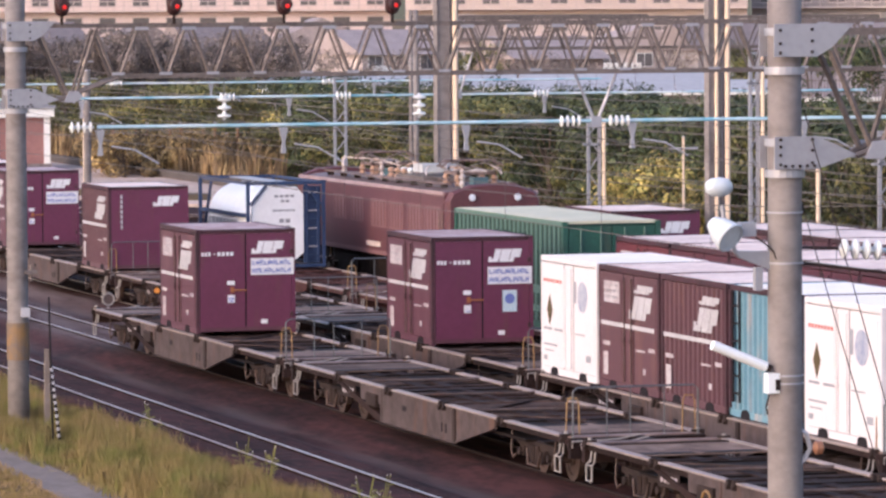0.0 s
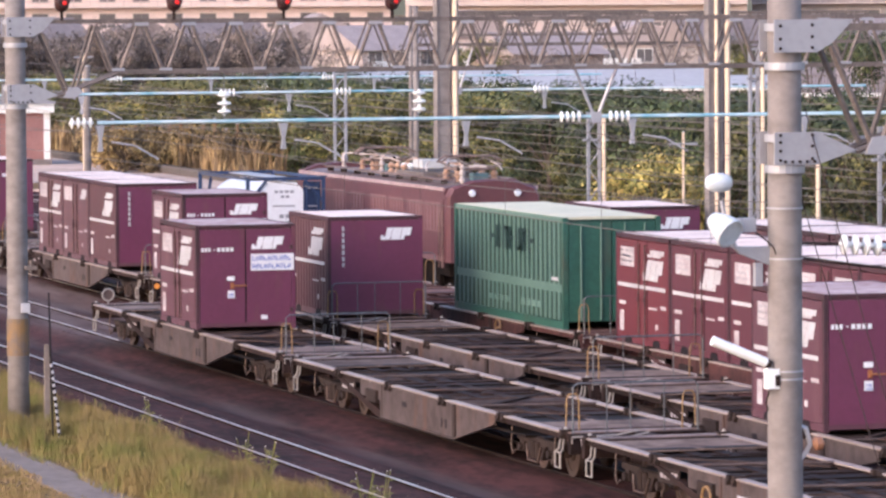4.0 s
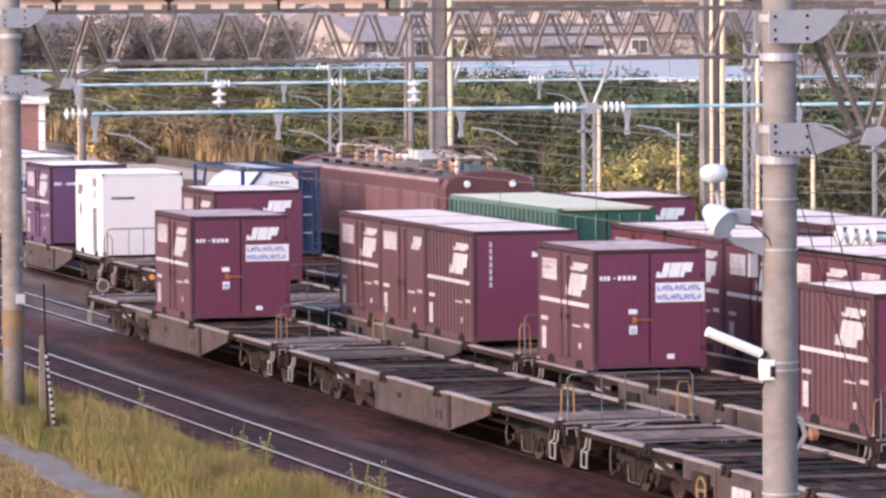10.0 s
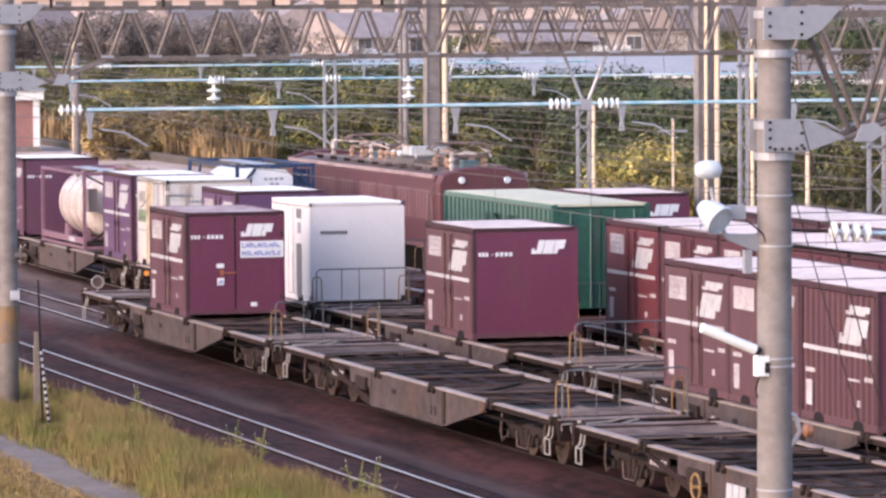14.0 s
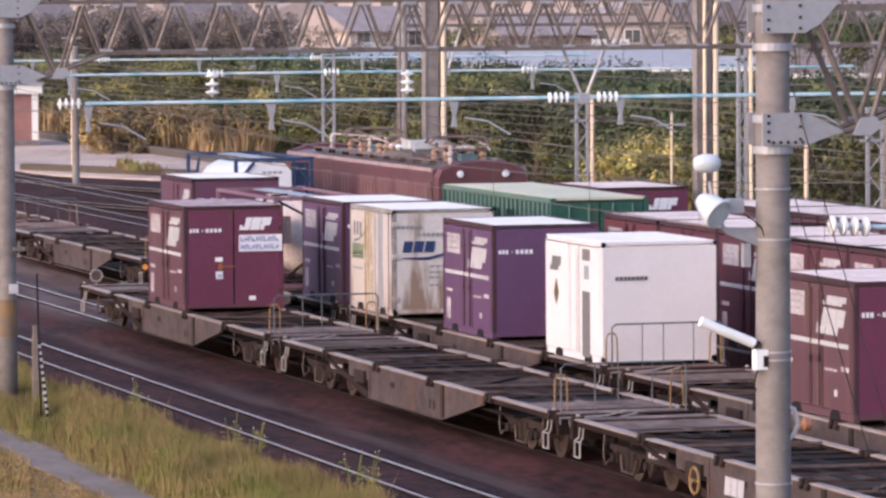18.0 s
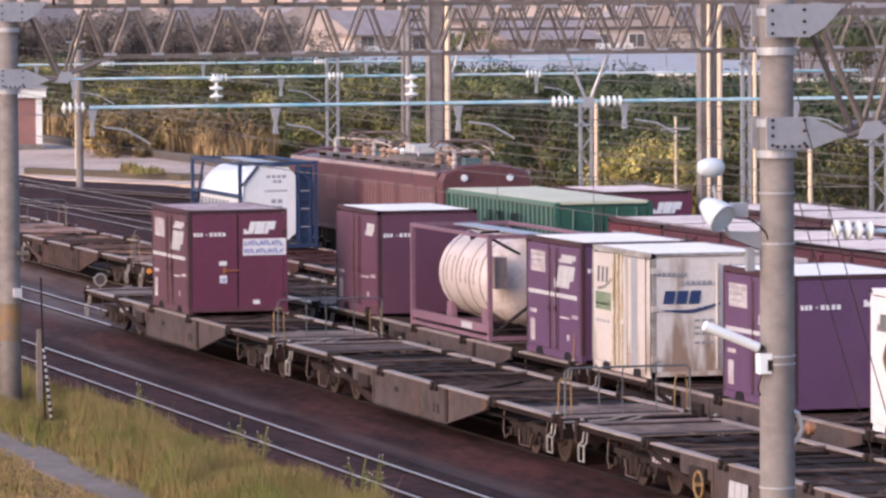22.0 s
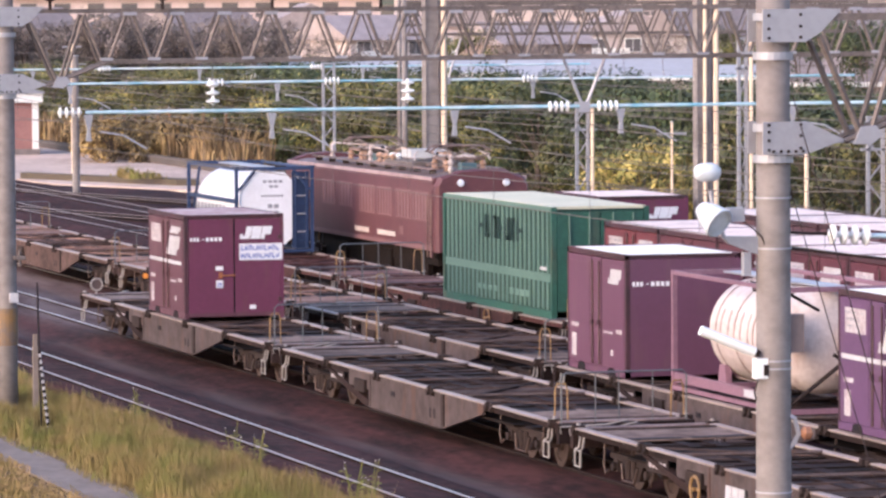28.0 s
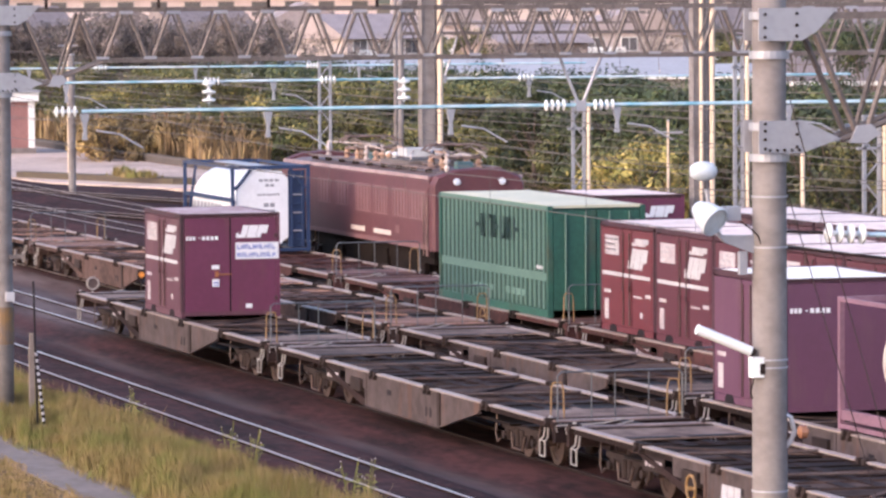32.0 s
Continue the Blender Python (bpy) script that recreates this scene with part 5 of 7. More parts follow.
# ---- electric locomotive ----
def locomotive(xf, y):
    LOCO = mat("dusty maroon locomotive", (0.12, 0.044, 0.050), (0.085, 0.034, 0.038), 0.5, amount=0.7, bump=0.06, stain=(0.13, 0.06, 0.05), stain_amt=0.4)
    LOUVRE = mat("pale dusty louvre", (0.204, 0.1062, 0.1062), (0.136, 0.068, 0.068), 0.55, amount=0.6, bump=0.1)
    ROOFL = mat("sooty locomotive roof", (0.17, 0.12, 0.12), (0.10, 0.07, 0.07), 0.6, amount=0.8, bump=0.1)
    GLASS = mat("dark cab glass", (0.03, 0.035, 0.04), None, 0.08, bump=0)
    lo = thing("locomotive", "dusty maroon electric locomotive with folded pantographs", "locomotive", (xf, y, 0))
    L, W = 17.0, 2.8
    b, e = -L, 0.0
    part("body", Shape().prism([(-W / 2, 1.45), (W / 2, 1.45), (W / 2, 3.35), (W / 2 - 0.05, 3.47), (-W / 2 + 0.05, 3.47), (-W / 2, 3.35)], b + 0.5, e - 0.35, axis="x"), LOCO, lo)
    for x0, s in ((e - 0.35, 1), (b + 0.5, -1)):
        cab = Shape()
        rings = []
        for dx, top, inset in ((0.0, 3.47, 0.0), (0.2, 3.5, 0.02), (0.33, 3.45, 0.10)):
            rings.append([(x0 + s * dx, yy * (1 - inset * 0.6), zz) for yy, zz in ((-W / 2, 1.35), (-W / 2, 3.25), (-W / 2 + 0.12, top), (-0.7, top + 0.2), (0, top + 0.24), (0.7, top + 0.2), (W / 2 - 0.12, top), (W / 2, 3.25), (W / 2, 1.35))])
        n = 9
        pts = [p for r in rings for p in r]
        cab.add(pts, [(i * n + k, i * n + k + 1, (i + 1) * n + k + 1, (i + 1) * n + k) for i in range(2) for k in range(n - 1)] + [tuple(range(2 * n, 3 * n)), tuple(reversed(range(n)))])
        part("cab", cab, LOCO, lo)
        for yy in (-0.62, 0.62):
            part("windscreen", Shape().box(x0 + s * 0.33, x0 + s * 0.345, yy - 0.48, yy + 0.48, 2.25, 2.95), GLASS, lo)
            part("headlight", Shape().lathe([(0.0, 0.0), (0.09, 0.0), (0.105, s * 0.05), (0.095, s * 0.09), (0.0, s * 0.10)], (x0 + s * 0.32, yy * 1.1, 3.34), n=14, axis="x"), mat("headlight glass", (0.75, 0.78, 0.85), None, 0.15, bump=0), lo, "round white headlight")
    part("roof", Shape().prism([(-W / 2 + 0.06, 3.46), (-0.9, 3.55), (0, 3.58), (0.9, 3.55), (W / 2 - 0.06, 3.46)], b + 0.9, e - 0.7, axis="x"), ROOFL, lo, "sooty grey roof")
    for s in (-1, 1):
        # Light caught along the gutter is put into its pale paint.
        part("gutter", Shape().box(b + 0.6, e - 0.4, s * (W / 2) - 0.03, s * (W / 2) + 0.03, 3.40, 3.50), mat("gutter highlight tone", (0.40, 0.29, 0.28), (0.24, 0.15, 0.15), 0.5, fine=3, amount=0.8, bump=0), lo, "gutter rail with painted highlight")
        part("skirt", Shape().box(b + 0.5, e - 0.4, s * (W / 2) - 0.02, s * (W / 2) + 0.02, 1.38, 1.50), LOUVRE, lo)
        for k, (a, w, h0) in enumerate(((-12.3, 1.45, 2.3), (-10.3, 1.4, 2.3), (-8.1, 1.7, 2.2), (-6.12, 1.5, 2.2), (-4.15, 1.6, 2.2), (-2.35, 1.6, 2.2))):
            g = part("louvre_panel", Shape().box(a, a + w, s * (W / 2) - 0.012, s * (W / 2) + 0.012, h0, 3.05), LOUVRE, lo, "pale dusty louvre panel")
            sl = Shape()
            nn = 4 if k < 2 else 5
            for j in range(nn):
                sl.box(a + (j + 0.35) * w / nn, a + (j + 0.35) * w / nn + 0.09, s * (W / 2 + 0.015) - 0.008, s * (W / 2 + 0.015) + 0.008, h0 + 0.05, 3.0)
            part("grille", sl, LOCO, g)
        for a, w in ((-8.55, 1.5), (-6.08, 1.85)):
            part("plate", Shape().box(a, a + w, s * (W / 2 + 0.012) - 0.006, s * (W / 2 + 0.012) + 0.006, 1.62, 1.76), mat("pale number plate", (0.6, 0.5, 0.45), None, 0.5, bump=0), lo)
        part("marking", Shape().box(-3.75, -3.4, s * (W / 2 + 0.012) - 0.006, s * (W / 2 + 0.012) + 0.006, 1.72, 1.95), LOUVRE, lo)
        part("cab_door", Shape().box(-0.68, -0.42, s * (W / 2) - 0.015, s * (W / 2) + 0.015, 1.2, 3.15), LOCO, lo)
        for xx in (-0.74, -0.40):
            part("grab_rail", Shape().cyl((xx, s * (W / 2 + 0.06), 1.2), (xx, s * (W / 2 + 0.06), 2.9), 0.02), EDGE, lo)
    # Shade below the body is put into DECK, a darker tone than GEAR.
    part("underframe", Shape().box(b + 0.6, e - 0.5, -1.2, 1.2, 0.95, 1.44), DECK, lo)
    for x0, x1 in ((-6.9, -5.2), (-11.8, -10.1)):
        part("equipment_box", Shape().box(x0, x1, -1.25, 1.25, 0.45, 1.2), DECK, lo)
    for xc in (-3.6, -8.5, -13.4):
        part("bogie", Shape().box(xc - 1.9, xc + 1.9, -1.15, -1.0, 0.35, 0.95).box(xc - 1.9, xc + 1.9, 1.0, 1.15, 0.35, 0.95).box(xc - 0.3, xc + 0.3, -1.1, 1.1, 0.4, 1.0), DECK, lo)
        for dx in (-1.25, 1.25):
            part("wheel", Shape().cyl((xc + dx, -0.95, 0.56), (xc + dx, 0.95, 0.56), 0.56, n=20), GEAR, lo)
    # roof gear
    BRASS = mat("brown porcelain and brass", (0.45, 0.28, 0.18), (0.3, 0.16, 0.1), 0.4, bump=0)
    for xc in (-11.4, -2.4):
        for s in (-1, 1):
            for dx in (-0.6, 0.6):
                part("roof_insulator", Shape().lathe([(0.05, 3.6), (0.11, 3.68), (0.06, 3.74), (0.11, 3.82), (0.06, 3.9), (0.05, 3.95)], (xc + dx, s * 0.55, 0), n=10), BRASS, lo)
            part("pantograph_arm", Shape().path([(xc - 0.6, s * 0.55, 3.95), (xc + 1.5, s * 0.5, 4.12), (xc - 0.2, s * 0.45, 4.28)], 0.03), TRUSS, lo)
            part("pantograph_arm", Shape().path([(xc + 0.6, s * 0.55, 3.95), (xc - 1.5, s * 0.5, 4.12), (xc + 0.2, s * 0.45, 4.28)], 0.03), TRUSS, lo)
        part("pantograph_frame", Shape().box(xc - 0.7, xc + 0.7, -0.6, -0.54, 3.93, 4.0).box(xc - 0.7, xc + 0.7, 0.54, 0.6, 3.93, 4.0).box(xc - 0.7, xc - 0.62, -0.6, 0.6, 3.93, 4.0).box(xc + 0.62, xc + 0.7, -0.6, 0.6, 3.93, 4.0), EDGE, lo)
        for dx in (-0.22, 0.22):
            part("collector_strip", Shape().path([(xc + dx, -0.95, 4.16), (xc + dx, -0.7, 4.33), (xc + dx, 0.7, 4.33), (xc + dx, 0.95, 4.16)], 0.03), EDGE, lo)
    part("roof_box", Shape().box(-7.6, -4.6, -0.75, 0.75, 3.62, 3.78), TRUSS, lo, "pale roof equipment box")
    part("roof_box", Shape().box(-6.6, -5.6, -0.5, 0.6, 3.88, 4.12), mat("grey roof box", (0.5, 0.5, 0.5), None, 0.5, bump=0), lo)
    for k in range(5):
        part("roof_insulator", Shape().lathe([(0.05, 3.6), (0.12, 3.7), (0.06, 3.78), (0.12, 3.88), (0.06, 3.96)], (-8.6 + 0.35 * k, -0.6 + 0.3 * (k % 2), 0), n=10), PORCELAIN if k % 2 else BRASS, lo)
    part("roof_cable", Shape().path([(-9.2, 0.1, 4.0), (-8.0, 0.0, 4.1), (-6.8, 0.1, 4.0), (-4.2, 0.2, 4.05), (-3.3, 0.2, 3.98)], 0.025), BRASS, lo)
    PALE_FIT = mat("pale roof fittings", (0.62, 0.55, 0.50), (0.35, 0.26, 0.22), 0.4, fine=20, amount=1.0, bump=0)
    for s in (-1, 1):
        part("roof_walk", Shape().box(-14.5, -1.4, s * 0.98 - 0.12, s * 0.98 + 0.12, 3.66, 3.70), EDGE, lo, "pale roof walkway board")
        for k in range(9):
            part("walk_bracket", Shape().box(-14.2 + 1.55 * k, -14.13 + 1.55 * k, s * 0.98 - 0.1, s * 0.98 + 0.1, 3.55, 3.66), GEAR, lo)
    for xc in (-11.4, -2.4):
        for dy in (-0.3, 0.0, 0.3):
            part("spring", Shape().cyl((xc - 0.55, dy, 4.02), (xc + 0.55, dy, 4.02), 0.045, n=6), PALE_FIT, lo)
        # Added box: its teal stands in for a bluish reflection on the roof.
        part("drive_box", Shape().box(xc + 0.75, xc + 1.15, -0.25, 0.2, 3.64, 3.86), mat("painted teal reflection", (0.05, 0.12, 0.14), (0.16, 0.2, 0.2), 0.35, bump=0), lo, "roof box standing in for a teal reflection")
        part("horn", Shape().path([(xc - 1.0, -0.95, 4.14), (xc - 0.8, -1.1, 4.05), (xc - 0.6, -1.15, 3.9)], 0.03), PALE_FIT, lo)
        part("horn", Shape().path([(xc - 1.0, 0.95, 4.14), (xc - 0.8, 1.1, 4.05), (xc - 0.6, 1.15, 3.9)], 0.03), PALE_FIT, lo)
    for k, xx in enumerate((-13.6, -13.0, -9.7, -9.3, -4.4, -4.0, -0.9)):
        part("roof_insulator", Shape().lathe([(0.04, 3.56), (0.09, 3.7), (0.05, 3.78), (0.09, 3.9), (0.05, 3.98), (0.07, 4.06), (0.03, 4.12)], (xx, (-0.7, 0.2, -0.2)[k % 3], 0), n=10), (PALE_FIT, BRASS, GEAR)[k % 3], lo)
    part("bus_bar", Shape().path([(-13.6, -0.7, 4.12), (-9.7, -0.2, 4.12), (-9.3, -0.7, 4.15), (-8.3, -0.4, 4.0)], 0.028), PALE_FIT, lo, "pale copper bus bar")
    part("bus_bar", Shape().path([(-4.4, 0.2, 4.1), (-4.0, -0.2, 4.12), (-3.2, -0.5, 4.0)], 0.028), PALE_FIT, lo)
    part("roof_rail", Shape().path([(-2.6, -0.9, 3.62), (-2.6, -0.9, 3.8), (-0.9, -0.9, 3.76), (-0.9, -0.9, 3.6)], 0.02), EDGE, lo)
    return lo


locomotive(-129.3, T4)

# ---- fittings of the gantries ----
SIGNAL_RED = mat("dark red signal hood", (0.045, 0.016, 0.016), (0.03, 0.012, 0.012), 0.5, bump=0)
LIT = mat("red signal lamp", (0.7, 0.02, 0.012), (0.7, 0.02, 0.012), 0.3, bump=0, emit=0.15)
for y in (21.36, 23.83, 26.28, 28.73):
    sg = thing("signal", "dark red shunting signal with a lit red lamp", "signal", (-99.6, y, 8.52), "gantry signals")
    part("bracket", Shape().box(-0.03, 0.03, -0.03, 0.03, -0.08, 0.2), GEAR, sg)
    part("housing", Shape().lathe([(0.02, 0.10), (0.10, 0.13), (0.15, 0.2), (0.165, 0.35), (0.165, 0.65), (0.15, 0.78), (0.02, 0.85)], n=16), SIGNAL_RED, sg, smooth=True)
    part("hood", Shape().lathe([(0.10, 0.12), (0.12, 0.12), (0.12, 0.32), (0.10, 0.32)], (0, 0, 0.34), n=14, axis="x"), SIGNAL_RED, sg)
    part("lamp", Shape().lathe([(0.0, 0.322), (0.05, 0.322), (0.045, 0.335), (0.0, 0.345)], (0, 0, 0.30), n=12, axis="x"), LIT, sg, "glowing red lamp")

LAMPW = mat("lamp head paint", (0.58, 0.62, 0.66), (0.42, 0.46, 0.5), 0.35, amount=0.5, bump=0)
fl = thing("floodlight", "white floodlights on a grey bracket of the gantry post", "floodlight", (-57.0, 21.68, 0))
part("bracket", Shape().prism([(-0.2, 5.60), (-0.2, 5.36), (-0.62, 5.52), (-0.72, 5.62)], -0.05, 0.03, axis="x"), GALV, fl)
part("arm", Shape().path([(0, -0.66, 5.58), (0, -0.80, 5.85), (0, -0.86, 6.2)], 0.03), GALV, fl)
part("lamp_head", Shape().lathe([(0.02, -0.19), (0.075, -0.18), (0.115, -0.11), (0.125, 0.0), (0.11, 0.1), (0.06, 0.15), (0.02, 0.155)], (0.02, -0.89, 6.44), n=18, axis="y"), LAMPW, fl, "round white lamp head", smooth=True)
hd = part("lamp_head", Shape().lathe([(0.03, 0.18), (0.08, 0.15), (0.14, 0.02), (0.17, -0.12), (0.175, -0.15), (0.15, -0.16), (0.14, -0.10)], n=18), LAMPW, fl, "white bell-shaped floodlight", at=pose(0.05, -0.88, 5.88, 25, -55, 0) @ Matrix.Scale(1.2, 4), smooth=True)
part("lens", Shape().lathe([(0.0, -0.14), (0.145, -0.14), (0.145, -0.13), (0.0, -0.12)], n=18), mat("floodlight glass", (0.6, 0.66, 0.7), None, 0.1, bump=0), hd)
part("ballast_box", Shape().box(-0.1, 0.08, -0.62, -0.42, 5.80, 5.98), GALV, fl)
part("drop_bracket", Shape().box(-0.05, 0.05, -0.42, -0.32, 5.10, 5.40), GALV, fl)
part("cable", Shape().path([(0.05, -0.5, 5.85), (0.1, -0.3, 5.7), (0.12, -0.2, 5.6), (0.15, -0.1, 5.3)], 0.012), GEAR, fl)

tl = thing("tube_lamp", "white tubular lamp fixed to the gantry post", "lamp", (-57.0, 21.68, 0))
part("tube", Shape().cyl((0.1, -1.03, 4.42), (0.1, -0.30, 4.12), 0.065, n=12), mat("white tube casing", (0.85, 0.86, 0.86), (0.75, 0.76, 0.76), 0.35, bump=0), tl)
part("end_cap", Shape().cyl((0.1, -0.32, 4.13), (0.1, -0.24, 4.09), 0.05, n=10), GEAR, tl)
part("switch_box", Shape().box(0.02, 0.18, -0.30, -0.14, 3.78, 4.04), mat("white tube casing", (0.85, 0.86, 0.86)), tl)
part("switch_cover", Shape().box(0.18, 0.2, -0.20, -0.14, 3.82, 3.96), GEAR, tl)
part("cable", Shape().path([(0.1, -0.25, 3.78), (0.1, -0.3, 3.6), (0.12, -0.28, 3.5)], 0.012), GEAR, tl)

pf = thing("post_fitting", "white bracket with a brown insulator on the gantry post", "bracket", (-57.0, 21.68, 0))
part("bracket", Shape().path([(0.1, 0.15, 3.30), (0.12, 0.24, 3.25), (0.12, 0.30, 3.05), (0.12, 0.22, 2.92), (0.1, 0.15, 2.85)], 0.035), GALV, pf)
part("insulator", Shape().lathe([(0.03, -0.08), (0.09, -0.04), (0.09, 0.04), (0.03, 0.08)], (0.14, 0.40, 3.06), n=12, axis="y"), mat("brown insulator", (0.3, 0.14, 0.08), None, 0.25, bump=0), pf)
for z in (6.1, 5.45, 4.0, 3.9, 2.3):
    part("band", Shape().lathe([(0.225, z - 0.012), (0.237, z - 0.012), (0.237, z + 0.012), (0.225, z + 0.012)], n=20), GALV, pf)

near_tube = thing("overhead_feeder", "row of white insulators on a feeder arm", "insulator", (-57, 0, 0))
insulator("insulator", near_tube, (0, 22.42, 5.62), (0, 23.04, 5.58), n=4, r=0.13)
part("arm", Shape().path([(0, 21.9, 5.64), (0, 22.42, 5.62)], 0.02), GEAR, near_tube)
part("arm", Shape().path([(0, 23.04, 5.58), (0, 27.0, 5.45)], 0.035), TUBE, near_tube)
part("arm", Shape().path([(0, 21.9, 5.44), (0, 24.0, 5.18)], 0.02), GEAR, near_tube)
guy = thing("guy_wire", "thin steel guy wires of the gantry post", "wire", (-57, 21.9, 0))
part("wire", Shape().path([(0, 0.0, 6.25), (5.4, 0.0, -0.3)], 0.008, 5), GEAR, guy)
part("wire", Shape().path([(0, 0.05, 7.4), (5.9, 0.1, -0.3)], 0.008, 5), GEAR, guy)

lp = thing("post_band", "yellow warning band and white box on the gantry post", "warning band", (-100.0, 20.42, 0))
part("band", Shape().lathe([(0.238, 1.25), (0.246, 1.25), (0.246, 2.05), (0.238, 2.05)], n=20), mat("flaking yellow warning paint", (0.24, 0.13, 0.04), (0.13, 0.10, 0.085), 0.6, fine=5, big=2.0, amount=1.0, bump=0.1), lp, "worn yellow warning paint")
part("box", Shape().box(0.2, 0.32, 0.02, 0.2, 2.18, 2.38), MARK, lp)
part("clamp", Shape().box(0.18, 0.34, 0.12, 0.36, 3.10, 3.18).cyl((0.26, 0.24, 2.95), (0.26, 0.24, 3.30), 0.03), TRUSS, lp)

# ---- marker post with a striped stay by the verge ----
mp_ = thing("marker_post", "thin black pole with a striped stay guard and short concrete marker", "pole", (-97.3, 20.72, 0))
part("pole", Shape().cyl((0, -0.13, -0.35), (0, -0.19, 2.75), 0.022), SEAM, mp_)
n_st = 26
for k in range(n_st):
    a, b = k / n_st, (k + 1) / n_st
    part("stay_stripe", Shape().cyl((0.0, -0.16 + 0.19 * a, 1.32 - 1.80 * a), (0, -0.16 + 0.19 * b, 1.32 - 1.80 * b), 0.033, n=8), MARK if k % 2 else SEAM, mp_)
part("marker", Shape().box(-2.25, -2.15, 0.16, 0.27, -0.35, 1.25).box(-2.24, -2.16, 0.175, 0.255, 1.25, 1.5), PATH, mp_)

# ---- tail disc of the standing wagons ----
td = thing("tail_disc", "round faded tail disc on the last wagon", "tail disc", (-121.0, T1, 0))
part("disc", Shape().cyl((0, -0.85, 1.22), (0.03, -0.85, 1.22), 0.15, n=20), mat("faded disc paint", (0.09, 0.06, 0.055), (0.05, 0.035, 0.03), 0.6), td)
part("rim", Shape().path([(0.03, -0.85 + 0.155 * math.cos(a), 1.20 + 0.155 * math.sin(a)) for a in [k * math.tau / 18 for k in range(19)]], 0.025), STEP, td)
part("stem", Shape().cyl((0.0, -0.85, 0.72), (0, -0.85, 1.0), 0.03), STEP, td)

tlm = thing("tail_lamp", "small orange tail lamp on the last wagon", "tail lamp", (-121.0, T1 + 0.45, 0))
part("housing", Shape().box(-0.06, 0.06, -0.1, 0.1, 1.28, 1.52), GEAR, tlm)
part("lens", Shape().cyl((0.06, 0, 1.4), (0.09, 0, 1.4), 0.075, n=12), mat("bright orange lens", (0.75, 0.30, 0.06), (0.6, 0.2, 0.04), 0.25, bump=0), tlm)
part("stem", Shape().cyl((0, 0, 0.9), (0, 0, 1.28), 0.025), GEAR, tlm)


# ---- masts and columns along the far side ----
# Warm sun on column edges and thin poles is put into this cream.
LIT_CREAM = mat("cream sunlight tone", (0.80, 0.62, 0.45), (0.66, 0.48, 0.34), 0.35, amount=0.4, bump=0)


def column(x, y, w, h, lit_edges):
    c = thing("steel_column", "grey steel column with painted sunlit edges beyond the tracks", "column", (x, y, 0), "far columns")
    part("web", Shape().box(-0.02, 0.02, -w / 2, w / 2, -0.4, h), GALV, c)
    for s in (-1, 1):
        part("flange", Shape().box(-w * 0.3, w * 0.3, s * w / 2 - 0.02, s * w / 2 + 0.02, -0.4, h), CONCRETE, c)
    # Added cream bars stand in for the column's sunlit edge.
    for p, r in lit_edges:
        part("conduit", Shape().cyl((w * 0.3, p, -0.3), (w * 0.3, p, h), r, n=8), LIT_CREAM, c, "added cream bar for a sunlit edge")
    part("face", Shape().box(0.03, w * 0.25, -w / 2 + 0.03, w * 0.12, -0.3, h - 0.05), CONCRETE, c)
    return c


column(-141.0, 42.4, 0.66, 11.0, ((0.24, 0.085),))
column(-116.4, 42.4, 0.56, 11.0, ((-0.08, 0.05), (0.22, 0.07)))


def lattice_mast(x, y, w, h, pole=False):
    m = thing("lattice_mast", "pale lattice mast carrying the overhead wires", "mast", (x, y, 0), "lattice masts")
    for s in (-1, 1):
        part("leg", Shape().box(-0.05, 0.05, s * w / 2 - 0.045, s * w / 2 + 0.045, -0.4, h), GALV, m)
    n = int(h / 0.55)
    for k in range(n):
        z = h - (k + 1) * 0.55
        part("lattice_bar", Shape().cyl((0, -w / 2 * (-1) ** k, z), (0, w / 2 * (-1) ** k, z + 0.5), 0.025, n=5), GALV, m)
    part("cap", Shape().box(-0.07, 0.07, -w / 2 - 0.06, w / 2 + 0.06, h, h + 0.06), GALV, m)
    if pole:
        part("pole", Shape().cyl((0.1, w / 2 + 0.12, -0.4), (0.1, w / 2 + 0.12, h), 0.06, n=8), LIT_CREAM, m)
        part("crossarm", Shape().box(-0.05, 0.05, -w, w * 1.3, h - 0.85, h - 0.78), GALV, m)
    return m


lattice_mast(-170.0, 47.0, 0.42, 6.15)
lattice_mast(-140.0, 46.9, 0.36, 5.3, True)
lattice_mast(-126.0, 47.0, 0.22, 7.4, True)
lattice_mast(-116.0, 47.0, 0.42, 5.4, True)
for x, y, r, h in ((-121.0, 47.0, 0.07, 4.9), (-212.0, 46.6, 0.18, 6.0), (-230.0, 50.4, 0.07, 6.6), (-146.0, 52.0, 0.05, 4.5), (-139.0, 53.0, 0.05, 4.2)):
    p = thing("pole", "plain pale pole beyond the tracks", "pole", (x, y, 0), "far poles")
    part("shaft", Shape().cyl((0, 0, -0.4), (0, 0, h), r, r * 0.85, n=10), CONCRETE if r > 0.1 else LIT_CREAM, p)
    part("cap", Shape().cyl((0, 0, h), (0, 0, h + 0.05), r, n=10), GALV, p)
    part("crossarm", Shape().box(-0.04, 0.04, -0.5, 0.5, h - 0.4, h - 0.33), GALV, p)

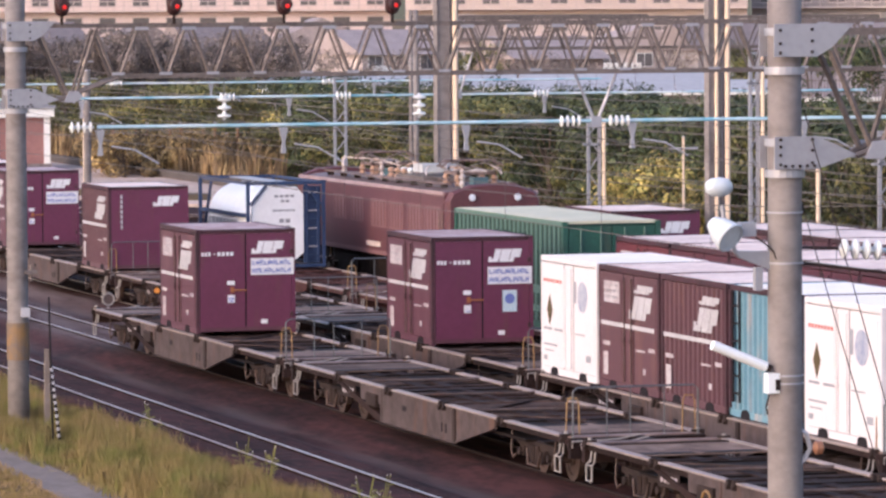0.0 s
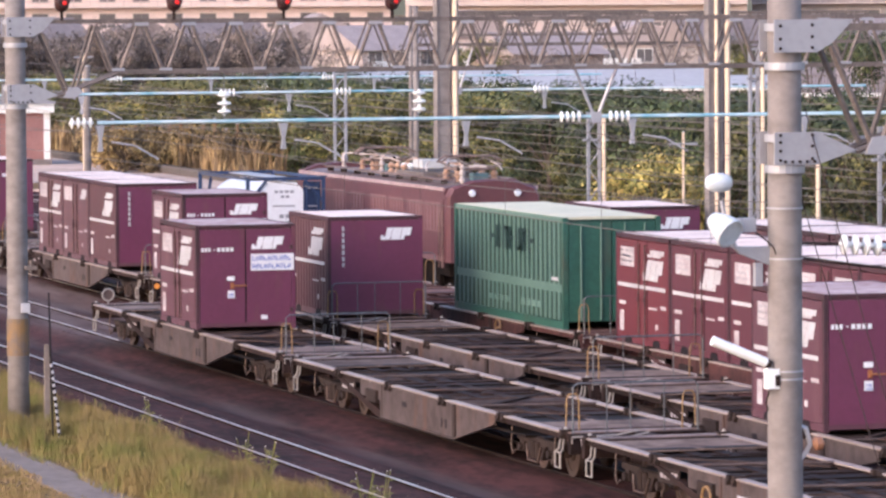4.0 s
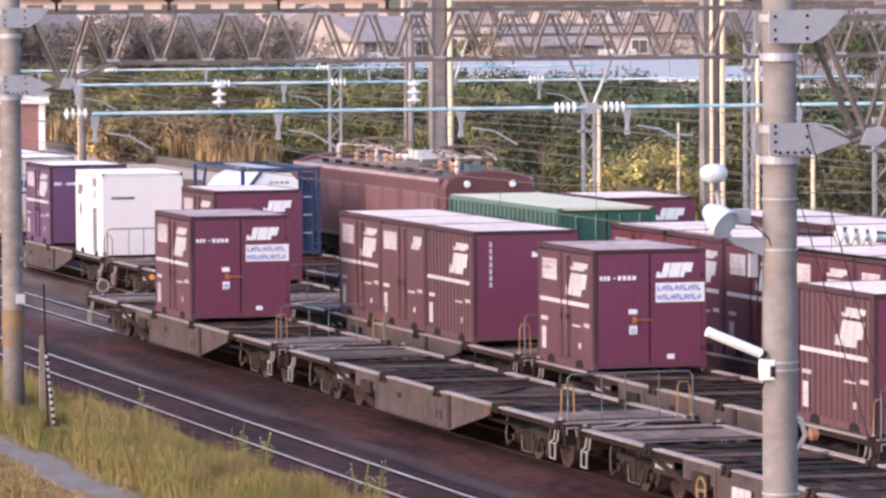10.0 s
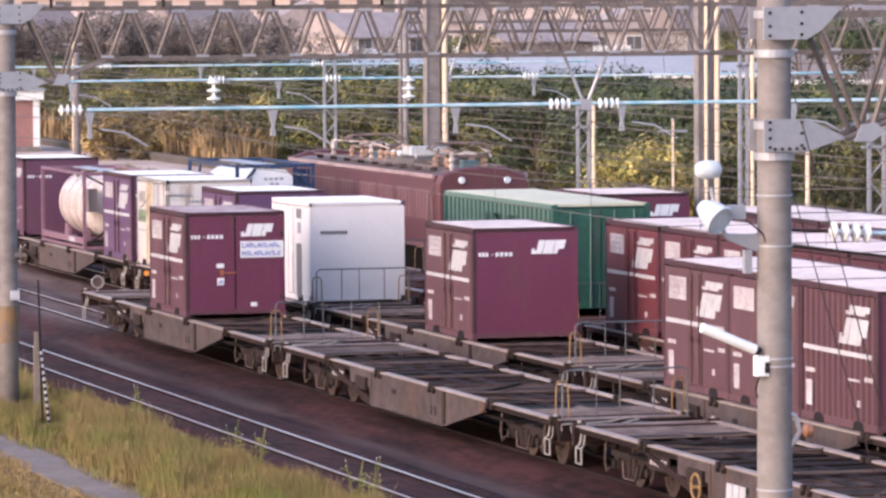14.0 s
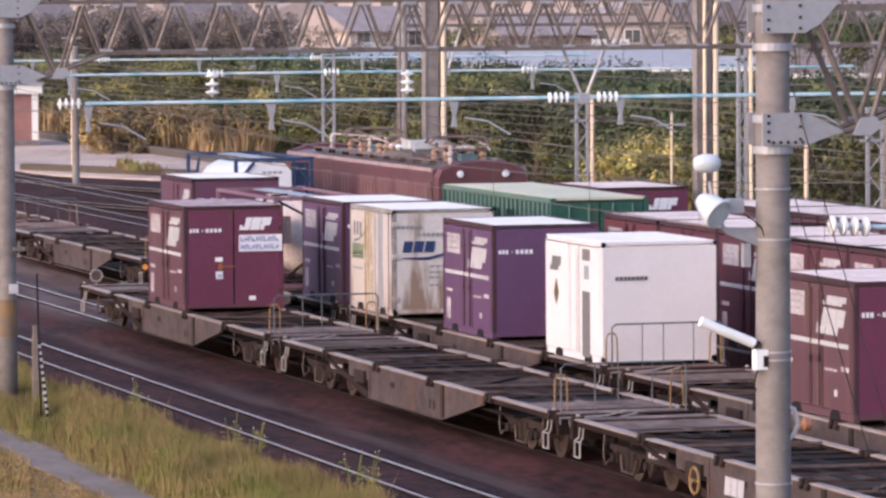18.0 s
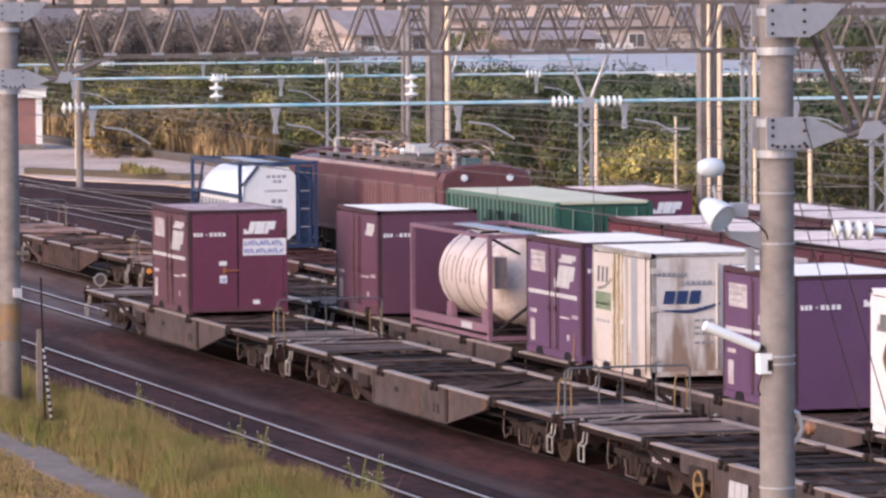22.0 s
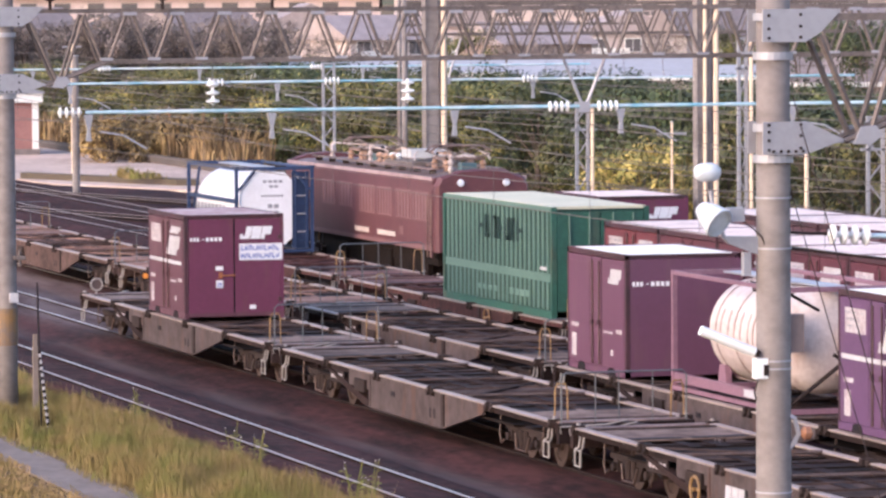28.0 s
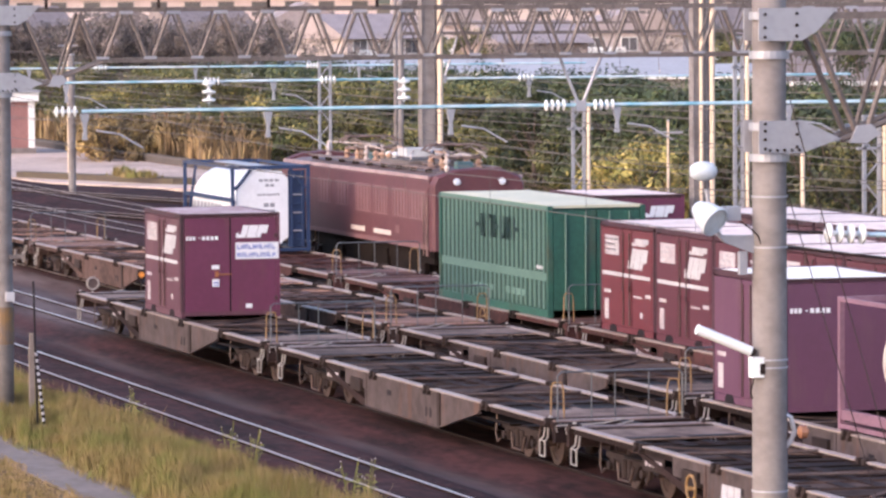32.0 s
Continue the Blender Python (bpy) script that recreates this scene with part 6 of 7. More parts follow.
# Feeder lines that hang across the far side of the yard.
for k, (y0, z0, z1) in enumerate(((49.5, 4.3, 4.4), (50.5, 5.0, 4.6), (52.0, 3.6, 3.5), (53.0, 2.7, 2.8), (54.5, 5.6, 5.5), (56.0, 4.6, 4.7))):
    fd = thing("feeder_line", "thin cable strung beyond the yard tracks", "cable", (0, y0, 0), "far cables")
    part("cable", Shape().path([(-330 + 33 * j, 0, z0 + (z1 - z0) * j / 10 - 0.12 * (j % 2)) for j in range(11)], 0.014, 5), TRUSS, fd)

# ---- verge, grass and weeds ----
rng = random.Random(4)
GRASS = bpy.data.materials.new("verge grass")
GRASS.use_nodes = True
gn = GRASS.node_tree.nodes
geo = gn.new("ShaderNodeNewGeometry")
ramp = gn.new("ShaderNodeValToRGB")
ramp.color_ramp.elements[0].color, ramp.color_ramp.elements[1].color = (0.140, 0.105, 0.026, 1), (0.28, 0.19, 0.075, 1)
mid = ramp.color_ramp.elements.new(0.5)
mid.color = (0.20, 0.142, 0.042, 1)
GRASS.node_tree.links.new(geo.outputs["Random Per Island"], ramp.inputs[0])
patch, patch_range, patch_mix = gn.new("ShaderNodeTexNoise"), gn.new("ShaderNodeMapRange"), gn.new("ShaderNodeMix")
patch.inputs["Scale"].default_value, patch.inputs["Detail"].default_value = 0.8, 3
patch_range.inputs["From Min"].default_value, patch_range.inputs["From Max"].default_value = 0.46, 0.62
patch_range.inputs["To Max"].default_value = 0.9
patch_mix.data_type = "RGBA"
patch_mix.inputs["B"].default_value = (0.140, 0.146, 0.022, 1)
GRASS.node_tree.links.new(gn.new("ShaderNodeTexCoord").outputs["Object"], patch.inputs["Vector"])
GRASS.node_tree.links.new(patch.outputs[0], patch_range.inputs["Value"])
GRASS.node_tree.links.new(patch_range.outputs[0], patch_mix.inputs["Factor"])
GRASS.node_tree.links.new(ramp.outputs[0], patch_mix.inputs["A"])
GRASS.node_tree.links.new(patch_mix.outputs["Result"], gn["Principled BSDF"].inputs["Base Color"])
gn["Principled BSDF"].inputs["Roughness"].default_value = 0.7


def blades(name, n, x0, x1, y0, y1, h0, h1, label, z=-0.33, w=0.012, material=None, lump=0.5):
    v, f = [], []
    while len(f) < n:
        x, y = rng.uniform(x0, x1), rng.uniform(y0, y1)
        d = noise.noise((x * 0.45, y * 1.1, 3.0))
        edge = min(1.0, (y - y0) / 0.3, (y1 - y) / 0.5 + 0.15)
        if rng.random() > (0.6 + lump * d) * max(0.1, edge):
            continue
        near = x > -97.3 and abs((y - 20.75) * 97.3 + (x + 97.3) * 20.75) / 99.5 < 0.35
        h = rng.uniform(h0, h1) * (0.75 + 0.55 * max(-0.6, d)) * (0.55 + 0.45 * edge) * (0.45 if near else 1.0)
        a, lean = rng.uniform(0, math.tau), rng.uniform(0.05, 0.35) * h
        c, s = math.cos(a) * w, math.sin(a) * w
        b = rng.uniform(0, math.tau)
        lx, ly = math.cos(b) * lean, math.sin(b) * lean
        o = len(v)
        v += [(x - c, y - s, z), (x + c, y + s, z), (x + c * 0.8 + lx * 0.35, y + s * 0.8 + ly * 0.35, z + h * 0.6), (x - c * 0.8 + lx * 0.35, y - s * 0.8 + ly * 0.35, z + h * 0.6), (x + lx, y + ly, z + h)]
        f += [(o, o + 1, o + 2, o + 3), (o + 3, o + 2, o + 4)]
    me = bpy.data.meshes.new(name)
    me.from_pydata(v, [], f)
    me.materials.append(material or GRASS)
    return tagged(new(name, me), label, "grass", kind="stuff")


TURF = mat("short dry turf", (0.32, 0.215, 0.115), (0.21, 0.155, 0.055), 0.8, fine=2, big=0.5, amount=1.0, bump=0)
DRYG = mat("dry tan grass", (0.38, 0.265, 0.16), (0.29, 0.20, 0.11), 0.8, fine=3, amount=1.0, bump=0)
blades("verge_grass", 222000, -124, -70, 19.42, 22.45, 0.30, 0.72, "tall yellow-green grass along the track verge", w=0.007)
blades("verge_stalks", 1600, -122, -70, 21.2, 22.6, 0.5, 0.95, "thin tan seed stalks above the verge grass", w=0.006, material=DRYG)
blades("path_tufts", 6000, -122, -70, 19.12, 19.5, 0.08, 0.34, "grass tufts growing over the path edge", w=0.009)
blades("short_grass", 60000, -116, -70, 16.4, 18.62, 0.06, 0.2, "short dry grass beside the path", w=0.012, lump=0.3, material=TURF)
blades("ballast_weeds", 700, -110, -72, 22.35, 22.75, 0.3, 0.8, "sparse green weeds at the ballast edge", lump=1.2)
GREENER = mat("weed green", (0.17, 0.17, 0.045), (0.24, 0.20, 0.07), 0.7, bump=0)
for x, y in ((-86.5, 22.0), (-85.2, 22.1), (-78.5, 22.4), (-79.2, 22.3), (-95.0, 22.2)):
    wd = thing("weed", "tall green weed with pale flower heads on the verge", "weed", (x, y, -0.33), "verge weeds")
    st, lf, fl_ = Shape(), Shape(), Shape()
    for k in range(5):
        a, h = rng.uniform(0, math.tau), rng.uniform(0.6, 1.05)
        top = (0.16 * math.cos(a), 0.16 * math.sin(a), h)
        st.path([(0.03 * math.cos(a), 0.03 * math.sin(a), 0), (top[0] * 0.5, top[1] * 0.5, h * 0.6), top], 0.008, 4)
        fl_.lathe([(0.0, 0.0), (0.012, 0.01), (0.011, 0.02), (0.0, 0.03)], top, n=6)
        for j in range(7):
            z, b = h * (0.15 + 0.11 * j), rng.uniform(0, math.tau)
            cx, cy = top[0] * z / h, top[1] * z / h
            lf.add([(cx, cy, z), (cx + 0.10 * math.cos(b) - 0.02, cy + 0.10 * math.sin(b), z + 0.05), (cx + 0.16 * math.cos(b), cy + 0.16 * math.sin(b), z + 0.02), (cx + 0.10 * math.cos(b) + 0.02, cy + 0.10 * math.sin(b), z + 0.03)], [(0, 1, 2, 3)])
    part("stem", st, GREENER, wd, kind="stuff")
    part("leaf", lf, GREENER, wd, kind="stuff")
    part("flower", fl_, CREAM, wd, kind="stuff")

# ---- trees behind the yard ----


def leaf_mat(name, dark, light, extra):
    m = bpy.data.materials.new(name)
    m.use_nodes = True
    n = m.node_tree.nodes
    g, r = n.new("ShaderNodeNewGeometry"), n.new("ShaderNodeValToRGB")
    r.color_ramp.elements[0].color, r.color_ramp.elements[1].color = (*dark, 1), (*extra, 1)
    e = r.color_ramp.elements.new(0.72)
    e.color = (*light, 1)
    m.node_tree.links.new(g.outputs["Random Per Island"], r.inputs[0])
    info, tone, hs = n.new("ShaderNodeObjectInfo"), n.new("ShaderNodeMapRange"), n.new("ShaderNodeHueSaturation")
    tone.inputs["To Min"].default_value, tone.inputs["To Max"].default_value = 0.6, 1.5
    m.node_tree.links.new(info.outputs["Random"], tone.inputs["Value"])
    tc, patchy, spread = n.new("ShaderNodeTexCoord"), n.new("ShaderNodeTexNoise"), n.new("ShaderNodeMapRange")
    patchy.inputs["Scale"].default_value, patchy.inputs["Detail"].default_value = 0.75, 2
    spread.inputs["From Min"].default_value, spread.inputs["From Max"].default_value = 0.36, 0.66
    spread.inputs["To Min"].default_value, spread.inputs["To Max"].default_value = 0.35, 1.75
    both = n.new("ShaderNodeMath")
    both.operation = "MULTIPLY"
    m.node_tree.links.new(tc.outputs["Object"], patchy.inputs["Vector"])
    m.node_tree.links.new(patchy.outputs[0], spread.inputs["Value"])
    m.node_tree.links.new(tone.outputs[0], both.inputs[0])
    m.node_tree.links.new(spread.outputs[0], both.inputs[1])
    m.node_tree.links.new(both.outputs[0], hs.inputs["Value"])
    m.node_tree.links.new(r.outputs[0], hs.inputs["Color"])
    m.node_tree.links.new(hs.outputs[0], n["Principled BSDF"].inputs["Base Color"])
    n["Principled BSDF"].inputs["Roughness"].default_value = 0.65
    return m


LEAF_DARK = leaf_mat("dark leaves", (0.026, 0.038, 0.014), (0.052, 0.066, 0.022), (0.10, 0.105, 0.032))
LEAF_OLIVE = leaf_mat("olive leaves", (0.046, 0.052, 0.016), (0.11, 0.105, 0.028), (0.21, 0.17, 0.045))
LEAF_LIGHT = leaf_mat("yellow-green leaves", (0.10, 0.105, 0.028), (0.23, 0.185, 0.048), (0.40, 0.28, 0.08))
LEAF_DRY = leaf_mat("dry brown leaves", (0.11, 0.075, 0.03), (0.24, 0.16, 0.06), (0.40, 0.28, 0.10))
BARK = mat("grey bark", (0.13, 0.10, 0.08), (0.07, 0.05, 0.04), 0.85, bump=0.3)


def tree_thing(seed, h, spread, material, label, n_leaf=2600, low=0.12):
    r = random.Random(seed)
    t = thing("tree", label, "tree", group="trees behind the yard")
    tr = Shape().cyl((0, 0, -0.4), (0.1, 0.05, h * 0.45), 0.16, 0.09, n=8)
    clumps = []
    for k in range(16):
        a, z = k * 2.4 + r.uniform(-0.4, 0.4), h * r.uniform(low + 0.1, 0.92)
        rad = spread * r.uniform(0.35, 1.0) * (1 - 0.55 * max(0, z / h - 0.5) * 2 * 0.8)
        tip = (math.cos(a) * rad, math.sin(a) * rad, z)
        tr.path([(0.05, 0.02, max(0.3, z * 0.4)), (tip[0] * 0.5, tip[1] * 0.5, z * 0.8), tip], 0.035, 5)
        clumps.append((tip, r.uniform(0.45, 1.0) * spread * 0.48))
    clumps.append(((0, 0, h * 0.85), spread * 0.4))
    part("trunk", tr, BARK, t)
    v, f = [], []
    for k in range(int(n_leaf * 1.6)):
        (cx, cy, cz), cr = clumps[k % len(clumps)]
        d = Vector((r.gauss(0, 1), r.gauss(0, 1), r.gauss(0, 0.8))).normalized() * cr * r.random() ** 0.4
        p = Vector((cx, cy, cz)) + d
        if p.z < 0.05:
            continue
        nrm = (d.normalized() * 1.5 + Vector((r.uniform(-1, 1), r.uniform(-1, 1), r.uniform(-0.4, 1))) * 0.6).normalized()
        u = nrm.orthogonal().normalized()
        w = nrm.cross(u)
        q = r.uniform(0, math.tau)
        u, w = u * math.cos(q) + w * math.sin(q), w * math.cos(q) - u * math.sin(q)
        s = r.uniform(0.07, 0.145)
        o = len(v)
        v += [p - u * s, p + w * s * 0.45, p + u * s, p - w * s * 0.45]
        f.append((o, o + 1, o + 2, o + 3))
    me = bpy.data.meshes.new("crown")
    me.from_pydata(v, [], f)
    me.materials.append(material)
    part("crown", me, material, t, kind="stuff")
    return t


KINDS = [tree_thing(1, 5.6, 2.8, LEAF_DARK, "dense dark green tree behind the yard"), tree_thing(2, 5.0, 2.9, LEAF_DARK, "broad dark green tree behind the yard"), tree_thing(3, 4.6, 2.6, LEAF_OLIVE, "olive green tree behind the yard"), tree_thing(4, 3.4, 2.3, LEAF_LIGHT, "yellow-green bush in evening light", 2200, 0.05), tree_thing(5, 2.6, 2.1, LEAF_OLIVE, "low olive bush behind the yard", 2000, 0.0), tree_thing(6, 2.4, 1.9, LEAF_DRY, "dry brown bush by the fence", 1700, 0.0)]


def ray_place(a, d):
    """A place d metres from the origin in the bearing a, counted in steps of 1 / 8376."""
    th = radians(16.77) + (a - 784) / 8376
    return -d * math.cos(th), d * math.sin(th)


PLANTED = [False] * len(KINDS)
rt = random.Random(11)


def plant(k, x, y, s=1.0):
    ob = KINDS[k]
    if not PLANTED[k]:
        PLANTED[k] = True
        ob.matrix_basis = pose(x, y, -0.3, 0, 0, rt.uniform(0, 360))
        return
    copy_thing(ob, pose(x, y, -0.3, 0, 0, rt.uniform(0, 360)))


for i in range(30):
    a = 40 + 54 * i + rt.uniform(-14, 14)
    # a belt of trees, nearer at the right than at the left
    base = 300 - 0.062 * a * 1.45
    for row, kinds in ((0, (4, 4, 3, 5) if a < 480 else (4, 2, 1, 1)), (9, (2, 3, 2) if a < 480 else (2, 1, 0)), (20, (2, 1, 3) if a < 480 else (0, 1, 2))):
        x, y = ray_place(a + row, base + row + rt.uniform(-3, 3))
        plant(rt.choice(kinds), x, y)
for a, d in ((1150, 176), (1168, 184), (420, 250), (180, 258), (210, 255), (240, 262), (300, 258), (360, 256)):
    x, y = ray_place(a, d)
    plant(3 if a > 500 else 5, x, y)

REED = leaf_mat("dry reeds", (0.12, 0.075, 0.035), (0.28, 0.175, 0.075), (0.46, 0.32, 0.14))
blades("dry_reeds", 5200, -290, -232, 59.2, 61.5, 1.6, 2.6, "tall dry brown reeds behind the kerb", z=-0.3, w=0.05, material=REED, lump=0.9)
for i in range(14):
    a = 150 + 20 * i
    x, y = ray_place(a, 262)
    rp = thing("fence_post", "brown wooden post before the reeds", "post", (x, y, -0.3), "fence posts")
    part("shaft", Shape().box(-0.06, 0.06, -0.06, 0.06, 0, 2.2 + 0.3 * (i % 3)), mat("brown timber", (0.24, 0.13, 0.07), (0.15, 0.08, 0.05), 0.7, rnd=0.2), rp)
    part("cap", Shape().box(-0.08, 0.08, -0.08, 0.08, 2.2 + 0.3 * (i % 3), 2.26 + 0.3 * (i % 3)), GALV, rp)

# ---- brick hut by the apron ----
BRICKW = mat("red-brown tile wall", (0.34, 0.18, 0.16), (0.26, 0.13, 0.12), 0.7, fine=12, amount=0.7, bump=0.2)
PALE = mat("pale wall paint", (0.85, 0.837, 0.783), (0.702, 0.634, 0.581), 0.6, fine=3, amount=0.5, bump=0.05)
hut = thing("hut", "small red-brown tiled hut with pale fascia and trim", "hut", (-263.0, 53.0, 0))
part("wall", Shape().box(-5, 0, -4.0, 2.6, -0.3, 2.75), BRICKW, hut)
part("fascia", Shape().box(-5.3, 0.3, -4.3, 2.85, 2.75, 3.25), PALE, hut, "pale painted fascia")
part("roof", Shape().box(-5.4, 0.4, -4.4, 2.95, 3.25, 3.4).prism([(-4.2, 3.4), (2.8, 3.4), (1.5, 3.75), (-3.2, 3.75)], -5.2, 0.2, axis="x"), GALV, hut)
part("corner_trim", Shape().box(-0.25, 0.06, 2.3, 2.66, -0.3, 2.75), PALE, hut)
part("corner_trim", Shape().box(-0.25, 0.06, 0.5, 0.62, -0.3, 2.75), PALE, hut)
part("door", Shape().box(0.0, 0.05, -1.2, -0.3, -0.3, 1.8), PALE, hut)
part("plinth", Shape().box(-5.1, 0.1, -4.1, 2.72, -0.35, 0.12), CONCRETE, hut)
blades("strip_grass", 700, -222, -217.5, 50.3, 52.3, 0.2, 0.6, "thin yellow-green grass on the planted strip", z=0.1, w=0.03)

# ---- buildings behind ----
# Distance haze is put into these lighter, closer building colours.
GLASSF = mat("haze-toned window glass", (0.13, 0.12, 0.12), (0.18, 0.16, 0.16), 0.12, bump=0)
TILE = mat("haze-toned roof tile", (0.3443, 0.2813, 0.2643), (0.2525, 0.2065, 0.1955), 0.7, fine=5, amount=0.8, bump=0.3, rnd=0.3)
WALLS = [mat("beige render", (0.594, 0.486, 0.432), (0.472, 0.378, 0.338), 0.8, amount=0.6, bump=0.05), mat("brown cladding", (0.365, 0.27, 0.236), (0.27, 0.203, 0.176), 0.75, amount=0.6, bump=0.1), mat("grey cladding", (0.337, 0.2948, 0.2847), (0.2636, 0.2317, 0.2215), 0.75, amount=0.6, bump=0.05), mat("pinkish render", (0.702, 0.567, 0.527), (0.567, 0.446, 0.405), 0.8, amount=0.6, bump=0.05)]
SHEET = mat("white roof sheet", (0.40, 0.37, 0.36), (0.29, 0.26, 0.25), 0.5, fine=2, amount=0.5, bump=0.1, rnd=0.05)


def facing(a, d, z=0.0):
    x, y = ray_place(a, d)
    return Matrix.Translation((x, y, z)) @ Euler((0, 0, math.atan2(-y, -x))).to_matrix().to_4x4()


def warehouse(a, d, width, z0, z1, depth, label, wall=2, sheet_mat=None):
    w = thing("warehouse", label, "warehouse", facing(a, d))
    part("wall", Shape().box(-depth, 0, -width / 2, width / 2, -0.4, z0 - 0.05), WALLS[wall], w)
    n = max(4, int(width / 2.4))
    for k in range(n):
        y0 = -width / 2 - 0.3 + (width + 0.6) * k / n
        part("roof_sheet", Shape().prism([(0.5, z0 - 0.05), (-depth - 0.3, z1 - 0.05), (-depth - 0.3, z1 + 0.03), (0.5, z0 + 0.03)], y0, y0 + (width + 0.6) / n - 0.05), sheet_mat or SHEET, w)
    part("fascia", Shape().box(0.5, 0.56, -width / 2 - 0.3, width / 2 + 0.3, z0 - 0.25, z0 + 0.04), PALE, w)
    return w


warehouse(660, 345, 20.0, 2.95, 4.05, 9.0, "low warehouse with a long white sheet roof")
warehouse(1080, 338, 13.5, 2.75, 4.1, 9.0, "low warehouse with a white sheet roof by trees")
warehouse(1320, 330, 6.5, 2.9, 3.6, 5.0, "small shed with a white roof")
warehouse(1530, 320, 9.0, 2.6, 4.4, 6.0, "brown shed behind the wire fence", wall=1, sheet_mat=TILE)


def house(a, d, w, dep, eave, ridge, wall, turn, label):
    h = thing("house", label, "house", facing(a, d) @ pose(0, 0, 0, 0, 0, turn), "houses behind the yard")
    part("wall", Shape().box(-dep, 0, -w / 2, w / 2, -0.4, eave), WALLS[wall], h)
    part("roof", Shape().prism([(-w / 2 - 0.6, eave - 0.1), (w / 2 + 0.6, eave - 0.1), (0, ridge)], -dep - 0.5, 0.5, axis="x") if turn < 20 else Shape().prism([(-dep - 0.6, eave - 0.1), (0.6, eave - 0.1), (-dep / 2, ridge)], -w / 2 - 0.5, w / 2 + 0.5, axis="y"), TILE, h)
    n = max(2, int(w / 2.6))
    for zz in (0.9, 3.6):
        if zz + 1.2 < eave:
            for k in range(n):
                y0 = -w / 2 + (k + 0.5) * w / n
                wn_ = part("window", Shape().box(0.0, 0.06, y0 - 0.75, y0 + 0.75, zz, zz + 1.25), PALE, h)
                part("pane", Shape().box(0.06, 0.08, y0 - 0.66, y0 - 0.03, zz + 0.08, zz + 1.17), GLASSF, wn_)
                part("pane", Shape().box(0.06, 0.08, y0 + 0.03, y0 + 0.66, zz + 0.08, zz + 1.17), GLASSF, wn_)
    if wall != 1:
        part("balcony_rail", Shape().box(0.0, 1.0, -w / 2 + 0.3, -w / 2 + w * 0.45, 3.0, 3.12).box(0.95, 1.0, -w / 2 + 0.3, -w / 2 + w * 0.45, 3.12, 4.0), PALE, h)
    return h


for k, (a, d, w, eave, ridge, wall, turn) in enumerate(((70, 400, 9.5, 5.6, 7.8, 2, 30), (250, 415, 9.0, 5.4, 7.6, 1, 8), (410, 405, 7.5, 5.2, 7.6, 2, 30), (560, 420, 8.5, 5.8, 8.0, 3, 6), (700, 400, 8.0, 5.0, 7.0, 0, 35), (830, 425, 7.0, 5.9, 8.2, 3, 10), (980, 395, 8.5, 4.6, 6.4, 1, 30), (1130, 410, 9.0, 5.4, 7.2, 0, 10), (1290, 400, 7.0, 5.2, 7.4, 2, 28), (1420, 415, 8.0, 5.6, 7.7, 2, 8), (1560, 400, 9.0, 5.3, 7.4, 1, 30))):
    house(a, d, w, 8.0, eave, ridge, wall, turn, ("grey two-storey house with a tiled roof", "brown clad house with a tiled roof", "beige two-storey house with balcony rails")[k % 3])


BALC = mat("weathered balcony paint", (0.56, 0.47, 0.43), (0.42, 0.34, 0.31), 0.7, amount=0.7, bump=0.05)


def flats(a, d, w, floors, wall, label):
    b = thing("apartment_building", label, "apartment building", facing(a, d), "far apartment buildings")
    part("wall", Shape().box(-12, 0, -w / 2, w / 2, -0.4, floors * 2.9), WALLS[wall], b)
    part("roof", Shape().box(-12.3, 0.3, -w / 2 - 0.3, w / 2 + 0.3, floors * 2.9, floors * 2.9 + 0.4), BALC, b)
    n = int(w / 3.6)
    for fl0 in range(floors):
        z = fl0 * 2.9
        if z < 5.5:
            continue
        for k in range(n):
            y0 = -w / 2 + (k + 0.5) * w / n
            wn_ = part("window", Shape().box(0.0, 0.05, y0 - 0.95, y0 + 0.95, z + 0.4, z + 2.2), BALC, b)
            part("pane", Shape().box(0.05, 0.07, y0 - 0.85, y0 + 0.85, z + 0.5, z + 2.1), GLASSF, wn_)
        bal = part("balcony", Shape().box(0.0, 1.2, -w / 2, w / 2, z - 0.12, z + 0.02), BALC, b)
        part("rail", Shape().box(1.14, 1.2, -w / 2, w / 2, z + 0.98, z + 1.06), BALC, bal, "white balcony rail")
        part("rail", Shape().box(1.14, 1.2, -w / 2, w / 2, z + 0.5, z + 0.55), BALC, bal)
        for k in range(n * 2 + 1):
            y0 = -w / 2 + k * w / (2 * n)
            part("rail_post", Shape().box(1.14, 1.2, max(-w / 2, y0 - 0.05), min(w / 2, y0 + 0.05), z, z + 1.0), BALC, bal)
    return b


flats(330, 520, 44.0, 5, 3, "pinkish far apartment building with white balconies")
flats(1010, 500, 36.0, 5, 0, "beige far apartment building with white balcony rails")
flats(1500, 510, 22.0, 5, 2, "pale grey far apartment building")

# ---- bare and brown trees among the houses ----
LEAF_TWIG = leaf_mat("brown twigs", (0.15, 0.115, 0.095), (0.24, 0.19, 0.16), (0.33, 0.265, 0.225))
twiggy = tree_thing(9, 6.4, 2.6, LEAF_TWIG, "bare brown tree among the houses", 1500, 0.1)
tall = tree_thing(10, 7.2, 2.4, LEAF_OLIVE, "tall olive tree among the houses", 1500, 0.1)
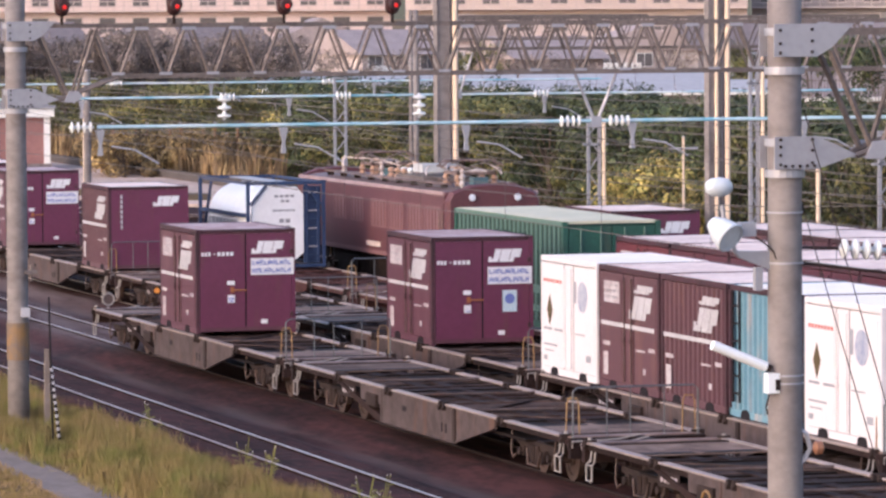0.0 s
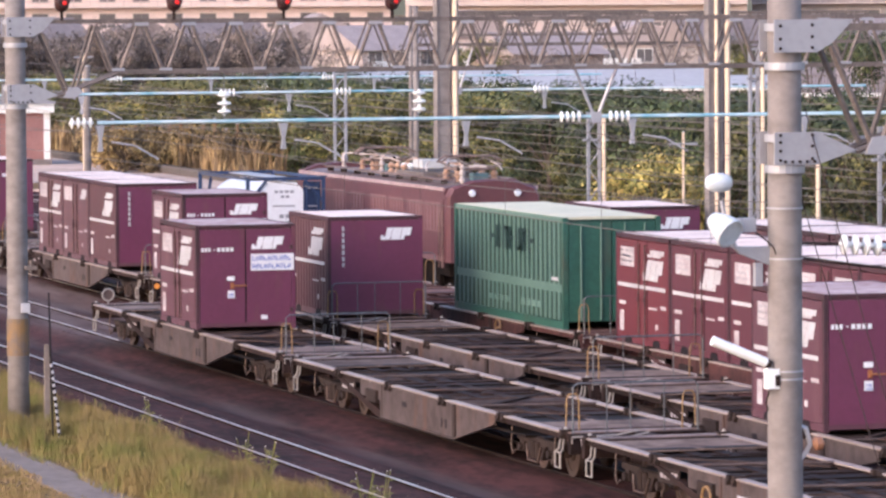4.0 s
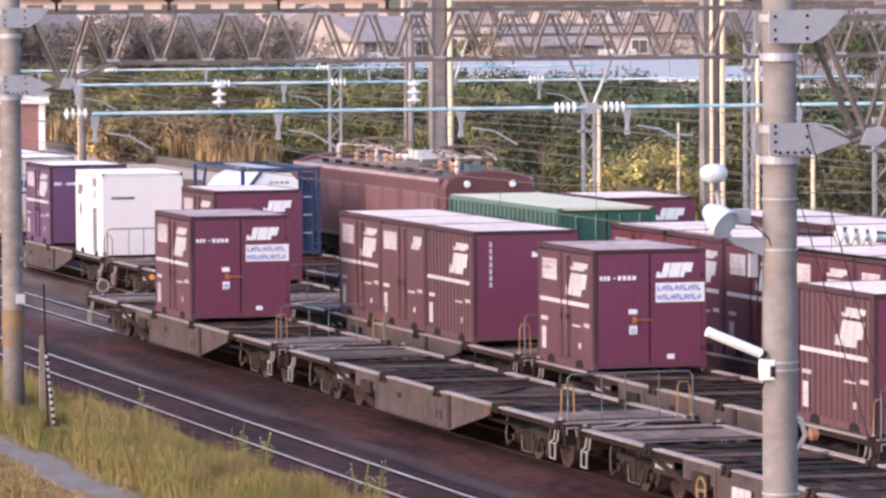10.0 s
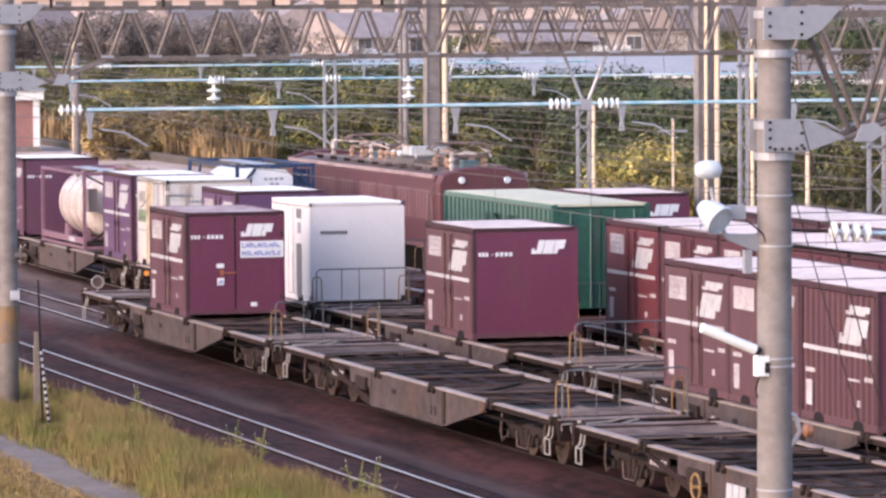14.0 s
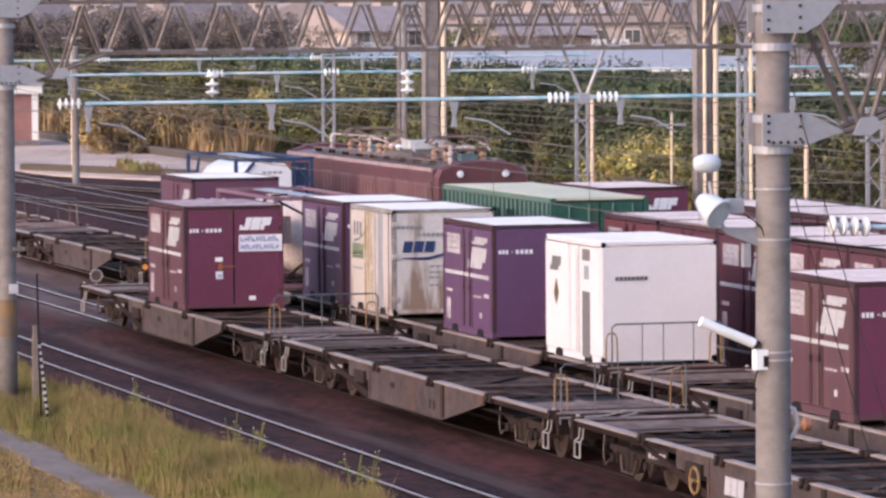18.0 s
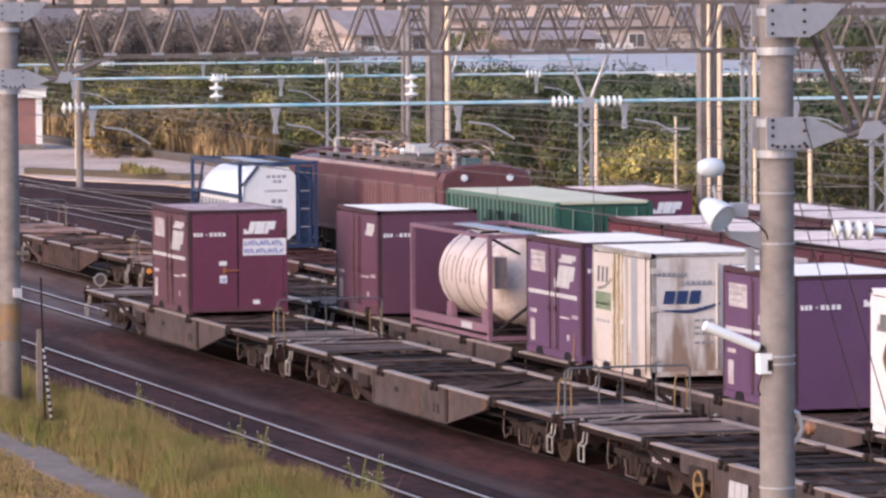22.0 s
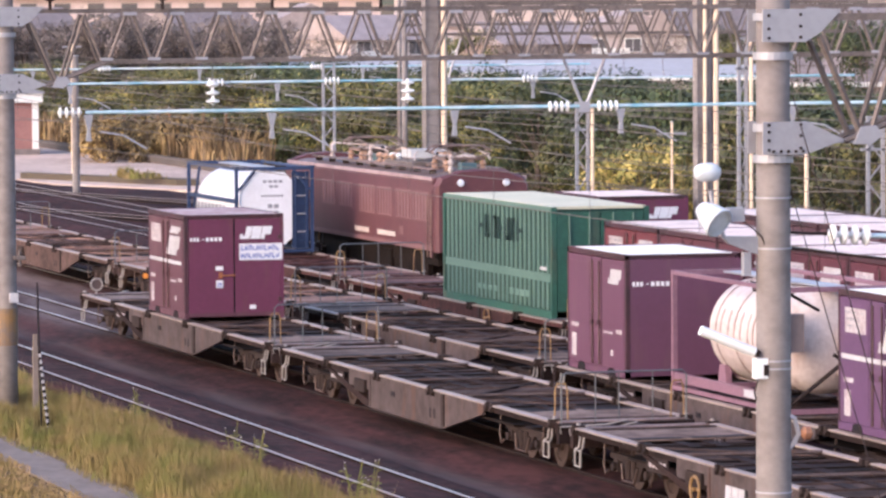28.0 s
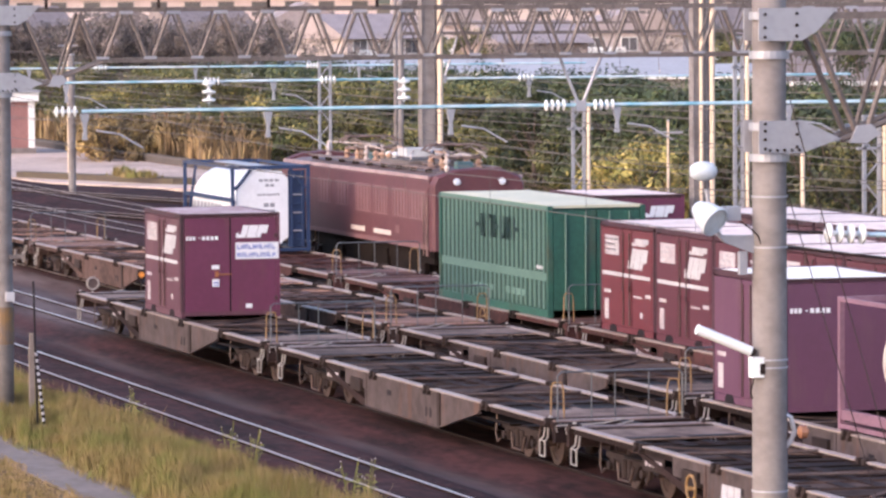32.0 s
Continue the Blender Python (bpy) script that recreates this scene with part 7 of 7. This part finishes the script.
for i in range(84):
    a = -10 + 30 * i + rt.uniform(-15, 15) if i < 54 else 40 + 17 * (i - 54) + rt.uniform(-8, 8)
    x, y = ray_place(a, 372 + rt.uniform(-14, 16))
    m = pose(x, y, -0.3 - rt.uniform(0, 2.2), 0, 0, rt.uniform(0, 360))
    src = tall if (780 < a < 880 or 1230 < a < 1330) else twiggy
    if i == 0 or (src is tall and tall.matrix_basis.translation.length < 1):
        src.matrix_basis = m
    else:
        copy_thing(src, m)

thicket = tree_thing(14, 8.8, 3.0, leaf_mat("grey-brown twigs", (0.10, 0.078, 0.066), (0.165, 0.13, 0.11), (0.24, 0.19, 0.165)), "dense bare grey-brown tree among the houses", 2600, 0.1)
dark_tall = tree_thing(15, 7.4, 2.8, LEAF_DARK, "tall dark tree beside the wire fence", 2600, 0.05)
for i in range(26):
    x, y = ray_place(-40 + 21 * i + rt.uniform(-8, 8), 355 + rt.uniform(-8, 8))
    m = pose(x, y, -0.3 - rt.uniform(0, 1.4) - 0.02 * i, 0, 0, rt.uniform(0, 360))
    if i == 0:
        thicket.matrix_basis = m
    else:
        copy_thing(thicket, m)
for i, (a, d, z) in enumerate(((1425, 300, -2.6), (1470, 326, -0.6), (1515, 327, -1.2), (1560, 326, -0.4), (1600, 322, -1.0), (1440, 330, -0.2), (1545, 300, -3.0), (1490, 302, -3.2))):
    x, y = ray_place(a, d)
    m = pose(x, y, -0.3 + min(0.0, z * 0.3), 0, 0, rt.uniform(0, 360))
    if i == 0:
        dark_tall.matrix_basis = m
    else:
        copy_thing(dark_tall, m)

# ---- wire fence at the right end of the trees ----
fn = thing("wire_fence", "grey wire fence before the shed", "fence", facing(1500, 318))
for k in range(40):
    part("fence_bar", Shape().box(-0.02, 0.02, -4 + k * 0.2 - 0.02, -4 + k * 0.2 + 0.02, 1.9, 3.9), TRUSS, fn)
for z in (2.0, 3.8):
    part("fence_rail", Shape().box(-0.03, 0.03, -4, 4, z - 0.03, z + 0.03), TRUSS, fn)
part("fence_base", Shape().box(-0.1, 0.1, -4, 4, -0.4, 1.9), CONCRETE, fn)

# ---- sleepers ----
SLEEP = Shape().box(-0.11, 0.11, -1.05, 1.05, -0.12, -0.058).mesh("sleeper", SLEEPER)
for tr, x0, x1 in ((TRACKS[0], -126, -62), (TRACKS[1], -158, -112)):
    for k in range(int((x1 - x0) / 0.62)):
        part("sleeper", SLEEP, SLEEPER, tr, at=(x0 + 0.62 * k, 0, 0.004 * math.sin(k * 5.1)))
for tr in TRACKS[2:]:
    sl = Shape()
    for k in range(300):
        sl.box(-280 + 0.64 * k - 0.11, -280 + 0.64 * k + 0.11, -1.05, 1.05, -0.12, -0.05)
    part("sleepers", sl, SLEEPER, tr, kind="stuff")


# ---- what moves ----
ROLL = """0 -78.92
0.5 -75.81
1 -72.75
1.5 -69.75
2 -66.72
2.5 -63.61
3 -60.44
3.5 -57.32
5.5 -44.98
6 -41.90
6.5 -38.84
7 -35.82
7.5 -32.85
8 -29.90
8.5 -26.90
9 -23.87
9.5 -20.90
10 -17.91
10.5 -14.88
11 -11.92
11.5 -8.97
12 -5.98
12.5 -2.97
13 -0.00
13.5 3.02
14 6.19
14.5 9.27
16.5 20.87
17 23.64
17.5 26.31
18 28.91
18.5 31.44
19 33.83
19.5 36.16
20 38.46
20.5 40.71
21 42.84
21.5 44.91
22 46.90
22.5 48.76
23 50.58
23.5 52.32
24 53.94
24.5 55.49
25 57.00
25.5 58.42
27.5 63.89
28 65.14
28.5 66.34
29 67.52
29.5 68.68
30 69.79
30.5 70.88
31 71.95
31.5 73.03
32 74.10"""
roll_rows = [[float(a) for a in line.split()] for line in ROLL.strip().splitlines()]


def rolled(t):
    """Metres the train has rolled at t, on a smooth line through the table."""
    ts, ss = [r[0] for r in roll_rows], [r[1] for r in roll_rows]
    i = max(0, min(len(ts) - 2, sum(1 for a in ts if a <= t) - 1))
    slope = lambda k: (ss[min(k + 1, len(ss) - 1)] - ss[max(k - 1, 0)]) / (ts[min(k + 1, len(ts) - 1)] - ts[max(k - 1, 0)])
    h = ts[i + 1] - ts[i]
    a = (t - ts[i]) / h
    return (2 * a**3 - 3 * a**2 + 1) * ss[i] + (a**3 - 2 * a**2 + a) * h * slope(i) + (3 * a**2 - 2 * a**3) * ss[i + 1] + (a**3 - a**2) * h * slope(i + 1)


def motions():
    for ob, x, y, z in ROLLING:
        walk(ob, [(t, pose(x + rolled(t), y, z)) for t in [0.5 * k for k in range(65)]])
    for ob in WHEELSETS:
        x, y, z = ob.matrix_basis.translation
        walk(ob, [(0.1 * k, pose(x, y, z, 0, math.degrees(rolled(0.1 * k) / 0.43), 0)) for k in range(321)])


motions()
